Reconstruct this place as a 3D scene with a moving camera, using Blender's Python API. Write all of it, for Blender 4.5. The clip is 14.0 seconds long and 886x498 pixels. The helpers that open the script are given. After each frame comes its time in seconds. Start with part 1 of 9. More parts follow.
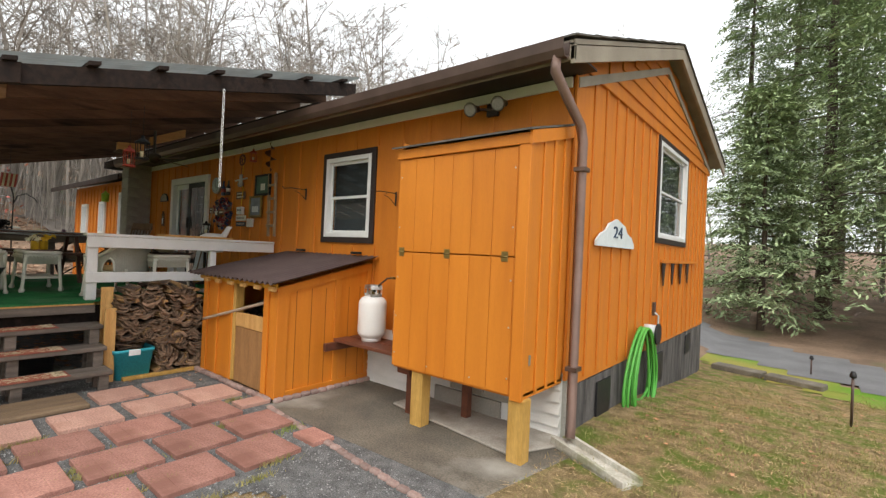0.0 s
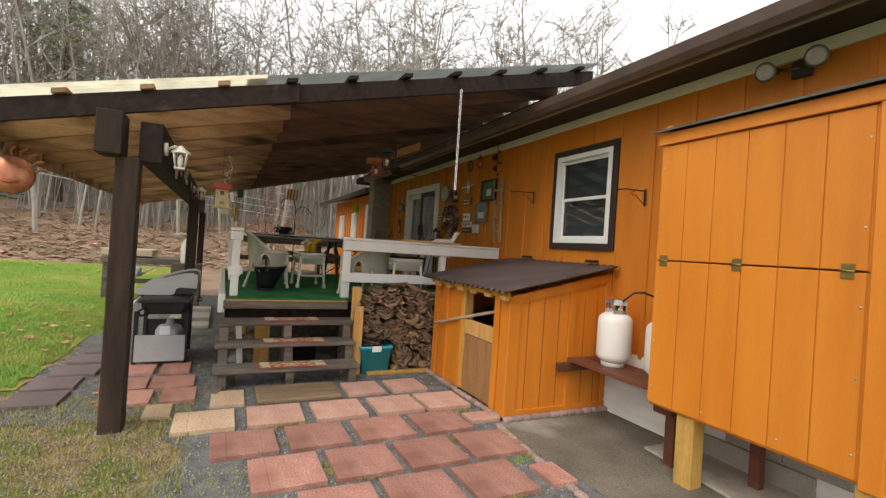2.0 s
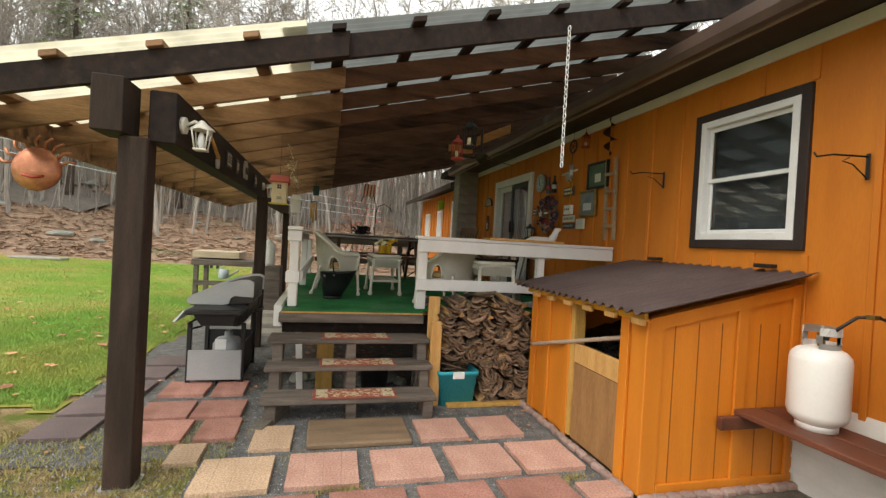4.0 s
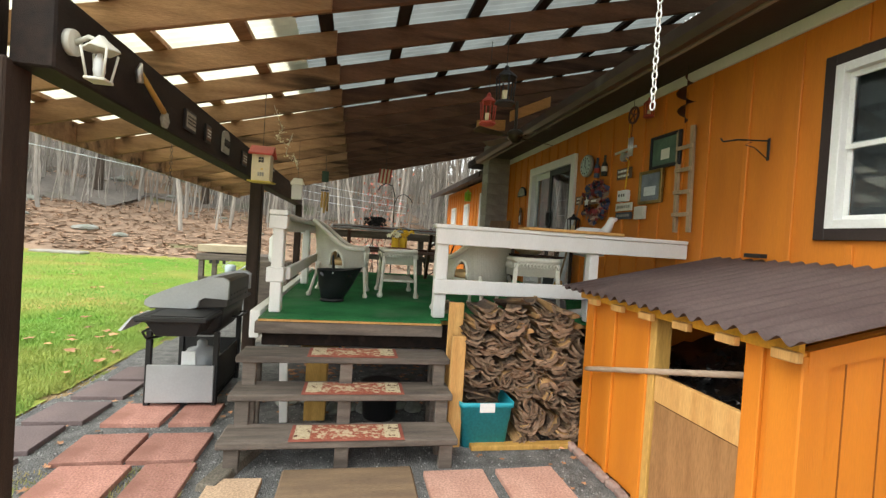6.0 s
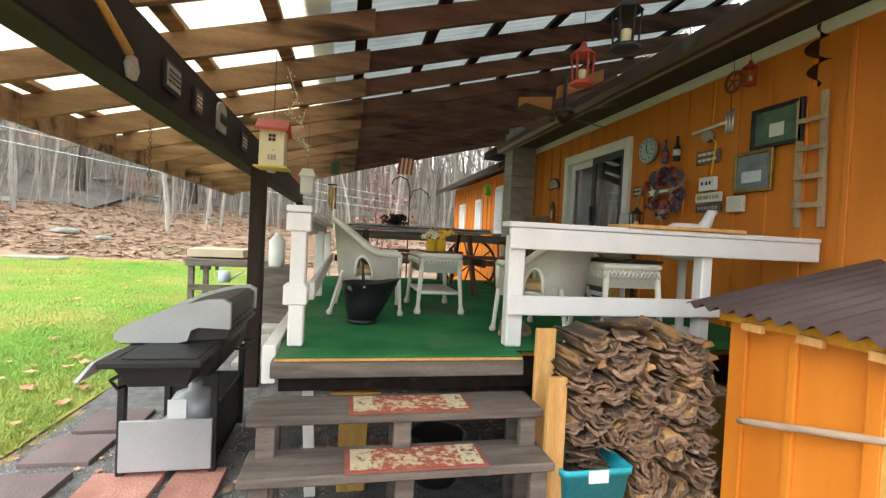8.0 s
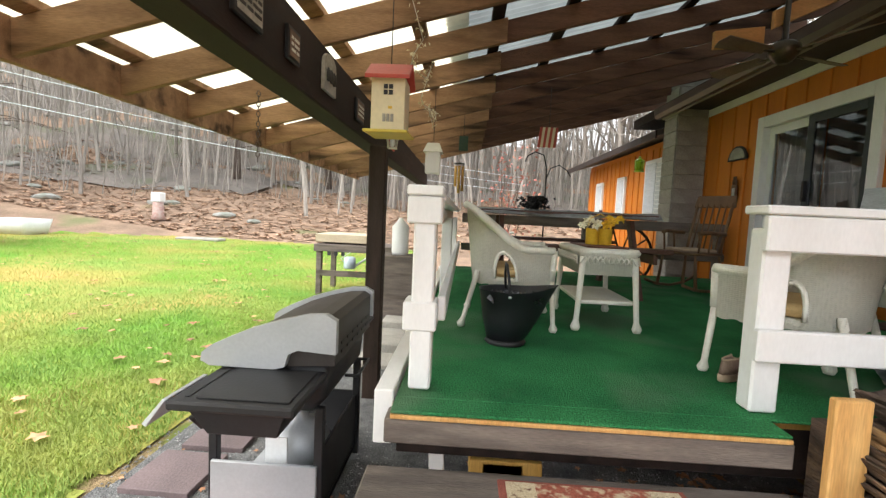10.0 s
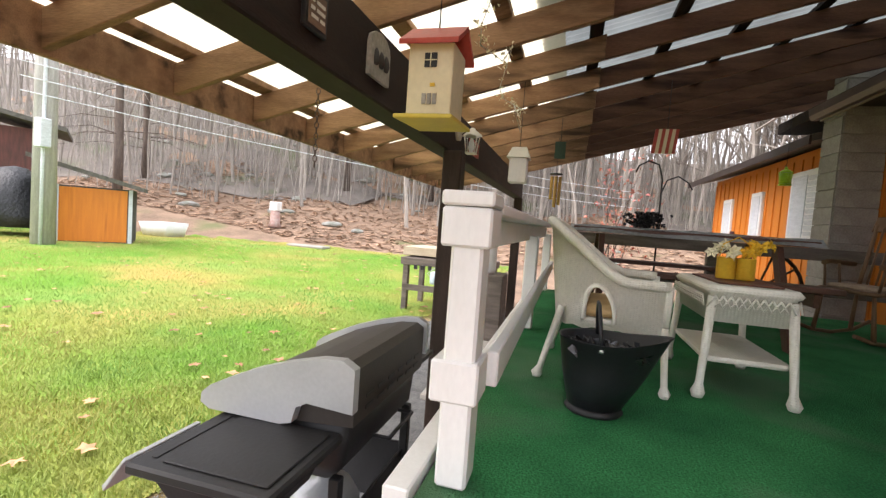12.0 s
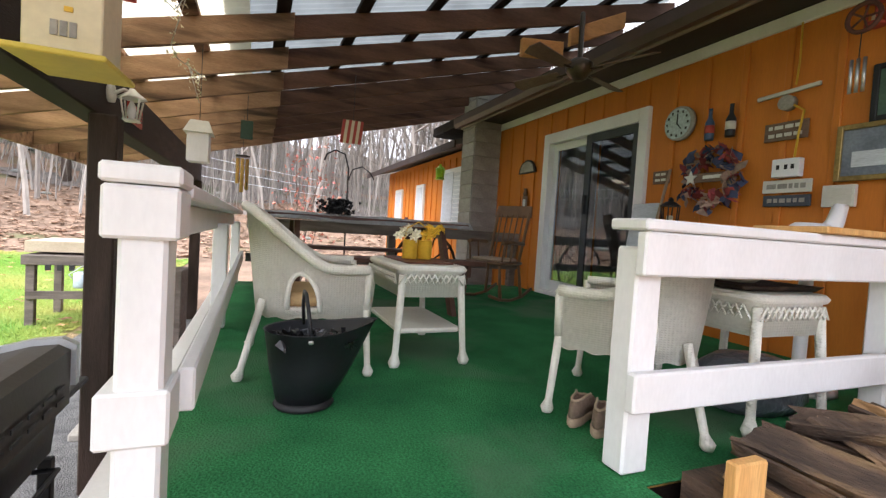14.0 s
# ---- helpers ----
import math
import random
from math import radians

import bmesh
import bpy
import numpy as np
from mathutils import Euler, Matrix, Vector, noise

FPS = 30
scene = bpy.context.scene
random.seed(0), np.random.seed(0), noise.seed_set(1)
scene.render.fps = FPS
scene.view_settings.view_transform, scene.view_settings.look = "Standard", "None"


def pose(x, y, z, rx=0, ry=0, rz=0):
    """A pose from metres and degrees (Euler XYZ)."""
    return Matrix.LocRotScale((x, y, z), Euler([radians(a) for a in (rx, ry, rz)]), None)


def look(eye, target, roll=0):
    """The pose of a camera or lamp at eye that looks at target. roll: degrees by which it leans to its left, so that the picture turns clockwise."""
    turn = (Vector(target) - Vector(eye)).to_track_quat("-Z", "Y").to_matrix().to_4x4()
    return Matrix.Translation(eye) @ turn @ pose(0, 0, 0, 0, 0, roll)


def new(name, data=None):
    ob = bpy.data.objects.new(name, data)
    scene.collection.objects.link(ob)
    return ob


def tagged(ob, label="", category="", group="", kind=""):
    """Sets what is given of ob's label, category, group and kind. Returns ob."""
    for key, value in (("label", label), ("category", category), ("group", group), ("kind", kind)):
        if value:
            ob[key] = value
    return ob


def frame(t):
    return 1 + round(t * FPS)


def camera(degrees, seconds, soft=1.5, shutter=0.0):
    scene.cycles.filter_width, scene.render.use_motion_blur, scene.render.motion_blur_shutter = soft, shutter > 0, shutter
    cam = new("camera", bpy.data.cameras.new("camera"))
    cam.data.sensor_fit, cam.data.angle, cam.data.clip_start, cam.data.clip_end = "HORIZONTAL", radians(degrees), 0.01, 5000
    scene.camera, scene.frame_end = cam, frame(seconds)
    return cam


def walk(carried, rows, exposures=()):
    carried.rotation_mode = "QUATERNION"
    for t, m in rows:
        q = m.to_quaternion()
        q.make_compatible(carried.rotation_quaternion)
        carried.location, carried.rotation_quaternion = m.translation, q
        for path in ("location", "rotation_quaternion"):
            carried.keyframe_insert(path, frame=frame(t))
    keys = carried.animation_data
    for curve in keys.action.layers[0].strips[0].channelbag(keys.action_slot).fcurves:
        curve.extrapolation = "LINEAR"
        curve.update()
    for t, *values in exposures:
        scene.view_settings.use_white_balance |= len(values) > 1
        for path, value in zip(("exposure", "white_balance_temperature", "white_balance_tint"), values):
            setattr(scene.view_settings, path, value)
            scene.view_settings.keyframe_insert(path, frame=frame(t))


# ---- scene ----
cam = camera(87.9, 14.0, soft=1.35)
EXPO = 0.6
PATH = [
    (0, (0.353, 0.248, 1.541), (-0.907, 1.801, 1.555), 2.6),
    (0.5, (0.238, 0.204, 1.526), (-1.172, 1.622, 1.542), 2.8),
    (1, (0.116, 0.245, 1.517), (-1.44, 1.502, 1.535), 3.0),
    (1.5, (-0.056, 0.33, 1.522), (-1.751, 1.391, 1.537), 3.2),
    (2, (-0.253, 0.383, 1.499), (-2.058, 1.244, 1.504), 3.8),
    (2.5, (-0.525, 0.416, 1.509), (-2.379, 1.168, 1.502), 2.7),
    (3, (-0.79, 0.522, 1.506), (-2.697, 1.125, 1.52), 2.4),
    (3.2, (-0.902, 0.579, 1.514), (-2.823, 1.137, 1.521), 2.8),
    (5.5, (-2.001, 1.058, 1.469), (-3.95, 1.505, 1.434), 3.5),
    (6, (-2.293, 1.072, 1.449), (-4.256, 1.453, 1.413), 3.7),
    (6.5, (-2.59, 1.05, 1.45), (-4.56, 1.39, 1.403), 4.1),
    (7, (-2.853, 0.947, 1.455), (-4.804, 1.386, 1.417), 2.9),
    (9.5, (-3.966, 0.654, 1.474), (-5.958, 0.792, 1.348), 2.2),
    (10, (-4.203, 0.663, 1.496), (-6.195, 0.571, 1.347), 2.6),
    (10.5, (-4.341, 0.664, 1.468), (-6.319, 0.418, 1.304), 1.9),
    (11, (-4.525, 0.63, 1.492), (-6.474, 0.208, 1.339), 1.8),
    (11.5, (-4.672, 0.673, 1.497), (-6.576, 0.074, 1.365), 2.5),
    (12, (-4.766, 0.761, 1.518), (-6.692, 0.234, 1.402), 4.2),
    (12.5, (-4.806, 0.796, 1.51), (-6.795, 0.614, 1.419), 4.3),
    (13, (-4.835, 0.756, 1.522), (-6.82, 0.979, 1.439), 3.8),
    (13.5, (-4.852, 0.727, 1.518), (-6.777, 1.261, 1.438), 3.5),
    (14, (-4.875, 0.712, 1.512), (-6.725, 1.468, 1.431), 3.6),
]
walk(cam, [(t, look(eye, target, roll)) for t, eye, target, roll in PATH], exposures=[(0.0, EXPO, 6750, 10), (3.0, EXPO, 7150, 10), (5.5, EXPO + 0.6, 6800, 5), (9.5, EXPO + 1.08, 6500, 9), (11.0, EXPO + 0.97, 6550, 13), (12.5, EXPO + 1.1, 6500, 18), (14.0, EXPO + 1.28, 6150, 17)])

# ---- world and sun: a bright overcast sky ----
world = bpy.data.worlds.new("sky")
scene.world = world
world.use_nodes = True
wn = world.node_tree
wn.nodes.clear()
w_sky = wn.nodes.new("ShaderNodeTexSky")
w_sky.sky_type, w_sky.sun_disc = "NISHITA", False
w_sky.sun_elevation, w_sky.sun_rotation = radians(38), radians(150)
w_sky.air_density, w_sky.dust_density = 1.0, 6.0
w_scale = wn.nodes.new("ShaderNodeVectorMath")
w_scale.operation = "SCALE"
w_scale.inputs["Scale"].default_value = 0.10
w_mix = wn.nodes.new("ShaderNodeMixRGB")
w_mix.inputs[0].default_value = 0.86
w_mix.inputs[2].default_value = (0.90, 0.95, 1.0, 1)
w_bg = wn.nodes.new("ShaderNodeBackground")
w_bg.inputs["Strength"].default_value = 1.15
w_out = wn.nodes.new("ShaderNodeOutputWorld")
wn.links.new(w_sky.outputs[0], w_scale.inputs[0])
wn.links.new(w_scale.outputs[0], w_mix.inputs[1])
wn.links.new(w_mix.outputs[0], w_bg.inputs["Color"])
wn.links.new(w_bg.outputs[0], w_out.inputs["Surface"])

sun_data = bpy.data.lights.new("sun", "SUN")
sun_data.energy, sun_data.angle, sun_data.color = 1.1, radians(40), (1.0, 0.97, 0.93)
sun = new("sun", sun_data)
sun.matrix_basis = look((6, -8, 14), (0, 0, 0))


# ---- materials ----
def mat(name, c1, c2=None, rough=0.7, scale=6.0, stretch=(1, 1, 1), fine=60.0, bump=0.15, metal=0.0, stain=None, stain_at=0.6, vary=0.0, spec=0.4, dist=0.01, grain=0.16):
    """Two colours mixed by coarse noise, fine grain on top, an optional stain, relief from the grain."""
    m = bpy.data.materials.new(name)
    m.use_nodes = True
    nt = m.node_tree
    N, L = nt.nodes.new, nt.links.new
    bs = nt.nodes["Principled BSDF"]
    bs.inputs["Roughness"].default_value, bs.inputs["Metallic"].default_value = rough, metal
    bs.inputs["Specular IOR Level"].default_value = spec
    c2 = c2 or tuple(v * 0.75 for v in c1)
    tc, mp = N("ShaderNodeTexCoord"), N("ShaderNodeMapping")
    mp.inputs["Scale"].default_value = stretch
    L(tc.outputs["Object"], mp.inputs[0])
    n1, n2 = N("ShaderNodeTexNoise"), N("ShaderNodeTexNoise")
    n1.inputs["Scale"].default_value, n2.inputs["Scale"].default_value = scale, fine
    n1.inputs["Detail"].default_value, n2.inputs["Detail"].default_value = 5, 3
    L(mp.outputs[0], n1.inputs[0]), L(mp.outputs[0], n2.inputs[0])
    r1 = N("ShaderNodeValToRGB")
    r1.color_ramp.elements[0].position, r1.color_ramp.elements[1].position = 0.33, 0.67
    r1.color_ramp.elements[0].color, r1.color_ramp.elements[1].color = (*c2, 1), (*c1, 1)
    L(n1.outputs[0], r1.inputs[0])
    g = N("ShaderNodeMapRange")
    g.inputs["From Min"].default_value, g.inputs["From Max"].default_value = 0.3, 0.7
    g.inputs["To Min"].default_value, g.inputs["To Max"].default_value = 1 - grain, 1 + grain * 0.8
    L(n2.outputs[0], g.inputs["Value"])
    mul = N("ShaderNodeVectorMath")
    mul.operation = "SCALE"
    L(r1.outputs[0], mul.inputs[0]), L(g.outputs[0], mul.inputs["Scale"])
    out = mul.outputs[0]
    if stain:
        n3, r3, mx = N("ShaderNodeTexNoise"), N("ShaderNodeValToRGB"), N("ShaderNodeMixRGB")
        n3.inputs["Scale"].default_value, n3.inputs["Detail"].default_value = scale * 0.45, 6
        L(mp.outputs[0], n3.inputs[0])
        r3.color_ramp.elements[0].position, r3.color_ramp.elements[1].position = stain_at - 0.06, stain_at + 0.08
        L(n3.outputs[0], r3.inputs[0]), L(r3.outputs[0], mx.inputs[0]), L(out, mx.inputs[1])
        mx.inputs[2].default_value = (*stain, 1)
        out = mx.outputs[0]
    if vary:
        oi, vr, m2 = N("ShaderNodeObjectInfo"), N("ShaderNodeMapRange"), N("ShaderNodeVectorMath")
        vr.inputs["To Min"].default_value, vr.inputs["To Max"].default_value = 1 - vary, 1 + vary
        m2.operation = "SCALE"
        L(oi.outputs["Random"], vr.inputs["Value"]), L(out, m2.inputs[0]), L(vr.outputs[0], m2.inputs["Scale"])
        out = m2.outputs[0]
    L(out, bs.inputs["Base Color"])
    rr = N("ShaderNodeMapRange")
    rr.inputs["To Min"].default_value, rr.inputs["To Max"].default_value = max(0.02, rough - 0.12), min(1, rough + 0.12)
    L(n1.outputs[0], rr.inputs["Value"]), L(rr.outputs[0], bs.inputs["Roughness"])
    if bump:
        bp = N("ShaderNodeBump")
        bp.inputs["Strength"].default_value, bp.inputs["Distance"].default_value = bump, dist
        L(n2.outputs[0], bp.inputs["Height"]), L(bp.outputs[0], bs.inputs["Normal"])
    return m


def island_vary(m, amount):
    """Vary a material's colour from loose piece to loose piece of one mesh."""
    nt = m.node_tree
    bs = nt.nodes["Principled BSDF"]
    src = bs.inputs["Base Color"].links[0].from_socket
    ge, vr, mu = nt.nodes.new("ShaderNodeNewGeometry"), nt.nodes.new("ShaderNodeMapRange"), nt.nodes.new("ShaderNodeVectorMath")
    vr.inputs["To Min"].default_value, vr.inputs["To Max"].default_value = 1 - amount, 1 + amount
    mu.operation = "SCALE"
    nt.links.new(ge.outputs["Random Per Island"], vr.inputs["Value"])
    nt.links.new(src, mu.inputs[0]), nt.links.new(vr.outputs[0], mu.inputs["Scale"]), nt.links.new(mu.outputs[0], bs.inputs["Base Color"])
    return m


def glass_mat(name, tint=(0.9, 0.95, 0.95), rough=0.0, ior=1.45):
    m = bpy.data.materials.new(name)
    m.use_nodes = True
    bs = m.node_tree.nodes["Principled BSDF"]
    bs.inputs["Base Color"].default_value, bs.inputs["Roughness"].default_value = (*tint, 1), rough
    bs.inputs["Transmission Weight"].default_value, bs.inputs["IOR"].default_value = 1.0, ior
    return m


def sheet_mat(name, colour, share, ripple):
    """Light-passing corrugated plastic: part of the light goes through, scattered."""
    m = bpy.data.materials.new(name)
    m.use_nodes = True
    nt = m.node_tree
    bs, out = nt.nodes["Principled BSDF"], nt.nodes["Material Output"]
    tr, mx, no, ra = nt.nodes.new("ShaderNodeBsdfTranslucent"), nt.nodes.new("ShaderNodeMixShader"), nt.nodes.new("ShaderNodeTexNoise"), nt.nodes.new("ShaderNodeValToRGB")
    no.inputs["Scale"].default_value, no.inputs["Detail"].default_value = ripple, 6
    ra.color_ramp.elements[0].color, ra.color_ramp.elements[1].color = (*[c * 0.72 for c in colour], 1), (*colour, 1)
    ra.color_ramp.elements[0].position, ra.color_ramp.elements[1].position = 0.35, 0.6
    tc = nt.nodes.new("ShaderNodeTexCoord")
    nt.links.new(tc.outputs["Object"], no.inputs[0]), nt.links.new(no.outputs[0], ra.inputs[0])
    nt.links.new(ra.outputs[0], tr.inputs[0]), nt.links.new(ra.outputs[0], bs.inputs["Base Color"])
    bs.inputs["Roughness"].default_value = 0.4
    mx.inputs[0].default_value = share
    nt.links.new(bs.outputs[0], mx.inputs[1]), nt.links.new(tr.outputs[0], mx.inputs[2]), nt.links.new(mx.outputs[0], out.inputs["Surface"])
    return m


ORANGE = mat("orange_paint", (0.62, 0.205, 0.022), (0.54, 0.165, 0.017), 0.55, 2.2, (3, 3, 0.4), 40, 0.12, stain=(0.45, 0.13, 0.015), stain_at=0.68, vary=0.05, grain=0.05)
ORANGE_PLY = mat("orange_paint_plywood", (0.66, 0.225, 0.022), (0.57, 0.18, 0.017), 0.5, 1.6, (4, 4, 0.5), 55, 0.15, stain=(0.5, 0.15, 0.015), stain_at=0.7, vary=0.04, grain=0.05)
RAW_PINE = mat("raw_pine", (0.62, 0.36, 0.13), (0.5, 0.26, 0.08), 0.7, 3, (6, 6, 0.6), 30, 0.2, vary=0.1)
YELLOW_PINE = mat("treated_lumber", (0.55, 0.33, 0.09), (0.42, 0.24, 0.055), 0.7, 3, (5, 5, 0.7), 30, 0.2, vary=0.12)
DARK_WOOD = mat("dark_stained_timber", (0.030, 0.019, 0.015), (0.014, 0.009, 0.008), 0.75, 3, (1, 6, 6), 40, 0.35, stain=(0.05, 0.034, 0.026), stain_at=0.66, vary=0.15, spec=0.2)
DARK_POST = mat("dark_stained_post", (0.05, 0.032, 0.024), (0.024, 0.016, 0.012), 0.75, 3, (6, 6, 0.8), 40, 0.4, stain=(0.10, 0.068, 0.046), stain_at=0.66, vary=0.15, spec=0.22)
RAFTER_OLD = mat("weathered_rafter", (0.37, 0.225, 0.13), (0.22, 0.125, 0.07), 0.8, 2.4, (6, 0.8, 6), 35, 0.3, stain=(0.06, 0.036, 0.022), stain_at=0.6, vary=0.25, spec=0.25)
RAFTER_RED = mat("red_brown_rafter", (0.16, 0.084, 0.053), (0.09, 0.046, 0.031), 0.75, 2.4, (6, 0.8, 6), 35, 0.3, stain=(0.03, 0.016, 0.012), stain_at=0.64, vary=0.25, spec=0.2)
GREY_WOOD = mat("weathered_grey_wood", (0.19, 0.155, 0.13), (0.10, 0.082, 0.07), 0.8, 3, (6, 0.8, 6), 40, 0.4, stain=(0.07, 0.055, 0.045), stain_at=0.62, vary=0.12)
SKIRT_WOOD = mat("grey_black_weathered_boards", (0.14, 0.13, 0.125), (0.045, 0.042, 0.042), 0.85, 2.5, (4, 4, 0.8), 40, 0.4, vary=0.25)
WHITE_PAINT = mat("white_paint_worn", (0.80, 0.79, 0.78), (0.73, 0.72, 0.70), 0.45, 2.2, (2, 2, 0.8), 40, 0.05, stain=(0.60, 0.58, 0.54), stain_at=0.74, grain=0.03)
TRIM_WHITE = mat("dull_white_trim", (0.70, 0.68, 0.61), (0.56, 0.54, 0.47), 0.6, 3, (1, 1, 1), 40, 0.15, grain=0.04)
VINYL = mat("white_vinyl", (0.75, 0.76, 0.76), (0.68, 0.69, 0.69), 0.35, 4, (1, 1, 1), 60, 0.04, grain=0.04)
SIDING = mat("white_lap_siding", (0.72, 0.72, 0.7), (0.6, 0.6, 0.57), 0.45, 3, (1, 1, 3), 50, 0.06, grain=0.04)
TAUPE = mat("taupe_trim_paint", (0.33, 0.29, 0.23), (0.25, 0.215, 0.17), 0.6, 3, (1, 1, 1), 40, 0.15, grain=0.04)
GUTTER = mat("brown_metal_gutter", (0.105, 0.068, 0.055), (0.07, 0.045, 0.036), 0.4, 4, (1, 1, 1), 50, 0.05, stain=(0.2, 0.17, 0.15), stain_at=0.7, grain=0.04)
SPOUT = mat("brown_metal_downspout", (0.23, 0.15, 0.125), (0.17, 0.11, 0.09), 0.4, 4, (1, 1, 1), 50, 0.05, grain=0.04)
SHINGLE = mat("brown_grey_shingle", (0.14, 0.13, 0.115), (0.08, 0.075, 0.066), 0.95, 6, (1, 1, 1), 140, 0.5)
DARK_TRIM = mat("dark_brown_window_trim", (0.035, 0.024, 0.022), (0.025, 0.017, 0.016), 0.55, 4, (1, 1, 1), 60, 0.1)
BLACK = mat("black_paint", (0.018, 0.018, 0.02), (0.012, 0.012, 0.013), 0.5, 8, (1, 1, 1), 60, 0.1)
IRON = mat("black_enamel", (0.016, 0.017, 0.02), (0.01, 0.01, 0.012), 0.42, 6, (1, 1, 1), 60, 0.06, spec=0.35)
BLOCK = mat("concrete_block", (0.36, 0.34, 0.30), (0.27, 0.255, 0.225), 0.9, 4, (1, 1, 1), 70, 0.4, vary=0.08)
CONCRETE = mat("damp_concrete", (0.185, 0.16, 0.125), (0.11, 0.097, 0.078), 0.75, 2.6, (1, 1, 1), 70, 0.5, stain=(0.33, 0.31, 0.27), stain_at=0.62, grain=0.35)
CARPET = mat("green_outdoor_carpet", (0.042, 0.225, 0.078), (0.02, 0.135, 0.047), 0.95, 3.2, (1, 1, 1), 130, 0.9, stain=(0.085, 0.185, 0.095), stain_at=0.58, spec=0.12, grain=0.42, dist=0.012)
GRASS = mat("lawn_soil_and_moss", (0.17, 0.29, 0.055), (0.40, 0.29, 0.09), 0.95, 0.55, (1, 1, 1), 45, 0.6, stain=(0.13, 0.26, 0.03), stain_at=0.5, spec=0.1, dist=0.03)
MOSS = mat("mossy_thin_blade", (0.23, 0.28, 0.08), (0.38, 0.28, 0.13), 0.8, 1.4, (1, 1, 1), 6, 0.0, spec=0.2)
BLADE = mat("grass_blade", (0.155, 0.38, 0.075), (0.44, 0.38, 0.12), 0.7, 0.4, (1, 1, 1), 3, 0.0, spec=0.2)
GRAVEL = mat("grey_gravel", (0.21, 0.21, 0.205), (0.11, 0.11, 0.11), 0.9, 9, (1, 1, 1), 110, 0.9, spec=0.3, dist=0.02, grain=0.5)
STONES = island_vary(mat("gravel_stones", (0.28, 0.28, 0.27), (0.2, 0.2, 0.2), 0.75, 8, (1, 1, 1), 60, 0.2), 0.55)
YARD = mat("bare_mossy_yard", (0.47, 0.34, 0.19), (0.22, 0.17, 0.08), 0.95, 7.0, (1, 1, 1), 120, 1.0, stain=(0.17, 0.22, 0.05), stain_at=0.54, spec=0.1, dist=0.03, grain=0.5)
LEAF_SLOPE = island_vary(mat("faded_fallen_leaf", (0.47, 0.305, 0.20), (0.30, 0.185, 0.12), 0.8, 5, (1, 1, 1), 30, 0.1), 0.5)
LITTER = mat("leaf_litter", (0.34, 0.235, 0.165), (0.20, 0.14, 0.10), 0.95, 0.9, (1, 1, 1), 14, 0.8, stain=(0.16, 0.16, 0.08), stain_at=0.66, spec=0.1, dist=0.05)
LEAF = island_vary(mat("fallen_leaf", (0.5, 0.27, 0.15), (0.38, 0.18, 0.09), 0.8, 5, (1, 1, 1), 30, 0.1), 0.5)
# leaf litter with distance haze mixed into its colour
LITTER_FAR = mat("haze_greyed_far_litter", (0.22, 0.19, 0.165), (0.15, 0.135, 0.12), 0.95, 0.6, (1, 1, 1), 8, 0.5, stain=(0.13, 0.14, 0.085), stain_at=0.62, spec=0.1)
ASPHALT = mat("grey_gravel_road", (0.2, 0.2, 0.205), (0.14, 0.14, 0.145), 0.9, 1.5, (1, 1, 1), 60, 0.4)
# bark paled in its colour to give the woods their haze
BARK_FAR = mat("haze_paled_bark", (0.38, 0.345, 0.305), (0.24, 0.215, 0.19), 0.95, 0.35, (1, 1, 0.3), 9, 0.3)
BARK = mat("brown_grey_bark", (0.16, 0.125, 0.1), (0.085, 0.065, 0.055), 0.95, 4, (2, 2, 0.5), 25, 0.9, dist=0.03)
NEEDLE = island_vary(mat("hemlock_needles", (0.37, 0.46, 0.25), (0.25, 0.33, 0.18), 0.7, 0.5, (1, 1, 1), 8, 0.0, spec=0.2), 0.4)
PAVER_RED = mat("red_concrete_paver", (0.44, 0.225, 0.18), (0.34, 0.16, 0.125), 0.75, 7, (1, 1, 1), 80, 0.4, stain=(0.27, 0.125, 0.095), stain_at=0.55, vary=0.18, grain=0.3)
PAVER_PINK = mat("pink_concrete_paver", (0.55, 0.33, 0.26), (0.45, 0.25, 0.2), 0.8, 3, (1, 1, 1), 80, 0.35, stain=(0.34, 0.16, 0.12), stain_at=0.64, vary=0.1, grain=0.3)
PAVER_TAN = mat("tan_concrete_paver", (0.52, 0.37, 0.25), (0.44, 0.3, 0.2), 0.8, 3, (1, 1, 1), 80, 0.35, vary=0.1, grain=0.3)
PAVER_DARK = mat("dark_slate_paver", (0.17, 0.125, 0.125), (0.12, 0.09, 0.09), 0.7, 3, (1, 1, 1), 80, 0.35, vary=0.12)
GLASS = glass_mat("window_glass", (0.75, 0.8, 0.8))
DOOR_GLASS = glass_mat("coated_door_glass", (0.8, 0.85, 0.85), ior=1.8)
SCREEN = mat("dark_insect_screen", (0.07, 0.078, 0.085), (0.055, 0.06, 0.066), 0.8, 4, (1, 1, 1), 60, 0.0)
BLIND = mat("pale_window_blind", (0.6, 0.63, 0.66), (0.5, 0.53, 0.56), 0.6, 4, (1, 1, 6), 30, 0.05)
PANEL_CLEAR = sheet_mat("cream_translucent_sheet", (0.90, 0.85, 0.66), 0.62, 3.5)
PANEL_DARK = sheet_mat("grey_brown_roof_sheet", (0.29, 0.315, 0.31), 0.38, 3.5)
STEEL = mat("galvanised_steel", (0.6, 0.6, 0.6), (0.48, 0.48, 0.48), 0.35, 8, (1, 1, 1), 60, 0.05, metal=0.85)
BRASS = mat("tarnished_brass", (0.32, 0.23, 0.08), (0.2, 0.14, 0.05), 0.4, 12, (1, 1, 1), 60, 0.1, metal=0.7)
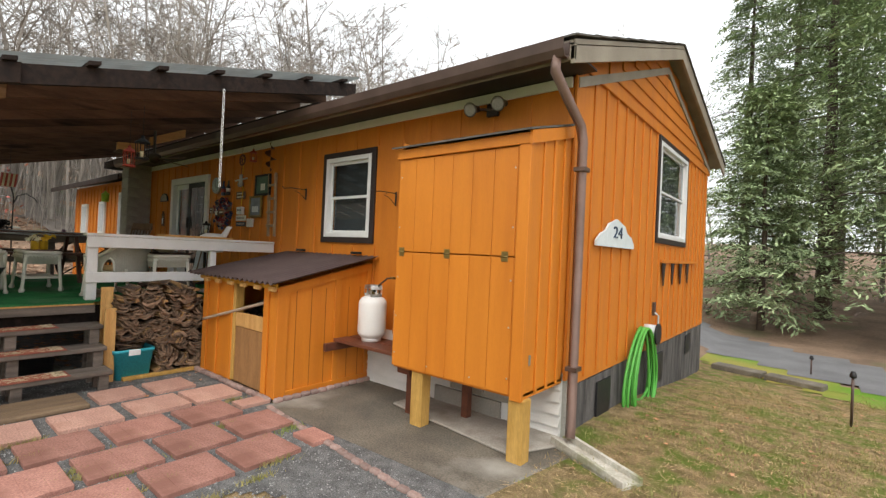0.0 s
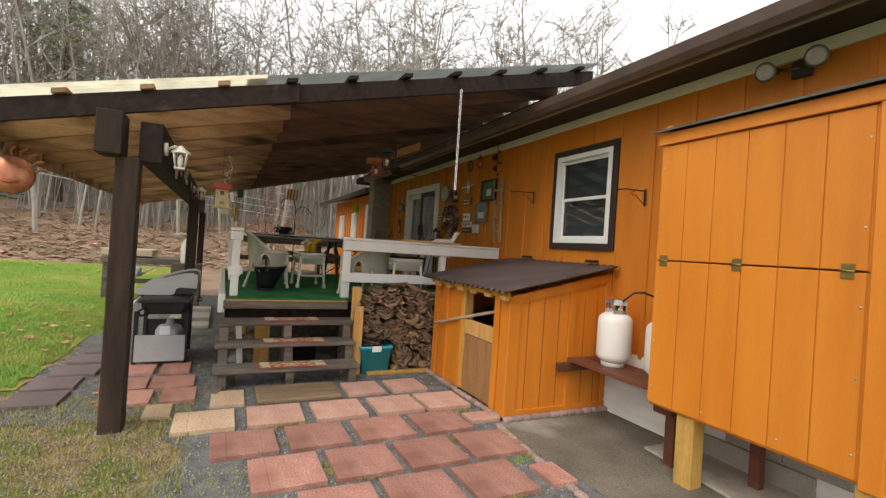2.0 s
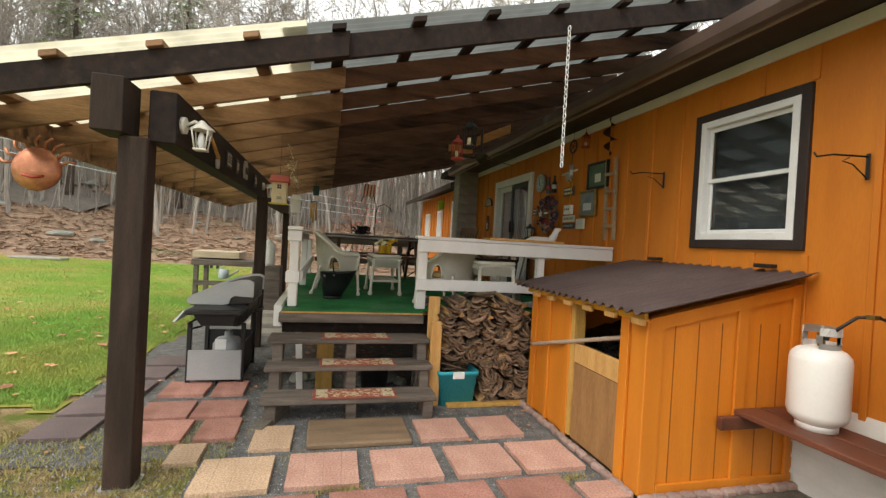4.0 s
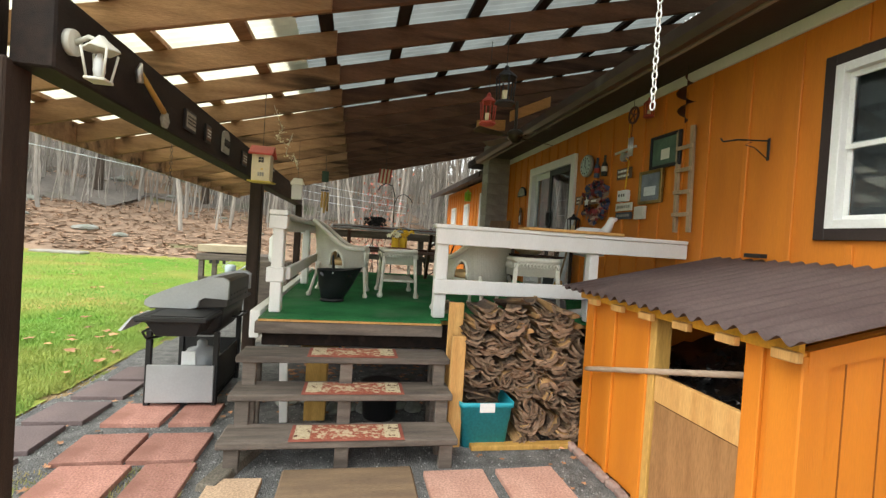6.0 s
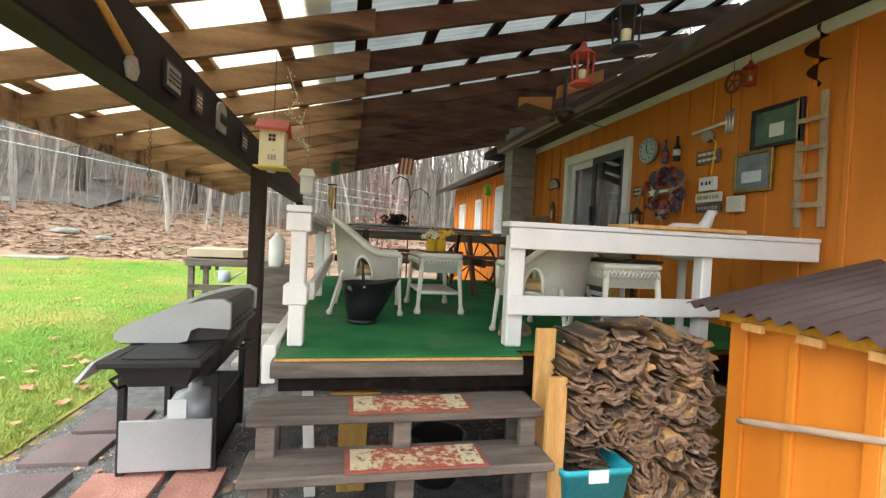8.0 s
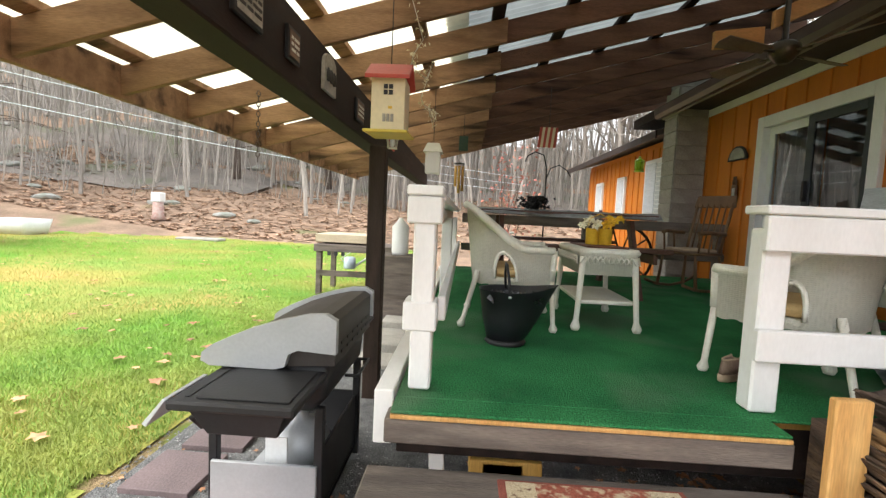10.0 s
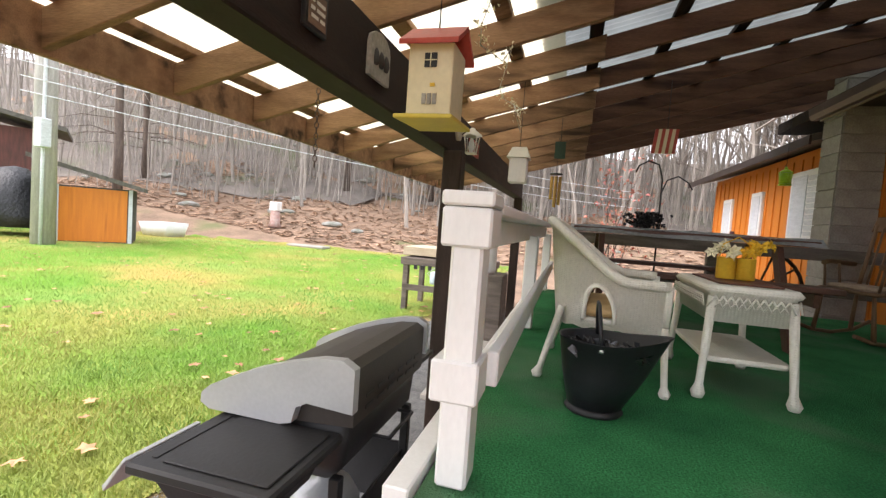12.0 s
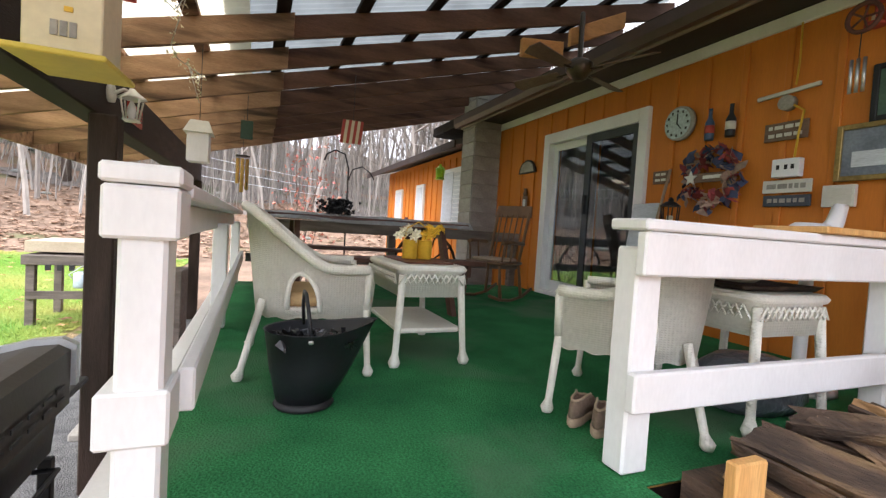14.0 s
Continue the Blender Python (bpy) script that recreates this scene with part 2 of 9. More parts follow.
COAL = island_vary(mat("coal", (0.02, 0.021, 0.023), (0.012, 0.012, 0.013), 0.3, 10, (1, 1, 1), 50, 0.3, spec=0.6), 0.4)
STONE_GREY = mat("mossy_rock", (0.3, 0.3, 0.28), (0.17, 0.18, 0.14), 0.9, 2, (1, 1, 1), 30, 0.7)


# ---- building helpers ----
class G:
    """A mesh under construction; points are given in world metres and kept from the origin o."""

    def __init__(self, o=(0, 0, 0)):
        self.bm, self.o = bmesh.new(), Vector(o)

    def v(self, *p):
        return self.bm.verts.new(Vector(p) - self.o)

    def face(self, *pts):
        return self.bm.faces.new([self.v(*p) for p in pts])

    def hexa(self, lo, hi, bevel=0.0):
        """A solid between a lower ring and an upper ring of points."""
        a, b = [self.v(*p) for p in lo], [self.v(*p) for p in hi]
        n = len(a)
        fs = [self.bm.faces.new(a[::-1]), self.bm.faces.new(b)]
        for i in range(n):
            fs.append(self.bm.faces.new((a[i], a[(i + 1) % n], b[(i + 1) % n], b[i])))
        if bevel:
            es = list({e for f in fs for e in f.edges})
            bmesh.ops.bevel(self.bm, geom=es, offset=bevel, segments=1, affect="EDGES")
        return self

    def box(self, x0, x1, y0, y1, z0, z1, bevel=0.0):
        return self.hexa([(x0, y0, z0), (x1, y0, z0), (x1, y1, z0), (x0, y1, z0)], [(x0, y0, z1), (x1, y0, z1), (x1, y1, z1), (x0, y1, z1)], bevel)

    def tube(self, pts, r, seg=8, cap=True):
        """A round bar along points; r is one radius or one for each point."""
        pts = [Vector(p) - self.o for p in pts]
        rs = [r] * len(pts) if isinstance(r, (int, float)) else list(r)
        rings, side = [], None
        for i, p in enumerate(pts):
            d = (pts[min(i + 1, len(pts) - 1)] - pts[max(i - 1, 0)]).normalized()
            if side is None:
                side = d.cross(Vector((0, 0, 1)) if abs(d.z) < 0.9 else Vector((1, 0, 0))).normalized()
            side = (side - d * side.dot(d)).normalized()
            up = d.cross(side)
            rings.append([self.bm.verts.new(p + (side * math.cos(a) + up * math.sin(a)) * rs[i]) for a in [2 * math.pi * k / seg for k in range(seg)]])
        for a, b in zip(rings, rings[1:]):
            for k in range(seg):
                self.bm.faces.new((a[k], a[(k + 1) % seg], b[(k + 1) % seg], b[k])).smooth = True
        if cap:
            self.bm.faces.new(rings[0][::-1]), self.bm.faces.new(rings[-1])
        return self

    def lathe(self, x, y, prof, seg=20):
        """A turned body round an upright axis; prof holds (radius, z)."""
        return self.tube_rings([[(x + r * math.cos(2 * math.pi * k / seg), y + r * math.sin(2 * math.pi * k / seg), z) for k in range(seg)] for r, z in prof])

    def tube_rings(self, rings, cap=True):
        rs = [[self.v(*p) for p in ring] for ring in rings]
        n = len(rs[0])
        for a, b in zip(rs, rs[1:]):
            for k in range(n):
                self.bm.faces.new((a[k], a[(k + 1) % n], b[(k + 1) % n], b[k])).smooth = True
        if cap:
            self.bm.faces.new(rs[0][::-1]), self.bm.faces.new(rs[-1])
        return self

    def grid(self, rows):
        """A sheet through rows of points."""
        vs = [[self.v(*p) for p in row] for row in rows]
        for a, b in zip(vs, vs[1:]):
            for k in range(len(a) - 1):
                self.bm.faces.new((a[k], a[k + 1], b[k + 1], b[k])).smooth = True
        return self

    def done(self, name, material, parent=None, label="", thick=0.0):
        if thick:
            bmesh.ops.solidify(self.bm, geom=list(self.bm.faces), thickness=thick)
        bmesh.ops.recalc_face_normals(self.bm, faces=list(self.bm.faces))
        me = bpy.data.meshes.new(name)
        self.bm.to_mesh(me)
        self.bm.free()
        me.materials.append(material)
        ob = new(name, me)
        ob.parent = parent
        if parent is None:
            ob.location = self.o
        if label:
            tagged(ob, label)
        return ob


def thing(name, at, label, category, group=""):
    ob = new(name)
    ob.empty_display_size = 0.1
    ob.location = at
    return tagged(ob, label, category, group)


def setting(ob, label, category):
    return tagged(ob, label, category, kind="structure")


def share(name, me, parent, at, rz=0.0):
    """One more piece on a shared mesh."""
    ob = new(name, me)
    ob.parent, ob.location, ob.rotation_euler = parent, at, (0, 0, rz)
    return ob


def box_mesh(name, sx, sy, sz, material, bevel=0.003):
    g = G().box(-sx / 2, sx / 2, -sy / 2, sy / 2, 0, sz, bevel)
    me = bpy.data.meshes.new(name)
    bmesh.ops.recalc_face_normals(g.bm, faces=list(g.bm.faces))
    g.bm.to_mesh(me), g.bm.free()
    me.materials.append(material)
    return me


rnd = random.Random(7)


# ---- ground ----
def ramp(v, a, b):
    t = min(1, max(0, (v - a) / (b - a)))
    return t * t * (3 - 2 * t)


def hill_run(x, y):
    return max(0.0, -21.5 - x + 0.48 * max(0.0, -9 - y))


def height(x, y):
    z = 0.02 * max(0.0, min(-1.2 - y, 14))
    d = min(hill_run(x, y), 70)
    z += 0.17 * max(0, d - 1.2) + 0.17 * max(0, d - 13) * (0.3 + 0.7 * ramp(-y, -8, 9)) + 0.22 * ramp(d, 0, 1.5)
    if d > 2:
        z += 0.5 * noise.noise((x * 0.18, y * 0.18, 0.3)) * min(1, (d - 2) / 6)
    z -= 0.46 * ramp(y, 4.3, 10.5) * ramp(x, -3.0, -1.3)
    z += 0.16 * max(0, min(y - 17, 40)) * ramp(x, -60, -8) * 0.6
    return z


def sheet(name, xs, ys, inside, dz, material, label, category, kind="structure"):
    g = G()
    vs = {}
    for i in range(len(xs) - 1):
        for j in range(len(ys) - 1):
            cx, cy = (xs[i] + xs[i + 1]) / 2, (ys[j] + ys[j + 1]) / 2
            if not inside(cx, cy):
                continue
            q = []
            for a, b in ((i, j), (i + 1, j), (i + 1, j + 1), (i, j + 1)):
                if (a, b) not in vs:
                    vs[a, b] = g.v(xs[a], ys[b], height(xs[a], ys[b]) + dz)
                q.append(vs[a, b])
            g.bm.faces.new(q).smooth = True
    return tagged(g.done(name, material), label, category, kind=kind)


def steps(a, b, s):
    n = max(1, round((b - a) / s))
    return [a + (b - a) * k / n for k in range(n + 1)]


def wob(x, y, s=1.5, k=0.0):
    return noise.noise((x * s, y * s, k))


far = steps(-400, -80, 40)[:-1] + steps(-80, -30, 2.5)[:-1] + steps(-30, 12, 0.7)[:-1] + steps(12, 60, 4)[:-1] + steps(60, 400, 40)
sheet("ground", far, far, lambda x, y: True, -0.012, LITTER, "woodland floor covered in brown fallen leaves", "ground")


sheet("far_slope", steps(-150, -30, 5)[:-1] + steps(-30, -24, 1.5), steps(-120, 90, 3), lambda x, y: hill_run(x, y) > 11 + 2 * wob(x, y, 0.3), 0.03, LITTER_FAR, "grey-brown woodland floor far up the slope, greyed for haze", "ground")


def road_off(x, y):
    """Distance across the road from its middle line."""
    return (x + 0.25) * 0.59 + (y - 13.05) * 0.81


def on_lawn(x, y):
    w = 0.25 * wob(x, y, 0.9) + 0.12 * wob(x, y, 4)
    return y < -1.22 + w and hill_run(x, y) < 0.3 + w and x < 3.5 and not (x > -5.6 + 2 * w and y > -2.3 + w)


sheet("lawn", steps(-24, 4, 0.14), steps(-45, -12, 0.8)[:-1] + steps(-12, -0.8, 0.1), on_lawn, 0.012, GRASS, "green and yellowing mown lawn with scattered leaves", "lawn")
sheet("yard", steps(-13, 10, 0.25), steps(-6, 13, 0.25), lambda x, y: (y < 2.8 or x > -1.7) and road_off(x, y) < -1.1, 0.0, YARD, "bare mossy yard with thin grass and dead needles", "yard")
sheet("gravel_bed", steps(-13, -0.7, 0.06), steps(-1.6, 2.72, 0.06), lambda x, y: y > -1.18 + 0.2 * wob(x, y, 1.1) and (x < -2.3 + 0.25 * wob(x, y, 2) or y > 1.75 + 0.3 * wob(x, y, 2, 3)) and not (x > -4.6 + 0.3 * wob(x, y, 2) and y < 0.15 + 0.2 * wob(x, y, 2, 5)), 0.008, GRAVEL, "fine grey gravel bed between the pavers", "gravel")
sheet("road", steps(-60, 40, 0.5), steps(-12, 50, 0.5), lambda x, y: abs(road_off(x, y)) < 1.25, 0.02, ASPHALT, "narrow grey gravel road past the house", "road")
sheet("verge", steps(-8, 12, 0.25), steps(3, 18, 0.25), lambda x, y: -2.3 + 0.2 * wob(x, y) < road_off(x, y) < -1.1 and x > -6, 0.012, GRASS, "green grass strip along the road", "grass")

# ---- house ----
YW, XE, WALL_T = 3.96, -1.28, 0.14
XW_END, EAVE_Z, RIDGE_Y, RIDGE_Z, YN = -11.0, 3.17, 6.85, 4.2, 10.1
DECK = 0.83
REAR_Z = 3.42  # the rear slope of the roof stops higher than the front one


def wall_with_holes(name, u0, u1, z0, z1, holes, place, material, label):
    """An upright wall cut into solid pieces round its openings. place(u, depth, z) gives the point."""
    g = G()
    us = sorted({u0, u1, *[h[0] for h in holes], *[h[1] for h in holes]})
    zs = sorted({z0, z1, *[h[2] for h in holes], *[h[3] for h in holes]})
    for a, b in zip(us, us[1:]):
        for c, d in zip(zs, zs[1:]):
            if any(h[0] <= (a + b) / 2 <= h[1] and h[2] <= (c + d) / 2 <= h[3] for h in holes):
                continue
            g.hexa([place(a, 0, c), place(b, 0, c), place(b, WALL_T, c), place(a, WALL_T, c)], [place(a, 0, d), place(b, 0, d), place(b, WALL_T, d), place(a, WALL_T, d)])
    bmesh.ops.remove_doubles(g.bm, verts=list(g.bm.verts), dist=0.0005)
    return setting(g.done(name, material), label, "wall")


WIN1 = (-4.655, -3.79, 1.675, 2.685)
DOOR = (-9.62, -8.11, DECK + 0.02, 2.67)
WIN2 = (6.66, 8.25, 1.86, 3.13)
wall_s = wall_with_holes("wall_south", XW_END, XE - 0.002, 0.55, EAVE_Z, [WIN1, DOOR], lambda u, d, z: (u, YW + d, z), ORANGE, "orange painted board-and-batten house wall")
wall_e = wall_with_holes("wall_east", YW + WALL_T, YN, 0.42, EAVE_Z, [WIN2], lambda u, d, z: (XE - d, u, z), ORANGE, "orange painted gable-end wall with battens")
g = G()
gable = [(YW, EAVE_Z), (YN, EAVE_Z), (YN, REAR_Z + 0.1), (RIDGE_Y, RIDGE_Z + 0.1), (YW, EAVE_Z + 0.06)]
g.hexa([(XE - WALL_T, a, b) for a, b in gable], [(XE, a, b) for a, b in gable])
setting(g.done("wall_gable", ORANGE), "orange triangular gable with angled boards", "wall")
setting(G().box(XW_END, XE - WALL_T, YN - 0.14, YN, 0.0, EAVE_Z).done("wall_north", ORANGE), "orange rear house wall", "wall")
setting(G().box(XW_END, XW_END + 0.14, YW + WALL_T, YN - 0.14, 0, EAVE_Z).done("wall_west", ORANGE), "orange end wall", "wall")
setting(G().box(XW_END + 0.14, XE - WALL_T, YW + WALL_T, YN - 0.14, 0.6, 0.68).done("floor", GREY_WOOD), "plain wooden house floor", "floor")
setting(G().box(XW_END + 0.14, XE - WALL_T, YW + WALL_T, YN - 0.14, 3.05, 3.1).done("ceiling", BLIND), "plain white house ceiling", "ceiling")

# battens on both walls
bm_tall = box_mesh("batten", 0.042, 0.018, 1, ORANGE, 0.003)


def batten(parent, x, y, z0, z1, rz=0.0):
    ob = share("batten", bm_tall, parent, (x, y, z0), rz)
    ob.scale = (1, 1, z1 - z0)


x = XE - 0.03
while x > XW_END + 0.1:
    gap = 0.40 if x > -5.6 else 0.30
    cuts = [(0.56, 2.99)]
    for hx0, hx1, hz0, hz1 in (WIN1, DOOR):
        if hx0 - 0.09 < x < hx1 + 0.09:
            cuts = [(0.56, hz0 - 0.1), (hz1 + 0.08, 2.99)]
    for c0, c1 in cuts:
        if c1 - c0 > 0.05:
            batten(wall_s, x, YW - 0.009, c0, c1)
    x -= gap
y = YW + 0.13
while y < YN:
    top = 3.30
    cuts = [(0.46, top)]
    if WIN2[0] - 0.09 < y < WIN2[1] + 0.09:
        cuts = [(0.46, WIN2[2] - 0.1), (WIN2[3] + 0.09, top)]
    for c0, c1 in cuts:
        if c1 - c0 > 0.05:
            batten(wall_e, XE + 0.009, y, c0, c1, math.pi / 2)
    y += 0.305
G().box(XE, XE + 0.025, YW - 0.02, YW + 0.1, 0.5, EAVE_Z, 0.003).done("corner_board", ORANGE, wall_e)
# the gable: a belt board and boards laid along the slope
G().box(XE + 0.002, XE + 0.03, YW + 0.1, YN, 3.19, 3.31, 0.004).done("belt_board", ORANGE, wall_e)
for k in range(5):
    d = 0.17 * k
    y0, y1, zz = YW + 0.75 + d * 2.3, RIDGE_Y + 3.0 - d * 3.4, 3.36 + d
    if y1 - y0 > 0.3:
        G().box(XE + 0.002, XE + 0.018, y0, y1, zz, zz + 0.15, 0.006).done("gable_board", ORANGE, wall_e)

# trim under the eave, foundation skirts
setting(G().box(XW_END, XE - 0.02, YW - 0.03, YW - 0.002, 3.0, 3.09, 0.004).done("trim", WHITE_PAINT), "dull white trim board under the eave", "trim")
g = G()
zz = 0.0
k = 0
while zz < 0.53:
    g.hexa([(-3.72, YW - 0.045, zz), (XE - 0.01, YW - 0.045, zz), (XE - 0.01, YW + 0.01, zz), (-3.72, YW + 0.01, zz)], [(-3.72, YW - 0.008, zz + 0.105), (XE - 0.01, YW - 0.008, zz + 0.105), (XE - 0.01, YW + 0.01, zz + 0.105), (-3.72, YW + 0.01, zz + 0.105)])
    zz += 0.105
setting(g.done("lower_wall", SIDING), "white lap siding below the orange wall", "wall")
setting(G().box(XW_END, XE - 0.01, YW + 0.012, YW + 0.15, -0.3, 0.55).done("foundation", BLOCK), "grey concrete block foundation", "foundation")
blk = box_mesh("block", 0.39, 0.03, 0.185, BLOCK, 0.006)
under = thing("block_footing", (-2.25, YW - 0.04, 0.0), "grey concrete block course under the cabinet", "footing")
for r in range(3):
    for c in range(2):
        share("block", blk, under, (-0.05 + 0.4 * c + (0.2 if r % 2 else 0) - 0.15, -0.002, 0.195 * r))
skirt = setting(G().box(XE - 0.12, XE - 0.035, YW + 0.06, YN, -0.62, 0.45).done("foundation_skirt", SKIRT_WOOD), "weathered grey board skirt round the foundation", "skirt")
y = YW + 0.08
while y < YN - 0.1:
    w = rnd.uniform(0.2, 0.32)
    y2 = min(y + w, YN)
    o = rnd.uniform(0.0, 0.012)
    G().box(XE - 0.033, XE - 0.012 + o, y + 0.006, y2, -0.62, 0.40 + 0.03 * rnd.random(), 0.004).done("board", SKIRT_WOOD, skirt)
    y = y2
for (a, b, c, d) in ((4.75, 5.12, -0.05, 0.33), (6.9, 7.25, -0.1, 0.3), (8.7, 9.05, 0.05, 0.35)):
    G().box(XE - 0.01, XE + 0.012, a, b, c, d, 0.004).done("vent_panel", BLACK, skirt, "black foundation vent panel")


# roof of the house: two slopes with eave and rake boards
def slope(y0, z0, y1, z1, x0, x1, t, name, material, parent):
    return G().hexa([(x0, y0, z0), (x1, y0, z0), (x1, y1, z1), (x0, y1, z1)], [(x0, y0, z0 + t), (x1, y0, z0 + t), (x1, y1, z1 + t), (x0, y1, z1 + t)]).done(name, material, parent)


roof = thing("roof", (-6, RIDGE_Y, 4.3), "low brown-grey shingle roof with taupe edges", "roof")
roof.location = (0, 0, 0)
tagged(roof, kind="structure")
XR = -1.08
slope(3.46, 3.13, RIDGE_Y, 4.36, XW_END - 0.2, XR, 0.04, "roof_deck", TAUPE, roof)
slope(RIDGE_Y, 4.36, 10.62, REAR_Z, XW_END - 0.2, XR, 0.04, "roof_deck", TAUPE, roof)
for k in range(9):
    f0, f1 = k / 9, (k + 1) / 9 + 0.02
    for s, ye in ((1, 3.43), (-1, 10.65)):
        ya, yb = ye + (RIDGE_Y - ye) * f0, ye + (RIDGE_Y - ye) * min(1, f1)
        low = 3.185 if s > 0 else REAR_Z + 0.055
        za, zb = low + (4.415 - low) * f0, low - 0.01 + (4.415 - low) * min(1, f1)
        slope(ya, za, yb, zb, XW_END - 0.22, XR + 0.02, 0.014, "shingle_course", SHINGLE, roof)
# rake boards and soffit on the gable end
for ya, yb in ((3.46, RIDGE_Y), (10.62, RIDGE_Y)):
    for dz, h, xx, m in ((-0.14, 0.13, XR, TAUPE), (-0.30, 0.09, XE + 0.035, TAUPE)):
        za, zb = (3.13 if ya < 5 else REAR_Z) + dz, 4.36 + dz
        if xx != XR:
            ya2 = YW if ya < 5 else YN
            za += 0.16 if ya < 5 else 0.12
        else:
            ya2 = ya
        G().hexa([(xx - 0.03, ya2, za), (xx, ya2, za), (xx, yb, zb), (xx - 0.03, yb, zb)], [(xx - 0.03, ya2, za + h), (xx, ya2, za + h), (xx, yb, zb + h), (xx - 0.03, yb, zb + h)]).done("rake_board", m, roof)
G().box(XW_END - 0.2, XR, 3.46, 3.49, 3.02, 3.15, 0.003).done("fascia", TAUPE, roof)
G().box(XW_END, XR - 0.02, 3.49, YW, 3.095, 3.11).done("soffit", DARK_TRIM, roof)

# gutter and downspout
gut = thing("gutter", (-1.2, 3.4, 3.05), "brown metal gutter along the eave with downspout", "gutter")
o = Vector((-1.2, 3.4, 3.05))
prof = [(3.458, 3.15), (3.458, 3.05), (3.43, 3.02), (3.375, 3.02), (3.345, 3.07), (3.335, 3.15), (3.345, 3.15), (3.355, 3.075), (3.38, 3.03), (3.43, 3.03), (3.45, 3.055), (3.45, 3.15)]
g = G(o)
g.hexa([(-11.2, p, q) for p, q in prof], [(-1.12, p, q) for p, q in prof])
g.done("trough", GUTTER, gut)
g = G(o)
path = [(-1.2, 3.4, 3.04), (-1.2, 3.4, 2.93), (-1.18, 3.62, 2.76), (-1.165, 3.83, 2.62), (-1.16, 3.87, 2.5), (-1.16, 3.87, 0.16), (-1.15, 3.84, 0.08)]
g.tube(path, 0.042, 4)
g.done("downspout", SPOUT, gut)
for zz in (2.25, 0.62):
    G(o).box(-1.21, -1.11, 3.815, 3.925, zz, zz + 0.035, 0.003).done("strap", GUTTER, gut)
spl = thing("splash_block", (-1.1, 3.7, 0), "mossy concrete splash block under the downspout", "splash block")
o = Vector((-1.1, 3.7, 0))
g = G(o)
g.hexa([(-1.38, 3.70, 0), (-0.70, 3.38, 0), (-0.62, 3.56, 0), (-1.30, 3.88, 0)], [(-1.38, 3.70, 0.03), (-0.70, 3.38, 0.02), (-0.62, 3.56, 0.02), (-1.30, 3.88, 0.03)])
g.hexa([(-1.38, 3.70, 0), (-0.70, 3.38, 0), (-0.69, 3.41, 0), (-1.37, 3.73, 0)], [(-1.38, 3.70, 0.09), (-0.70, 3.38, 0.055), (-0.69, 3.41, 0.055), (-1.37, 3.73, 0.09)], 0.004)
g.hexa([(-1.31, 3.85, 0), (-0.63, 3.53, 0), (-0.62, 3.56, 0), (-1.30, 3.88, 0)], [(-1.31, 3.85, 0.09), (-0.63, 3.53, 0.055), (-0.62, 3.56, 0.055), (-1.30, 3.88, 0.09)], 0.004)
g.done("trough", mat("pale_mossy_concrete", (0.58, 0.56, 0.50), (0.40, 0.38, 0.31), 0.9, 6, (1, 1, 1), 60, 0.4, stain=(0.2, 0.21, 0.09), stain_at=0.62), spl)
spl.location = (-1.0, 3.76, 0)


# ---- windows and door ----
def window(name, u0, u1, z0, z1, place, label, blind=False):
    """A double-hung window: dark outer trim, white frame, two sashes with glass, dark screen behind. place(u, out, z)."""
    ob = setting(thing(name, place((u0 + u1) / 2, 0, z0), label, "window"), label, "window")
    o = ob.location.copy()

    def bar(n, m, a, b, c, d, o0, o1, parent=ob, bev=0.003):
        lo, hi = [], []
        for q, lst in ((c, lo), (d, hi)):
            for u, w in ((a, o0), (b, o0), (b, o1), (a, o1)):
                lst.append(place(u, w, q))
        return G(o).hexa(lo, hi, bev).done(n, m, parent)

    t = 0.07
    for a, b, c, d in ((u0 - t, u0, z0 - t, z1 + t), (u1, u1 + t, z0 - t, z1 + t), (u0, u1, z1, z1 + t), (u0, u1, z0 - t, z0)):
        bar("outer_trim", DARK_TRIM, a, b, c, d, -0.02, 0.03)
    f = 0.055
    for a, b, c, d in ((u0, u0 + f, z0, z1), (u1 - f, u1, z0, z1), (u0 + f, u1 - f, z1 - f, z1), (u0 + f, u1 - f, z0, z0 + f)):
        bar("window_frame", VINYL, a, b, c, d, -0.05, 0.035)
    mid = (z0 + z1) / 2
    for c, d, w in ((z0 + f, mid + 0.02, -0.03), (mid - 0.02, z1 - f, -0.012)):
        s = bar("sash", VINYL, u0 + f, u1 - f, d - 0.035, d, w - 0.02, w)
        bar("sash", VINYL, u0 + f, u1 - f, c, c + 0.03, w - 0.02, w)
        for a in (u0 + f, u1 - f - 0.03):
            bar("sash", VINYL, a, a + 0.03, c + 0.03, d - 0.035, w - 0.02, w)
        p = bar("pane", GLASS, u0 + f + 0.03, u1 - f - 0.03, c + 0.03, d - 0.035, w - 0.013, w - 0.009, ob, 0)
        p.visible_shadow = False
    bar("blind" if blind else "screen", BLIND if blind else SCREEN, u0 + f, u1 - f, z0 + f, z1 - f, -0.1, -0.09, ob, 0)
    return ob


window("window_1", *WIN1, lambda u, w, z: (u, YW - w, z), "white double-hung window with dark brown outer trim")
window("window_2", *WIN2, lambda u, w, z: (XE + w, u, z), "white double-hung window in the gable wall")

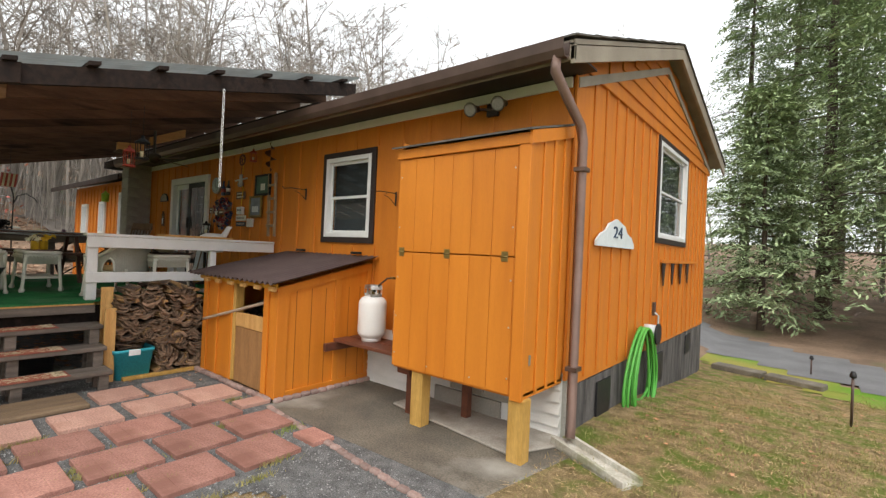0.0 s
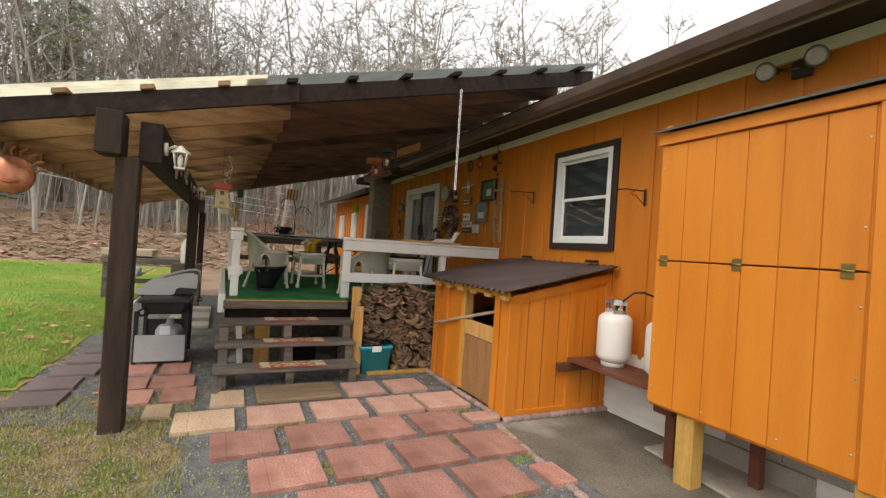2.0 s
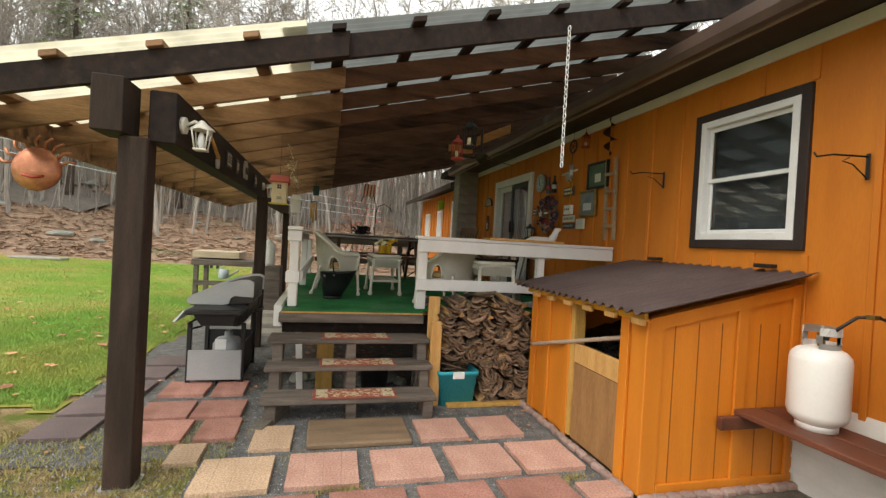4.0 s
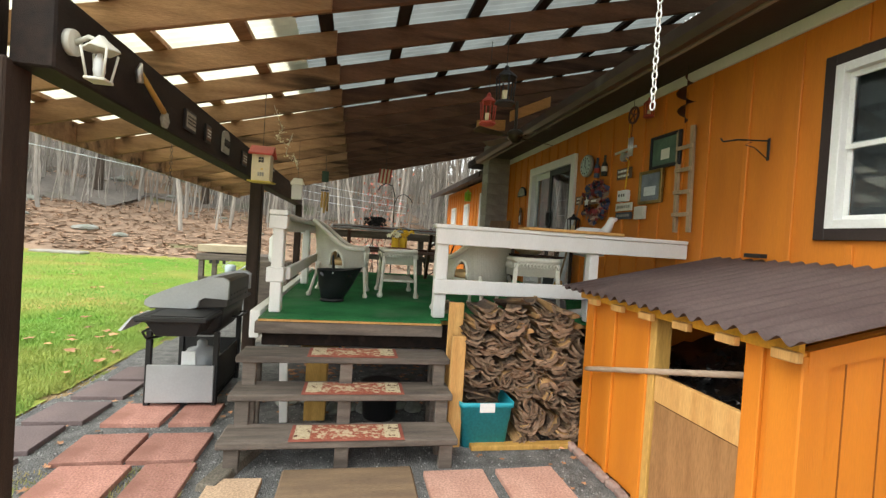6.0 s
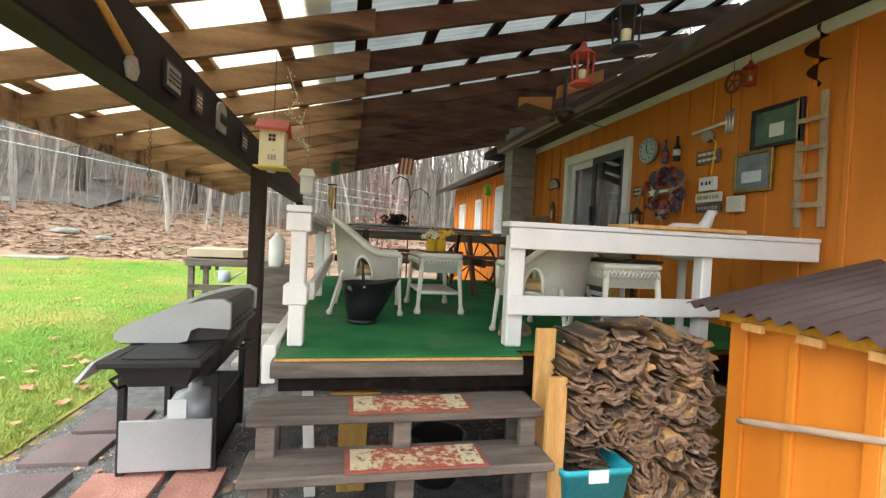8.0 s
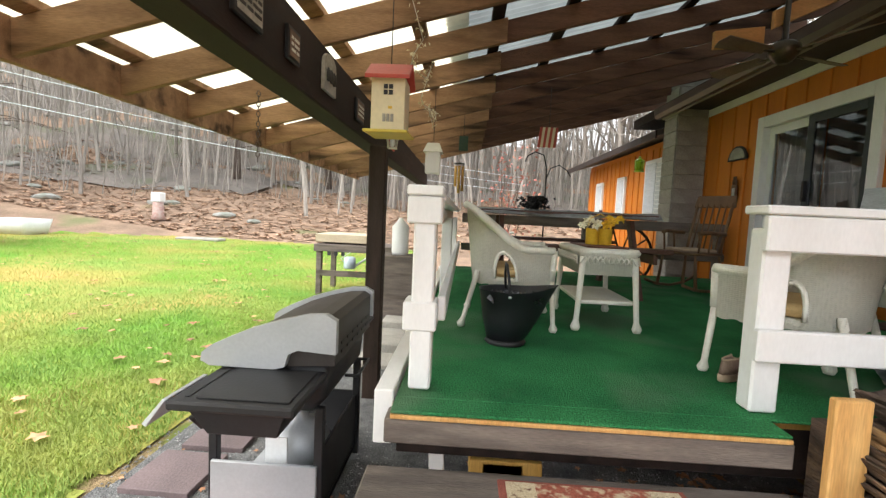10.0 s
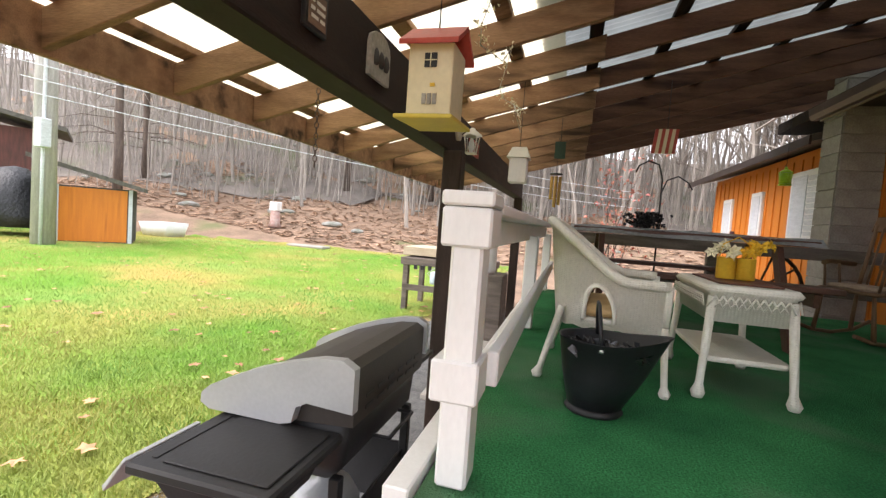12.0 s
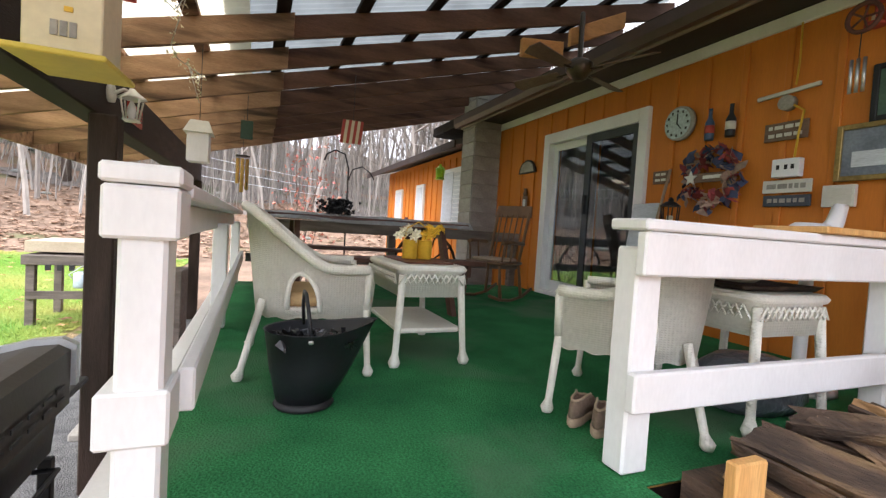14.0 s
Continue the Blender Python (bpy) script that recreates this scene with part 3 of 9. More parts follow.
# sliding door onto the deck
dr = setting(thing("door_1", (-8.89, YW, DECK), "", "door"), "white-framed sliding glass door with a dark screen panel", "door")
o = dr.location.copy()
for a, b, c, d in ((DOOR[0] - 0.05, DOOR[0] + 0.06, DECK, DOOR[3] + 0.07), (DOOR[1] - 0.06, DOOR[1] + 0.05, DECK, DOOR[3] + 0.07), (DOOR[0] + 0.06, DOOR[1] - 0.06, DOOR[3] - 0.05, DOOR[3] + 0.07), (DOOR[0] + 0.06, DOOR[1] - 0.06, DECK, DECK + 0.05)):
    G(o).box(a, b, YW - 0.045, YW + 0.1, c, d, 0.004).done("door_frame", WHITE_PAINT, dr)
for a, b, m, yy in ((DOOR[0] + 0.06, -8.86, VINYL, YW + 0.03), (-8.92, DOOR[1] - 0.06, SCREEN, YW - 0.015)):
    c, d = DECK + 0.05, DOOR[3] - 0.05
    w = 0.085
    pan = G(o).box(a, a + w, yy, yy + 0.03, c, d, 0.003).done("stile", m, dr)
    G(o).box(b - w, b, yy, yy + 0.03, c, d, 0.003).done("stile", m, dr)
    G(o).box(a + w, b - w, yy, yy + 0.03, d - w, d, 0.003).done("rail", m, dr)
    G(o).box(a + w, b - w, yy, yy + 0.03, c, c + 0.12, 0.003).done("rail", m, dr)
    p = G(o).box(a + w, b - w, yy + 0.012, yy + 0.017, c + 0.12, d - w).done("pane", DOOR_GLASS, dr)
    p.visible_shadow = False
    G(o).box((b if m is VINYL else a) - 0.02 - (0.05 if m is VINYL else -0.06), (b if m is VINYL else a) + 0.01 - (0.05 if m is VINYL else -0.06), yy - 0.04, yy, DECK + 0.95, DECK + 1.15, 0.004).done("door_handle", BLACK if m is SCREEN else VINYL, dr)
G(o).box(-8.8, DOOR[1] - 0.1, YW + 0.09, YW + 0.1, DECK + 0.1, DOOR[3] - 0.1).done("screen", SCREEN, dr)

# added pale pleated sheet in place of the sliding panel's bright reflection
g = G(o)
n = 60
fold = [(DOOR[0] + 0.1 + 0.66 * k / n, YW + 0.115 + 0.018 * math.sin(k * 0.9)) for k in range(n + 1)]
g.grid([[(a, b, z) for a, b in fold] for z in (DECK + 0.06, 1.7, DOOR[3] - 0.06)])
g.done("curtain", BLIND, dr, "pale pleated sheet standing in for the door's reflection", 0.003)

# ---- the lower wing and the block chimney ----
wing = thing("wing", (-14.2, 4.0, 0), "orange board-and-batten wing of the house with white windows", "house wing")
o = wing.location.copy()
XA, XB = -17.2, -11.45
G(o).box(XA, XB - 0.16, 4.05, 8.5, -0.1, 2.95).done("wall", ORANGE, wing)
x = XA + 0.05
while x < XB - 0.2:
    G(o).box(x - 0.02, x + 0.02, 4.032, 4.05, 0.1, 2.85).done("batten", ORANGE, wing)
    x += 0.30
for a, b, c, d in ((-16.4, -15.85, 1.62, 2.46), (-14.75, -14.25, 1.62, 2.48), (-13.15, -12.1, 1.62, 2.66)):
    wv = G(o).box(a, b, 4.0, 4.05, c, d, 0.004).done("window", VINYL, wing)
    G(o).box(a + 0.07, b - 0.07 if b - a < 0.8 else (a + b) / 2, 3.99, 3.998, c + 0.07, d - 0.07).done("pane", BLIND, wv)
    G(o).box(a - 0.03, b + 0.03, 3.97, 4.03, c - 0.07, c, 0.004).done("sill", DARK_TRIM, wv)
    if b - a > 0.8:
        for k in range(11):
            G(o).hexa([((a + b) / 2 + 0.06, 3.992, c + 0.08 + 0.08 * k), (b - 0.06, 3.992, c + 0.08 + 0.08 * k), (b - 0.06, 4.0, c + 0.08 + 0.08 * k), ((a + b) / 2 + 0.06, 4.0, c + 0.08 + 0.08 * k)], [((a + b) / 2 + 0.06, 3.975, c + 0.14 + 0.08 * k), (b - 0.06, 3.975, c + 0.14 + 0.08 * k), (b - 0.06, 4.0, c + 0.14 + 0.08 * k), ((a + b) / 2 + 0.06, 4.0, c + 0.14 + 0.08 * k)]).done("slat", BLIND, wv)
rf = G(o).hexa([(XA - 0.5, 3.55, 2.86), (XB - 0.1, 3.55, 2.86), (XB - 0.1, 6.3, 3.7), (XA - 0.5, 6.3, 3.7)], [(XA - 0.5, 3.55, 2.95), (XB - 0.1, 3.55, 2.95), (XB - 0.1, 6.3, 3.8), (XA - 0.5, 6.3, 3.8)]).done("roof", SHINGLE, wing, "brown shingle roof")
G(o).hexa([(XA - 0.5, 6.3, 3.7), (XB - 0.1, 6.3, 3.7), (XB - 0.1, 9, 2.9), (XA - 0.5, 9, 2.9)], [(XA - 0.5, 6.3, 3.8), (XB - 0.1, 6.3, 3.8), (XB - 0.1, 9, 3.0), (XA - 0.5, 9, 3.0)]).done("roof", SHINGLE, wing)
G(o).box(XA - 0.5, XB - 0.1, 3.52, 3.548, 2.82, 2.94, 0.003).done("fascia", DARK_TRIM, wing)
# chimney blocks: the same mottled grey on every face
CHIMNEY_BLOCK = mat("chimney_block", (0.40, 0.375, 0.34), (0.28, 0.26, 0.235), 0.9, 4, (1, 1, 1), 70, 0.4, vary=0.1, spec=0.2)
chim = thing("chimney", (-11.0, 3.74, 0), "tall grey concrete block chimney beside the deck", "chimney")
o = chim.location.copy()
G(o).box(-11.21, -10.83, 3.53, 3.935, 0, 4.9).done("core", CHIMNEY_BLOCK, chim)
cb = box_mesh("block", 0.398, 0.018, 0.19, CHIMNEY_BLOCK, 0.005)
cb2 = box_mesh("block", 0.018, 0.41, 0.19, CHIMNEY_BLOCK, 0.005)
for r in range(24):
    share("block", cb, chim, (-0.02, -0.219, 0.2 * r + 0.004))
    share("block", cb2, chim, (0.179, -0.006, 0.2 * r + 0.004))

# ---- porch: posts, beam, rafters, purlins and light-passing sheets ----
YF, YH = -1.28, 4.05


def raf(y):
    return 2.415 + 0.265 * y


porch = thing("porch_roof", (-8, 1.4, 2.4), "dark timber porch roof with corrugated translucent sheets", "porch roof")
tagged(porch, kind="structure")
porch.location = (0, 0, 0)
XS = [-4.24 - 0.618 * k for k in range(14)]
YJ = 0.72
for k, x in enumerate(XS):
    for ya, yb, m, dx in ((YF, YJ + 0.16, RAFTER_OLD if k else DARK_WOOD, 0.0), (YJ - 0.05, YH, RAFTER_RED if k else DARK_WOOD, -0.041)):
        x0 = x - 0.04 + dx
        up = 0.012 if m is RAFTER_RED else 0.0
        G().hexa([(x0, ya, raf(ya) + up), (x0 + 0.038, ya, raf(ya) + up), (x0 + 0.038, yb, raf(yb) + up), (x0, yb, raf(yb) + up)], [(x0, ya, raf(ya) + 0.158), (x0 + 0.038, ya, raf(ya) + 0.158), (x0 + 0.038, yb, raf(yb) + 0.158), (x0, yb, raf(yb) + 0.158)], 0.004).done("rafter", m, porch)
X0, X1 = XS[-1] - 0.18, XS[0] + 0.03
yp = YF + 0.05
while yp < YH - 0.1:
    m = RAFTER_OLD if yp < YJ else RAFTER_RED
    if abs(yp - YF) < 0.1:
        m = RAFTER_OLD
    z = raf(yp) + 0.160
    G().hexa([(X0, yp, z), (X1, yp, z), (X1, yp + 0.085, z + 0.022), (X0, yp + 0.085, z + 0.022)], [(X0, yp, z + 0.036), (X1, yp, z + 0.036), (X1, yp + 0.085, z + 0.058), (X0, yp + 0.085, z + 0.058)], 0.003).done("purlin", DARK_WOOD if m is RAFTER_RED else RAFTER_OLD, porch)
    yp += 0.50
G().box(X0, X1 - 0.1, YF - 0.04, YF - 0.002, raf(YF) - 0.02, raf(YF) + 0.17, 0.004).done("fascia", RAFTER_OLD, porch)


def corrugated(x0, x1, ya, yb, za, zb, pitch, amp):
    """Ridged sheet whose ridges run from a to b."""
    n = int((x1 - x0) / pitch * 6)
    top = []
    for i in range(n + 1):
        x = x0 + (x1 - x0) * i / n
        top.append((x, amp * math.sin(2 * math.pi * (x - x0) / pitch)))
    g = G()
    g.grid([[(x, ya, za + w) for x, w in top], [(x, yb, zb + w) for x, w in top]])
    return g


lift = 0.218
for x0, x1 in ((X0 - 0.1, -8.3), (-8.34, X1 + 0.01)):
    corrugated(x0, x1, YF - 0.12, YJ - 0.1, raf(YF - 0.12) + lift, raf(YJ - 0.1) + lift, 0.075, 0.009).done("roof_sheet", PANEL_CLEAR, porch, "cream translucent corrugated sheet")
    corrugated(x0, min(x1, X1 - 0.055), YJ - 0.25, YH + 0.05, raf(YJ - 0.25) + lift + 0.012, raf(YH + 0.05) + lift + 0.012, 0.075, 0.009).done("roof_sheet", PANEL_DARK, porch, "dull grey corrugated sheet")

BY0, BY1, BZ0, BZ1 = -0.22, -0.07, 2.0, 2.30
beam = tagged(G().box(XS[-1] - 0.3, -4.28, BY0, BY1, BZ0, BZ1, 0.008).done("porch_beam", DARK_WOOD), "heavy dark-stained porch beam with plaques along it", "beam", kind="structure")
for x, y in ((-4.32, -0.28), (-7.80, -0.035), (-12.35, -0.10)):
    ps = thing("porch_post", (x, y, 0), "dark-stained square timber porch post", "post", "posts of the porch")
    o = ps.location.copy()
    hw = 0.075 if x > -5 else 0.064
    G(o).box(x - hw, x + hw, y - hw, y + hw, 0, 2.0 if x < -5 else 2.02, 0.008).done("shaft", DARK_POST, ps)
    if x > -5:
        G(o).box(x - 0.1, x + 0.14, y - 0.19, y - 0.03, 2.025, 2.33, 0.006).done("head_block", DARK_POST, ps)
        G(o).box(x - 0.09, x + 0.09, y - 0.095, y + 0.095, 0, 0.015).done("base_plate", STEEL, ps)

# dark ledger between wall trim and porch roof
setting(G().box(XS[-1] - 0.2, -4.3, 3.50, YW - 0.035, 3.12, 3.26).done("porch_ledger", DARK_WOOD), "dark ledger where the porch roof meets the house", "ledger")

# ---- deck ----
deck = setting(thing("deck", (0, 0, 0), "", "deck"), "raised timber porch deck covered in green outdoor carpet", "deck")
DX0, DX1, DY0 = -10.25, -5.83, 0.44
G().box(DX0, DX1 + 0.006, DY0, YW - 0.005, DECK - 0.012, DECK, 0.004).done("carpet", CARPET, deck, "worn green outdoor carpet")
G().box(DX0, DX1 - 0.042, DY0, YW - 0.01, DECK - 0.05, DECK - 0.013).done("deck_boards", YELLOW_PINE, deck)
G().box(DX1 + 0.007, DX1 + 0.13, DY0, 1.76, DECK - 0.012, DECK, 0.004).done("carpet", CARPET, deck, "worn green outdoor carpet nosing")
G().box(DX1 + 0.006, DX1 + 0.135, DY0, 1.76, DECK - 0.028, DECK - 0.013, 0.003).done("edge_strip", RAW_PINE, deck)
G().box(DX1 - 0.0, DX1 + 0.13, DY0 - 0.02, 1.77, DECK - 0.115, DECK - 0.030, 0.005).done("front_beam", GREY_WOOD, deck)
G().box(DX1 - 0.09, DX1 - 0.05, DY0, YW - 0.02, DECK - 0.24, DECK - 0.052, 0.004).done("rim_joist", DARK_WOOD, deck)
for x in (-7.3, -8.8, DX0 + 0.05):
    G().box(x, x + 0.04, DY0, YW - 0.02, DECK - 0.24, DECK - 0.052).done("joist", YELLOW_PINE, deck)
for x, y in ((-5.98, 0.85), (-5.98, 3.4), (-8.0, 0.7), (-8.0, 3.4), (-10.1, 0.7), (-10.1, 3.4)):
    G().box(x - 0.08, x + 0.08, y - 0.08, y + 0.08, 0, DECK - 0.27 if x > -6 else DECK - 0.25, 0.005).done("deck_post", YELLOW_PINE, deck)
G().box(-6.06, -5.90, 0.72, 1.0, DECK - 0.32, DECK - 0.262, 0.004).done("deck_bracket", YELLOW_PINE, deck)
G().box(DX0, -5.80, DY0 - 0.075, DY0 - 0.005, DECK - 0.17, DECK + 0.03, 0.005).done("white_kick_board", WHITE_PAINT, deck, "white painted side board")
setting(G().box(DX0 + 0.02, DX0 + 0.04, DY0, YW, 0, DECK - 0.06).done("deck_skirt", DARK_WOOD), "dark boards closing the deck's far side", "skirt")

# ---- railings ----
rail_r = thing("deck_railing", (-5.94, 2.8, DECK), "white painted deck railing beside the steps", "railing", "railings of the deck")
o = rail_r.location.copy()
for y0, y1 in ((1.715, 1.815), (3.04, 3.12)):
    G(o).box(-5.955, -5.868, y0, y1, DECK + (0.004 if y0 < 2 else 0.004), 1.50, 0.008).done("newel_post", WHITE_PAINT, rail_r)
G(o).box(-5.865, -5.828, 1.70, 3.93, 1.42, 1.545, 0.006).done("top_rail", WHITE_PAINT, rail_r)
G(o).box(-5.962, -5.82, 1.69, 3.93, 1.548, 1.58, 0.006).done("cap_rail", WHITE_PAINT, rail_r)
G(o).box(-5.865, -5.828, 1.70, 3.93, 1.03, 1.145, 0.006).done("lower_rail", WHITE_PAINT, rail_r)
rail_l = thing("deck_railing", (-8, 0.53, DECK), "white painted side railing with boxed newel post", "railing", "railings of the deck")
o = rail_l.location.copy()
for x in (-5.94, -7.98, -10.1):
    G(o).box(x - 0.055, x + 0.055, 0.475, 0.558, DECK + 0.004, 1.47, 0.008).done("newel_post", WHITE_PAINT, rail_l)
G(o).box(-6.02, -5.87, 0.45, 0.578, 1.46, 1.56, 0.006).done("cap_block", WHITE_PAINT, rail_l)
G(o).box(-6.025, -5.865, 0.447, 0.581, 1.563, 1.6, 0.006).done("cap", WHITE_PAINT, rail_l)
G(o).box(-6.01, -5.875, 0.446, 0.572, 1.06, 1.17, 0.006).done("collar_block", WHITE_PAINT, rail_l)
G(o).box(-10.1, -6.032, 0.45, 0.58, 1.545, 1.58, 0.005).done("cap_rail", WHITE_PAINT, rail_l)
G(o).box(-10.1, -6.032, 0.46, 0.50, 1.44, 1.542, 0.005).done("top_rail", WHITE_PAINT, rail_l)
G(o).box(-10.1, -6.022, 0.565, 0.60, 1.07, 1.17, 0.005).done("lower_rail", WHITE_PAINT, rail_l)
rail_f = thing("deck_railing", (-10.15, 2.2, DECK), "weathered grey railing across the deck's end", "railing", "railings of the deck")
o = rail_f.location.copy()
for y in (2.2, 3.85):
    G(o).box(-10.2, -10.11, y - 0.045, y + 0.045, DECK + 0.003, 1.5, 0.005).done("newel_post", GREY_WOOD, rail_f)
for z0, z1 in ((1.41, 1.53), (1.06, 1.15)):
    G(o).box(-10.11, -10.07, 0.62, 3.9, z0, z1, 0.005).done("rail", GREY_WOOD, rail_f)

# ---- steps with carpet runners ----
MAT_RED = mat("red_persian_pattern", (0.40, 0.13, 0.085), (0.26, 0.075, 0.05), 0.95, 75, (1, 1, 1), 200, 0.5, stain=(0.55, 0.43, 0.29), stain_at=0.53, spec=0.1)
MAT_EDGE = mat("brick_red_carpet_edge", (0.33, 0.11, 0.08), (0.25, 0.08, 0.06), 0.95, 10, (1, 1, 1), 200, 0.5, spec=0.1)
MAT_CREAM = mat("cream_and_brown_carpet_pattern", (0.62, 0.52, 0.36), (0.5, 0.4, 0.26), 0.95, 90, (1, 1, 1), 200, 0.5, stain=(0.13, 0.06, 0.04), stain_at=0.58, spec=0.1)
stairs = thing("porch_steps", (-5.5, 1.07, 0), "three weathered wooden porch steps with open risers", "steps")
o = stairs.location.copy()
TREADS = ((-5.74, -5.46, 0.615), (-5.58, -5.30, 0.415), (-5.36, -5.08, 0.21))
for x0, x1, z in TREADS:
    G(o).box(x0, x1, 0.36, 1.79, z - 0.045, z, 0.007).done("tread", GREY_WOOD, stairs)
    for y in (0.40, 1.03, 1.68):
        G(o).box(x1 - 0.075, x1 - 0.03, y, y + 0.085, 0.0 if z < 0.3 else z - 0.045 - 0.165, z - 0.046, 0.004).done("riser_post", GREY_WOOD, stairs)
        G(o).box(x0 + 0.02, x0 + 0.06, y, y + 0.085, 0.0, z - 0.046, 0.004).done("riser_post", GREY_WOOD, stairs)
for k, (x0, x1, z) in enumerate(TREADS):
    rn = thing("stair_mat", ((x0 + x1) / 2, 1.12, z), "red and cream patterned carpet runner on a step", "mat", "carpet runners on the steps")
    q = rn.location.copy()
    ya, yb = (0.81, 1.42) if k == 0 else (0.80, 1.46) if k == 1 else (0.76, 1.45)
    G(q).box(x0 + 0.05, x1 + 0.006, ya, yb, z + 0.001, z + 0.008, 0.003).done("carpet_edge", MAT_EDGE, rn)
    G(q).box(x0 + 0.07, x1 - 0.012, ya + 0.025, yb - 0.025, z + 0.009, z + 0.0115).done("carpet_field", MAT_RED, rn)
    for e0, e1 in ((ya + 0.025, ya + 0.12), (yb - 0.12, yb - 0.025)):
        G(q).box(x0 + 0.072, x1 - 0.014, e0, e1, z + 0.0125, z + 0.0145).done("cream_band", MAT_CREAM, rn)
wb = tagged(G((-5.6, 0.5, 0)).hexa([(-5.90, 0.60, 0.0), (-5.87, 0.60, 0.0), (-5.87, 0.66, 0.0), (-5.90, 0.66, 0.0)], [(-6.0, 0.55, 0.72), (-5.97, 0.55, 0.72), (-5.97, 0.61, 0.72), (-6.0, 0.61, 0.72)], 0.003).done("white_board", WHITE_PAINT), "narrow white board leaning under the steps", "board")
tagged(G((-5.2, 0.4, 0)).hexa([(-5.45, 0.44, 0), (-4.95, 0.30, 0), (-4.92, 0.42, 0), (-5.42, 0.58, 0)], [(-5.44, 0.45, 0.06), (-4.96, 0.31, 0.045), (-4.93, 0.41, 0.045), (-5.42, 0.57, 0.06)], 0.006).done("concrete_slab", CONCRETE), "flat grey concrete slab under the step's foot", "slab")
tagged(G((-5.75, 0.98, 0)).lathe(-5.98, 1.35, [(0.12, 0), (0.13, 0.02), (0.15, 0.27), (0.158, 0.27), (0.158, 0.29), (0.14, 0.29)]).done("bucket", BLACK), "dark plastic bucket under the deck", "bucket")
for k in range(9):
    px, py, rr = -6.1 - 0.3 * rnd.random(), 0.6 + 0.13 * k, rnd.uniform(0.05, 0.09)
    g = G((px, py, 0))
    bmesh.ops.create_icosphere(g.bm, subdivisions=2, radius=rr)
    for v in g.bm.verts:
        v.co = Vector((v.co.x * 1.3, v.co.y * 1.1, max(0, v.co.z * 0.7 + rr * 0.35))) * (1 + 0.25 * noise.noise(v.co * 14))
    tagged(g.done("stone", STONE_GREY), "rounded grey stone under the deck", "stone", "stones under the deck")

# ---- coal bin ----
bin_ = thing("coal_bin", (-4.5, 3.3, 0), "orange plywood coal bin with a brown corrugated lid", "coal bin")
o = bin_.location.copy()
BX0, BX1, BY, BYB = -5.30, -3.72, 2.75, 3.93
OX0, OX1, OZ0, OZ1 = -4.55, -3.95, 0.79, 1.12
G(o).box(BX0, OX0 - 0.06, BY, BY + 0.03, 0.03, 1.12, 0.003).done("front_panel", ORANGE_PLY, bin_)
G(o).box(OX1 + 0.0, BX1 + 0.0, BY, BY + 0.03, 0.03, 1.12, 0.003).done("front_panel", ORANGE_PLY, bin_)
for x0, x1 in ((BX0 + 0.0, BX0 + 0.1), (-4.98, -4.94), (-4.66, -4.60), (OX1 - 0.005, OX1 + 0.08), (BX1 - 0.11, BX1 + 0.02)):
    G(o).box(x0, x1, BY - 0.022, BY - 0.001, 0.03, 1.12, 0.003).done("trim_board", ORANGE_PLY, bin_)
G(o).box(OX0 - 0.06, OX0, BY - 0.01, BY + 0.09, 0.05, 1.12, 0.004).done("jamb", YELLOW_PINE, bin_)
G(o).box(OX0 + 0.002, OX1 - 0.002, BY + 0.0, BY + 0.035, 0.64, OZ0, 0.004).done("slat", RAW_PINE, bin_)
G(o).box(OX0 + 0.002, OX1 - 0.002, BY + 0.005, BY + 0.025, 0.04, 0.636, 0.003).done("lower_board", mat("brown_plywood", (0.36, 0.19, 0.075), (0.26, 0.13, 0.05), 0.7, 3, (5, 5, 0.8), 30, 0.2), bin_)
G(o).box(BX0, BX0 + 0.03, BY + 0.03, BYB, 0.03, 1.15, 0.003).done("side_panel", ORANGE_PLY, bin_)
# right side follows the lid's slope
g = G(o)
g.hexa([(BX1 - 0.03, BY + 0.03, 0.03), (BX1, BY + 0.03, 0.03), (BX1, BYB, 0.03), (BX1 - 0.03, BYB, 0.03)], [(BX1 - 0.03, BY + 0.03, 1.13), (BX1, BY + 0.03, 1.13), (BX1, BYB, 1.38), (BX1 - 0.03, BYB, 1.38)])
side = g.done("side_panel", ORANGE_PLY, bin_)
for y in (2.95, 3.13, 3.31, 3.62, 3.78):
    G(o).box(BX1, BX1 + 0.0025, y, y + 0.006, 0.08, 1.1).done("groove", mat("orange_groove", (0.3, 0.09, 0.01), None, 0.7), side)
for y0, y1 in ((BY - 0.02, BY + 0.1), (3.42, 3.5), (BYB - 0.06, BYB)):
    zt = 1.11 + (y0 - BY) * 0.212
    G(o).box(BX1 + 0.003, BX1 + 0.024, y0, y1, 0.03, zt, 0.003).done("trim_board", ORANGE_PLY, bin_)
G(o).box(BX1 + 0.003, BX1 + 0.026, BY + 0.102, BYB, 0.03, 0.09, 0.003).done("bottom_rail", ORANGE_PLY, bin_)
g = G(o)
g.hexa([(BX1 + 0.003, BY, 1.045), (BX1 + 0.026, BY, 1.045), (BX1 + 0.026, BYB, 1.295), (BX1 + 0.003, BYB, 1.295)], [(BX1 + 0.003, BY, 1.125), (BX1 + 0.026, BY, 1.125), (BX1 + 0.026, BYB, 1.375), (BX1 + 0.003, BYB, 1.375)])
g.done("top_rail", ORANGE_PLY, bin_)
G(o).box(BX0 - 0.05, BX1 + 0.03, BY - 0.05, BY - 0.024, 1.105, 1.165, 0.004).done("lid_batten", mat("yellow_orange_paint", (0.62, 0.31, 0.025), (0.52, 0.24, 0.02), 0.6, 4), bin_)
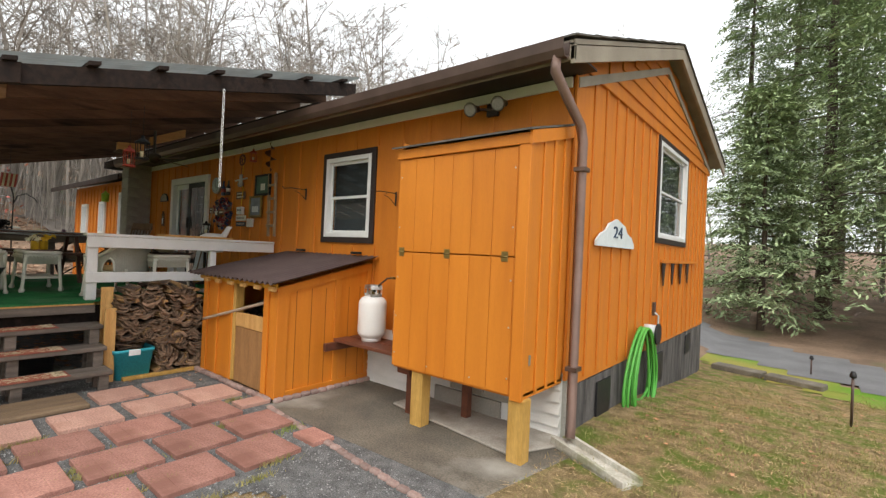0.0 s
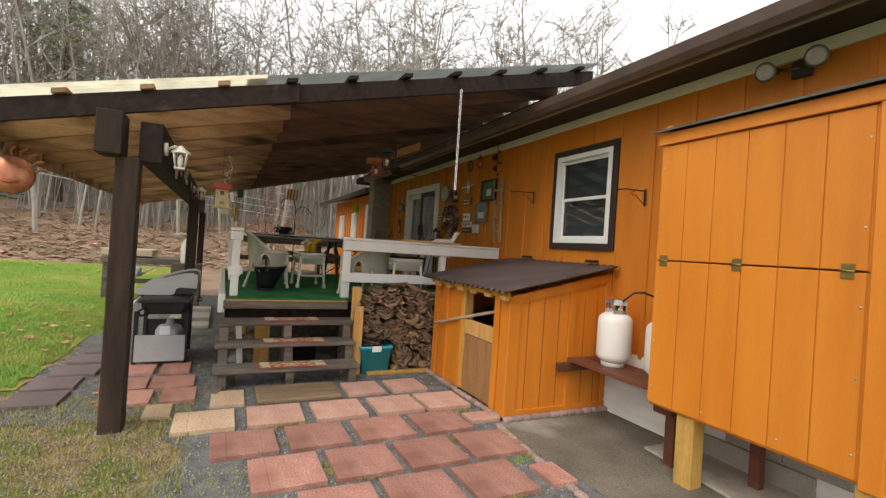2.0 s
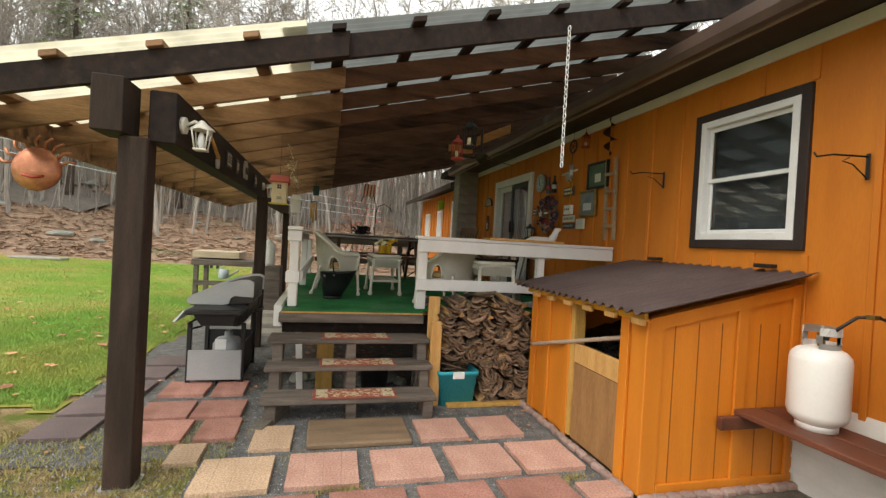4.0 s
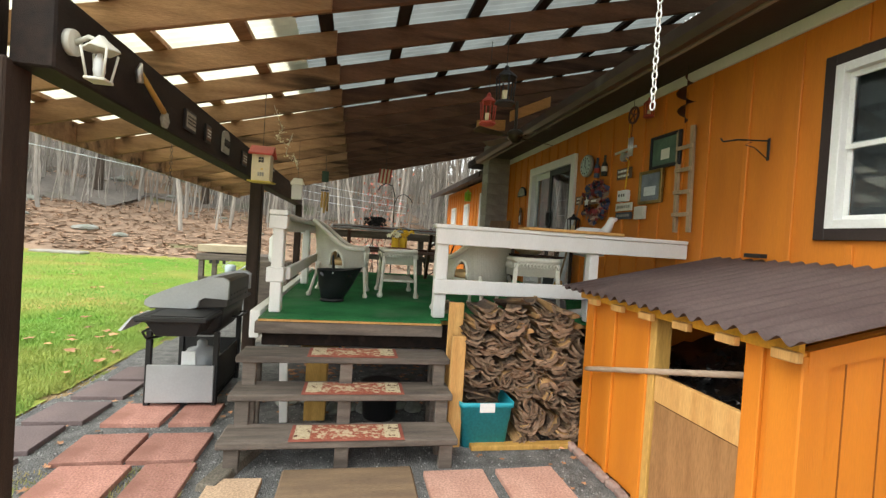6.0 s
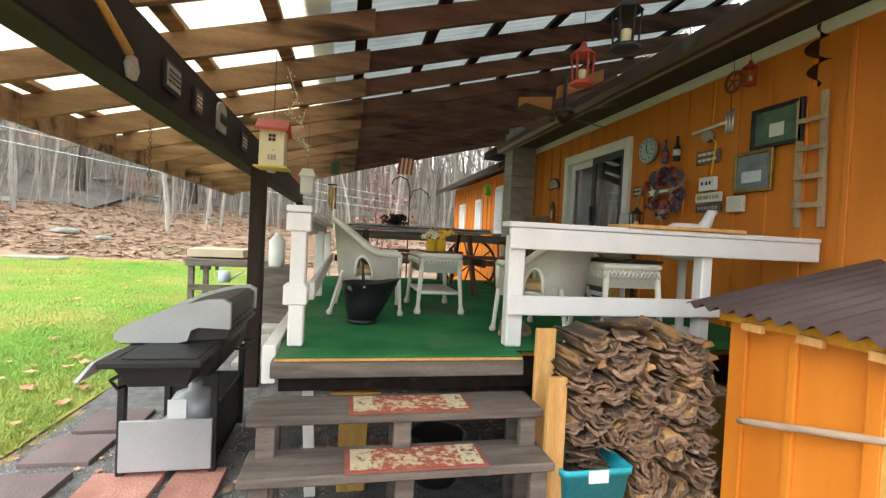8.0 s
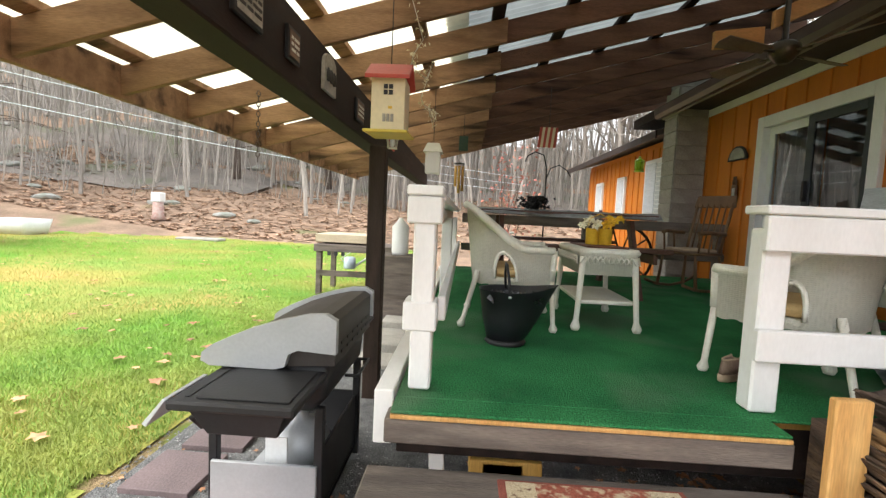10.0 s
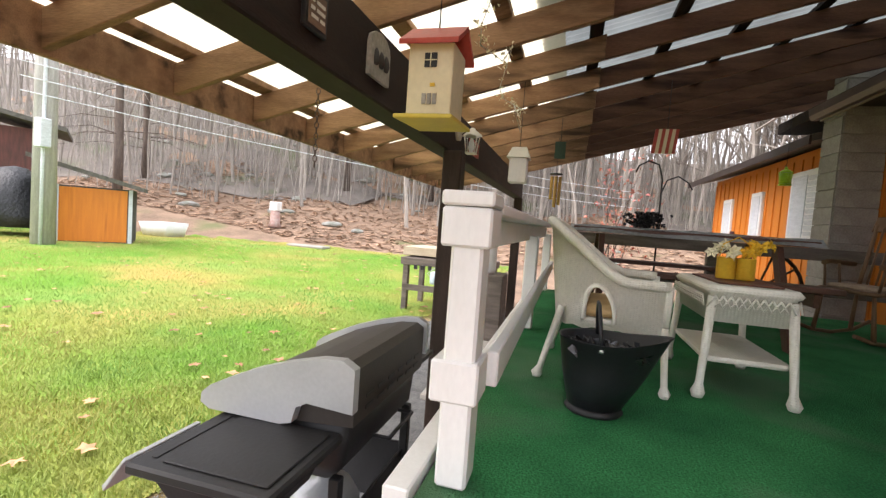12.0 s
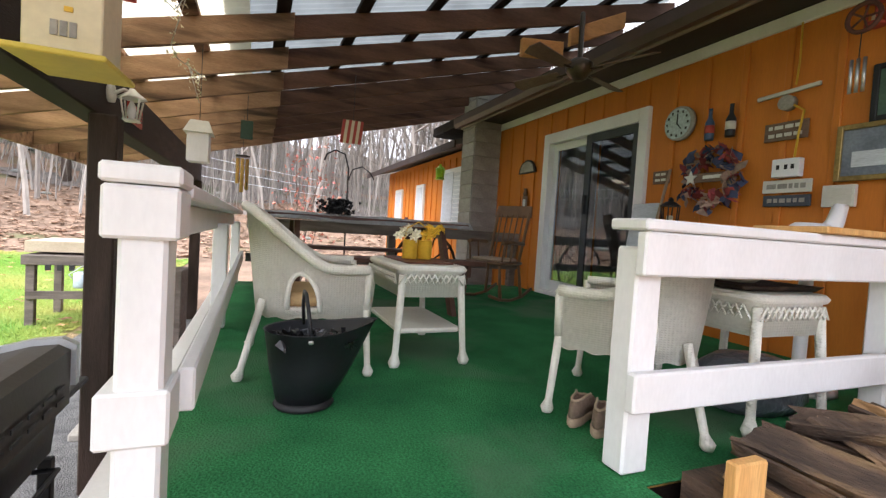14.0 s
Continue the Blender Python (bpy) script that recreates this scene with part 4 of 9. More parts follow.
for k in range(6):
    x = BX0 + 0.12 + 0.28 * k
    G(o).box(x, x + 0.11, BY - 0.085, BY - 0.052, 1.085, 1.125, 0.004).done("lid_block", RAW_PINE, bin_)
ROOFBROWN = mat("brown_corrugated_sheet", (0.20, 0.145, 0.135), (0.145, 0.10, 0.095), 0.65, 2.5, (1, 1, 1), 90, 0.2)
g = G(o)
n = 132
prof = [(-5.5 + 1.9 * i / n, 0.016 * math.sin(2 * math.pi * (1.9 * i / n) / 0.098)) for i in range(n + 1)]
g.grid([[(x, 2.62 + 1.32 * f, 1.165 + 0.285 * f + w) for x, w in prof] for f in (0, 0.35, 0.7, 1)])
g.done("lid", ROOFBROWN, bin_, "brown corrugated sheet lid", 0.006)
for x in (-5.1, -3.95):
    G(o).box(x - 0.07, x + 0.07, 3.86, 3.925, 1.47, 1.50, 0.004).done("hinge", BLACK, bin_)
heap = tagged(G((-4.4, 3.3, 0.05)).grid([[(x, 2.80 + 1.1 * j / 16, 0.62 + 0.3 * (j / 16) + 0.07 * noise.noise((x * 5, j * 0.5, 1))) for x in steps(BX0 + 0.05, BX1 - 0.05, 0.08)] for j in range(17)]).done("coal_heap", COAL), "heap of black coal inside the bin", "coal", kind="stuff")
g = G((-4.4, 3.0, 0.7))
for k in range(420):
    px, py = rnd.uniform(-4.95, -3.8), rnd.uniform(2.83, 3.6)
    pz = 0.62 + 0.3 * (py - 2.8) / 1.1 + 0.01
    r = rnd.uniform(0.012, 0.035)
    vs = [g.v(px + rnd.uniform(-r, r), py + rnd.uniform(-r, r), pz + rnd.uniform(-0.4 * r, 1.3 * r)) for _ in range(5)]
    for a, b, c in ((0, 1, 2), (0, 2, 3), (0, 3, 4), (0, 4, 1), (1, 2, 3), (1, 3, 4)):
        g.bm.faces.new((vs[a], vs[b], vs[c]))
tagged(g.done("coal_lumps", COAL), "loose lumps of black coal", "coal", kind="stuff")
tagged(G((-4.6, 2.69, 0.6)).tube([(-5.17, 2.68, 0.64), (-5.12, 2.685, 0.653), (-3.93, 2.80, 0.965)], [0.014, 0.017, 0.016], 10).done("wooden_pole", mat("worn_handle_wood", (0.42, 0.32, 0.24), (0.3, 0.22, 0.16), 0.6, 4, (0.5, 6, 6), 40, 0.2)), "worn wooden tool handle laid across the bin", "pole")

# ---- stack of bark slabs ----
BARK_SLAB = mat("bark_slab", (0.14, 0.092, 0.062), (0.055, 0.037, 0.028), 0.9, 7, (1, 3, 3), 45, 0.8, stain=(0.30, 0.19, 0.10), stain_at=0.6, vary=0.35, dist=0.02)
BARK_END = mat("cut_bark_end", (0.25, 0.165, 0.11), (0.14, 0.09, 0.062), 0.85, 9, (1, 1, 1), 50, 0.4, vary=0.4)
BARK_CUT = mat("pale_split_wood", (0.50, 0.30, 0.13), (0.36, 0.20, 0.09), 0.8, 5, (0.6, 4, 4), 40, 0.5, vary=0.3)


def slab_mesh(k):
    """A curved slab of bark: an arc with uneven thickness, lying along x."""
    g = G()
    r, span, ln, th = rnd.uniform(0.055, 0.10), rnd.uniform(1.5, 2.7), rnd.uniform(0.29, 0.35), rnd.uniform(0.012, 0.024)
    rings = []
    n = 9
    for s in (0, 0.2, 0.4, 0.6, 0.8, 1):
        xx = (s - 0.5) * ln
        outer, inner = [], []
        for i in range(n + 1):
            a = -span / 2 + span * i / n
            rr = r * (1 + 0.10 * noise.noise((k * 3.1, i * 0.7, s * 2.6)) + 0.05 * noise.noise((k * 1.3, i * 2.3, s * 9)))
            tt = th * (0.5 + 0.9 * math.sin(math.pi * (i + 0.4) / (n + 0.8)))
            dx = 0.04 * noise.noise((k * 1.7, i * 0.9, s * 5 + 9))
            outer.append((xx + dx, rr * math.sin(a), r - rr * math.cos(a)))
            inner.append((xx + dx, (rr - tt) * math.sin(a), r - (rr - tt) * math.cos(a)))
        rings.append(outer + inner[::-1])
    g.tube_rings(rings)
    for f in g.bm.faces:
        f.smooth = False
    bmesh.ops.recalc_face_normals(g.bm, faces=list(g.bm.faces))
    me = bpy.data.meshes.new("bark_slab")
    g.bm.to_mesh(me), g.bm.free()
    me.materials.append(BARK_CUT if k % 7 == 4 else BARK_SLAB)
    me.materials.append(BARK_END)
    for p in me.polygons:
        if len(p.vertices) > 4:
            p.material_index = 1
    return me


slabs = [slab_mesh(k) for k in range(28)]
pile = thing("woodpile", (-5.62, 2.35, 0.0), "stack of curled bark slabs and split wood", "woodpile")
G((-5.62, 2.35, 0)).box(-5.82, -5.66, 1.9, 2.8, 0.03, 0.85).done("core_block", BARK_SLAB, pile)
# nested curls of bark: every heap of slabs shares one turn, hollow side mostly up
zz = 0.02
while zz < 0.95:
    w0, w1 = (2.32 if zz < 0.36 else 1.93 if zz < 0.8 else 2.03), (2.80 if zz < 0.85 else 2.74)
    if zz > 0.93:
        w0, w1 = 2.15, 2.62
    y = w0 + rnd.uniform(0, 0.05)
    while y < w1:
        turn = rnd.uniform(0.7, 1.5) if zz < 0.4 and y > 2.45 and rnd.random() < 0.5 else rnd.gauss(0, 0.4) + (math.pi if rnd.random() < 0.16 else 0)
        size, x0 = rnd.uniform(0.8, 1.25), rnd.uniform(0.0, 0.06)
        for k in range(rnd.randrange(3, 6)):
            a = turn + rnd.gauss(0, 0.12)
            ob = share("bark_slab", slabs[rnd.randrange(28)], pile, (x0 + rnd.uniform(-0.01, 0.03), y - 2.35 - math.sin(a) * 0.022 * k, zz + math.cos(a) * 0.022 * k + (0.075 if math.cos(a) < 0 else 0)))
            ob.rotation_euler, ob.scale = (a, rnd.uniform(-0.05, 0.05), rnd.uniform(-0.08, 0.08)), (1, size * (1 - 0.06 * k), size * (1 - 0.06 * k))
        y += rnd.uniform(0.105, 0.165)
    zz += 0.078
for k in range(6):
    yy, zz = rnd.uniform(2.02, 2.72), rnd.uniform(0.80, 0.95)
    w, h = rnd.uniform(0.05, 0.09), rnd.uniform(0.03, 0.06)
    G(pile.location).hexa([(-5.70, yy, zz), (-5.40, yy + 0.01, zz), (-5.40, yy + w, zz + 0.015), (-5.70, yy + w, zz + 0.01)], [(-5.70, yy + 0.02, zz + h), (-5.395, yy + 0.015, zz + h * 0.9), (-5.395, yy + w * 0.7, zz + h), (-5.70, yy + w * 0.8, zz + h)], 0.004).done("split_piece", BARK_CUT, pile)
for k in range(5):
    ob = share("bark_slab", slabs[(4 + 9 * k) % 28], pile, (rnd.uniform(0.03, 0.08), rnd.uniform(-0.08, 0.25), 0.95 + 0.012 * k))
    ob.rotation_euler, ob.scale = (rnd.uniform(-0.5, 0.5), rnd.uniform(-0.2, 0.2), rnd.uniform(-0.6, 0.6)), (0.9, 1.15, 1.0)
for x0, x1, y0, y1, zt, lab in ((-5.62, -5.585, 1.79, 1.90, 1.0, "tall raw pine stake beside the steps"), (-5.44, -5.40, 1.785, 1.885, 0.79, "shorter raw pine stake beside the steps")):
    tagged(G((x0, y0, 0)).box(x0, x1, y0, y1, 0, zt, 0.005).done("wooden_stake", RAW_PINE), lab, "stake", "stakes at the woodpile")
tagged(G((-5.4, 2.3, 0)).box(-5.40, -5.33, 1.95, 2.72, 0.008, 0.045, 0.005).done("ground_timber", YELLOW_PINE), "pale timber edging on the ground", "timber")
tote = thing("storage_tote", (-5.5, 2.06, 0.0), "teal plastic storage tote filled with kindling", "tote")
o = tote.location.copy()
TEAL = mat("teal_plastic", (0.035, 0.40, 0.50), (0.028, 0.34, 0.43), 0.4, 4, (1, 1, 1), 60, 0.04)
g = G(o)


def rrect(cx, cy, hx, hy, z, c=0.03, n=3):
    pts = []
    for sx, sy, a0 in ((1, 1, 0), (-1, 1, 90), (-1, -1, 180), (1, -1, 270)):
        for i in range(n + 1):
            a = radians(a0 + 90 * i / n)
            pts.append((cx + sx * (hx - c) + c * math.cos(a), cy + sy * (hy - c) + c * math.sin(a), z))
    return pts


g.tube_rings([rrect(-5.52, 2.06, 0.13, 0.16, 0.008), rrect(-5.52, 2.06, 0.15, 0.185, 0.30), rrect(-5.52, 2.06, 0.165, 0.20, 0.30), rrect(-5.52, 2.06, 0.165, 0.20, 0.335), rrect(-5.52, 2.06, 0.155, 0.19, 0.335), rrect(-5.52, 2.06, 0.145, 0.18, 0.2)])
body = g.done("tub", TEAL, tote)
G(o).box(-5.357, -5.345, 2.0, 2.11, 0.27, 0.335, 0.004).done("latch", VINYL, tote, "pale grey plastic latch")
for k in range(7):
    ob = share("bark_slab", slabs[rnd.randrange(28)], tote, (rnd.uniform(-0.05, 0.02), rnd.uniform(-0.1, 0.1), 0.24 + 0.025 * k))
    ob.rotation_euler, ob.scale = (rnd.uniform(-0.6, 0.6), rnd.uniform(-0.3, 0.3), rnd.uniform(1.2, 1.9)), (0.55, 0.8, 0.8)

# ---- wall cabinet on posts ----
cabn = thing("wall_cabinet", (-1.95, 3.6, 0.5), "large orange plywood cabinet on posts against the house", "cabinet")
o = cabn.location.copy()
CX0, CX1, CY, CZ0, CZ1 = -2.62, -1.29, 3.24, 0.50, 2.42
GROOVE = mat("dark_orange_joint", (0.3, 0.09, 0.012), None, 0.8)
for z0, z1 in ((CZ0, 1.525), (1.533, CZ1 - 0.06)):
    x = CX0
    dpan = G(o).box(CX0, CX1 - 0.09, CY + 0.008, CY + 0.03, z0, z1).done("door", ORANGE_PLY, cabn, "orange plywood drop door")
    k = 0
    while x < CX1 - 0.1:
        x2 = min(x + 0.205, CX1 - 0.09)
        G(o).box(x + 0.003, x2 - 0.003, CY, CY + 0.008, z0 + 0.002, z1 - 0.002, 0.0025).done("plank", ORANGE_PLY, dpan)
        x = x2
G(o).box(CX1 - 0.085, CX1 + 0.012, CY - 0.012, CY + 0.03, CZ0 - 0.03, CZ1 + 0.0, 0.004).done("corner_board", ORANGE_PLY, cabn)
G(o).box(CX0, CX0 + 0.03, CY + 0.032, YW - 0.012, CZ0, CZ1 + 0.1).done("side_panel", ORANGE_PLY, cabn)
sp = G(o).hexa([(CX1 - 0.03, CY + 0.032, CZ0), (CX1, CY + 0.032, CZ0), (CX1, YW - 0.012, CZ0), (CX1 - 0.03, YW - 0.012, CZ0)], [(CX1 - 0.03, CY + 0.032, CZ1), (CX1, CY + 0.032, CZ1), (CX1, YW - 0.012, CZ1 + 0.2), (CX1 - 0.03, YW - 0.012, CZ1 + 0.2)]).done("side_panel", ORANGE_PLY, cabn)
for y in (CY + 0.2, CY + 0.38, CY + 0.56):
    G(o).box(CX1, CX1 + 0.016, y, y + 0.035, CZ0, CZ1 + 0.2 * (y - CY) / 0.7 - 0.06, 0.003).done("batten", ORANGE_PLY, cabn)
G(o).hexa([(CX1 + 0.001, CY - 0.02, CZ1 - 0.06), (CX1 + 0.025, CY - 0.02, CZ1 - 0.06), (CX1 + 0.025, YW - 0.015, CZ1 + 0.14), (CX1 + 0.001, YW - 0.015, CZ1 + 0.14)], [(CX1 + 0.001, CY - 0.02, CZ1 + 0.04), (CX1 + 0.025, CY - 0.02, CZ1 + 0.04), (CX1 + 0.025, YW - 0.015, CZ1 + 0.24), (CX1 + 0.001, YW - 0.015, CZ1 + 0.24)]).done("side_fascia", ORANGE_PLY, cabn)
G(o).box(CX0 - 0.02, CX1, CY - 0.02, CY + 0.005, CZ1 - 0.055, CZ1 + 0.03, 0.004).done("front_fascia", ORANGE_PLY, cabn)
G(o).hexa([(CX0 - 0.06, CY - 0.06, CZ1 + 0.035), (CX1 + 0.03, CY - 0.06, CZ1 + 0.035), (CX1 + 0.03, YW - 0.012, CZ1 + 0.245), (CX0 - 0.06, YW - 0.012, CZ1 + 0.245)], [(CX0 - 0.06, CY - 0.06, CZ1 + 0.05), (CX1 + 0.03, CY - 0.06, CZ1 + 0.05), (CX1 + 0.03, YW - 0.012, CZ1 + 0.262), (CX0 - 0.06, YW - 0.012, CZ1 + 0.262)]).done("lid", SHINGLE, cabn, "thin dark roofing lid")
G(o).box(CX0, CX1, CY + 0.03, YW - 0.012, CZ0 - 0.02, CZ0 + 0.02).done("bottom", ORANGE_PLY, cabn)
for x in (-2.55, -2.03, -1.47):
    hg = G(o).box(x - 0.03, x + 0.03, CY - 0.006, CY - 0.0005, 1.49, 1.568, 0.002).done("hinge", BRASS, cabn, "tarnished brass hinge")
    G(o).tube([(x - 0.032, CY - 0.008, 1.529), (x + 0.032, CY - 0.008, 1.529)], 0.006, 8).done("hinge_pin", BRASS, hg)
scr = bpy.data.meshes.new("screw")
g = G().lathe(0, 0, [(0.007, -0.002), (0.007, 0.001), (0.004, 0.003)], 8)
g.bm.to_mesh(scr), g.bm.free()
scr.materials.append(STEEL)
for x, z in [(CX0 + 0.03, 0.62), (CX0 + 0.03, 0.95), (CX0 + 0.03, 1.3), (CX0 + 0.03, 1.75), (CX0 + 0.03, 2.2), (-1.41, 0.62), (-1.41, 1.0), (-1.41, 1.35), (-1.41, 1.75), (-1.41, 2.2), (-2.2, 0.56), (-1.75, 0.56)]:
    ob = share("screw", scr, cabn, (x + 1.95, CY - 0.001 - 3.6, z - 0.5))
    ob.rotation_euler = (math.pi / 2, 0, 0)
G(o).box(CX1 + 0.0015, CX1 + 0.006, CY + 0.1, CY + 0.13, 0.72, 0.8, 0.002).done("latch", STEEL, cabn)
for x, y, h in ((-1.33, 3.31, 0.478), (-2.33, 3.33, 0.478)):
    G(o).box(x - 0.065, x + 0.065, y - 0.06, y + 0.06, 0.0, h, 0.006).done("post", YELLOW_PINE, cabn, "treated square post")

# ---- gas bottle shelf and bottles ----
REDWOOD = mat("red_brown_stained_board", (0.16, 0.055, 0.03), (0.10, 0.035, 0.02), 0.5, 3, (1, 5, 5), 40, 0.2)
shelf = thing("bottle_shelf", (-3.1, 3.65, 0), "red-brown plank shelf holding gas bottles", "shelf")
o = shelf.location.copy()
G(o).box(-3.70, -2.40, 3.42, 3.62, 0.515, 0.55, 0.004).done("plank", REDWOOD, shelf)
G(o).box(-3.70, -2.40, 3.64, 3.85, 0.515, 0.55, 0.004).done("plank", REDWOOD, shelf)
G(o).box(-3.69, -3.65, 3.28, 3.9, 0.43, 0.512, 0.004).done("bracket", REDWOOD, shelf)
G(o).box(-2.62, -2.54, 3.45, 3.53, 0, 0.512, 0.004).done("leg", REDWOOD, shelf)
G(o).box(-2.66, -2.5, 3.36, 3.40, 0.40, 0.48, 0.004).done("bracket", REDWOOD, shelf)
G(o).box(-2.15, -2.08, 3.7, 3.77, 0, 0.48, 0.004).done("leg", REDWOOD, shelf)
TANK = mat("white_enamel", (0.8, 0.8, 0.79), (0.74, 0.74, 0.72), 0.32, 3, (1, 1, 1), 60, 0.0, grain=0.02)


def gas_bottle(x, y, z, label):
    ob = thing("gas_bottle", (x, y, z), label, "gas bottle", "gas bottles on the shelf")
    q = ob.location.copy()
    R = 0.152
    prof = [(0.10, z + 0.03)] + [(R * math.sin(a) ** 0.6, z + 0.10 - 0.07 * math.cos(a)) for a in (0.7, 1.1, 1.57)] + [(R, z + 0.40)] + [(R * math.cos(a) ** 0.6, z + 0.40 + 0.085 * math.sin(a)) for a in (0.4, 0.8, 1.1, 1.35)] + [(0.03, z + 0.485)]
    G(q).lathe(x, y, prof, 28).done("body", TANK, ob)
    G(q).lathe(x, y, [(0.105, z), (0.105, z + 0.05), (0.098, z + 0.05), (0.098, z)], 24).done("foot_ring", TANK, ob)
    g = G(q)
    a0, a1 = radians(-60), radians(240)
    ring = lambda r, zz: [(x + r * math.cos(a0 + (a1 - a0) * k / 20), y + r * math.sin(a0 + (a1 - a0) * k / 20), zz) for k in range(21)]
    g.grid([ring(0.09, z + 0.465), ring(0.095, z + 0.51)])
    g.grid([ring(0.095, z + 0.555), ring(0.092, z + 0.60)])
    for k in range(0, 21, 4):
        a = a0 + (a1 - a0) * k / 20
        g.grid([[(x + 0.095 * math.cos(a + d), y + 0.095 * math.sin(a + d), zz) for d in (-0.16, 0.16)] for zz in (0.51 + z, 0.556 + z)])
    g.done("collar", TANK, ob, thick=0.004)
    v = G(q).lathe(x, y, [(0.02, z + 0.48), (0.018, z + 0.53), (0.025, z + 0.535), (0.025, z + 0.56), (0.01, z + 0.57)], 12).done("valve", BRASS, ob)
    G(q).tube([(x, y, z + 0.54), (x + 0.05, y - 0.03, z + 0.54)], 0.014, 10).done("outlet", BLACK, v)
    return ob


gas_bottle(-3.36, 3.66, 0.551, "white steel gas bottle on the plank shelf")
gas_bottle(-2.84, 3.68, 0.551, "white steel gas bottle half hidden by the cabinet")
reg = thing("gas_regulator", (-3.0, 3.9, 1.2), "gas regulator with black hose on the orange wall", "regulator")
o = reg.location.copy()
G(o).tube([(-3.31, 3.64, 1.10), (-3.26, 3.65, 1.16), (-3.22, 3.72, 1.23), (-3.16, 3.78, 1.24), (-3.05, 3.86, 1.19)], 0.009, 8).done("hose", BLACK, reg)
G(o).box(-3.20, -3.15, 3.74, 3.80, 1.225, 1.25, 0.004).done("changeover", BRASS, reg)
G(o).tube([(-3.0, 3.94, 1.17), (-3.0, 3.87, 1.17)], [0.06, 0.052], 20).done("dome", STEEL, reg)
G(o).box(-3.12, -2.9, 3.92, 3.95, 1.08, 1.27, 0.004).done("backing", REDWOOD, reg)

# ---- concrete pad, brick edging, pavers ----
setting(G().hexa([(-3.66, 2.62, -0.05), (-1.2, 2.55, -0.05), (-1.0, 3.95, -0.05), (-3.66, 3.95, -0.05)], [(-3.66, 2.62, 0.012), (-1.25, 2.7, 0.012), (-1.05, 3.93, 0.012), (-3.66, 3.93, 0.012)]).done("concrete_pad", CONCRETE), "damp stained concrete pad under the cabinet", "concrete pad")
setting(G().hexa([(-2.85, 3.52, 0.013), (-1.42, 3.33, 0.013), (-1.12, 3.93, 0.013), (-2.85, 3.93, 0.013)], [(-2.85, 3.52, 0.034), (-1.42, 3.33, 0.034), (-1.12, 3.93, 0.034), (-2.85, 3.93, 0.034)], 0.006).done("dry_footing", mat("pale_dry_concrete", (0.42, 0.39, 0.34), (0.30, 0.275, 0.235), 0.9, 4, (1, 1, 1), 70, 0.4, stain=(0.2, 0.17, 0.13), stain_at=0.62)), "pale dry concrete footing along the house", "footing")
EDGE_BRICK = mat("old_red_edging_brick", (0.29, 0.165, 0.14), (0.33, 0.26, 0.23), 0.85, 9, (1, 1, 1), 70, 0.5, vary=0.25)
eb = box_mesh("brick", 0.095, 0.06, 0.05, EDGE_BRICK, 0.014)
edging = setting(thing("brick_edging", (-3.7, 2.66, 0), "", "edging"), "row of old rounded edging bricks round the coal bin", "edging")
for k in range(16):
    share("brick", eb, edging, (-1.62 + 0.104 * k, 0.03 + 0.012 * rnd.random(), 0.003), rnd.uniform(-0.15, 0.15))
for k in range(12):
    share("brick", eb, edging, (0.035 + 0.01 * rnd.random(), 0.10 + 0.102 * k, 0.003), math.pi / 2 + rnd.uniform(-0.15, 0.15))
for k in range(22):
    share("brick", eb, edging, (0.15 + 0.1 * k, -0.05 - 0.010 * k + 0.012 * rnd.random(), -0.018), rnd.uniform(-0.15, 0.1))
pav = setting(thing("paver_patio", (0, 0, 0), "", "patio"), "patio of red and pink concrete pavers set in gravel", "patio")


def paver_mesh(sx, sy, material):
    """A slab with three scored lines and soft edges."""
    g = G()
    n = 4 if sx > 0.43 else 1
    for k in range(n):
        y0, y1 = -sy / 2 + sy * k / n, -sy / 2 + sy * (k + 1) / n
        g.box(-sx / 2 + 0.008, sx / 2 - 0.008, y0 + (0.012 if k == 0 else 0.0003), y1 - (0.012 if k == n - 1 else 0.0003), 0.0, 0.036, 0.0035 if n == 1 else 0.0018)
    me = bpy.data.meshes.new("paver")
    bmesh.ops.recalc_face_normals(g.bm, faces=list(g.bm.faces))
    g.bm.to_mesh(me), g.bm.free()
    me.materials.append(material)
    return me


PM = {(m.name, s): paver_mesh(*s, m) for m in (PAVER_RED, PAVER_PINK, PAVER_TAN, PAVER_DARK) for s in ((0.44, 0.46), (0.40, 0.40), (0.40, 0.30), (0.30, 0.22))}


def pave(x, y, m, s, rz=0.0):
    ob = share("paver", PM[m.name, s], pav, (x, y, 0.004), rz)
    ob.rotation_euler = (rnd.uniform(-0.01, 0.01), rnd.uniform(-0.01, 0.01), rz + rnd.uniform(-0.025, 0.025))


BIGP, SQ, HALF, SMALL = (0.44, 0.46), (0.40, 0.40), (0.40, 0.30), (0.30, 0.22)
for y, m in ((0.33, PAVER_TAN), (0.86, PAVER_PINK), (1.39, PAVER_PINK), (1.92, PAVER_PINK), (2.40, PAVER_PINK)):
    pave(-4.30, y, m, BIGP)
for k in range(4):
    pave(-3.79, 0.60 + 0.515 * k, PAVER_RED, BIGP)
pave(-3.80, 2.56, PAVER_PINK, SMALL, 1.57)
for k in range(4):
    pave(-3.28, 0.83 + 0.50 * k, PAVER_RED, BIGP)
for k in range(3):
    pave(-2.78, 1.07 + 0.50 * k, PAVER_RED, BIGP)
pave(-2.72, 2.50, PAVER_RED, SMALL)
pave(-4.82, 0.50, PAVER_TAN, HALF)
for y in (1.76, 2.22):
    pave(-4.84, y, PAVER_PINK, SQ)
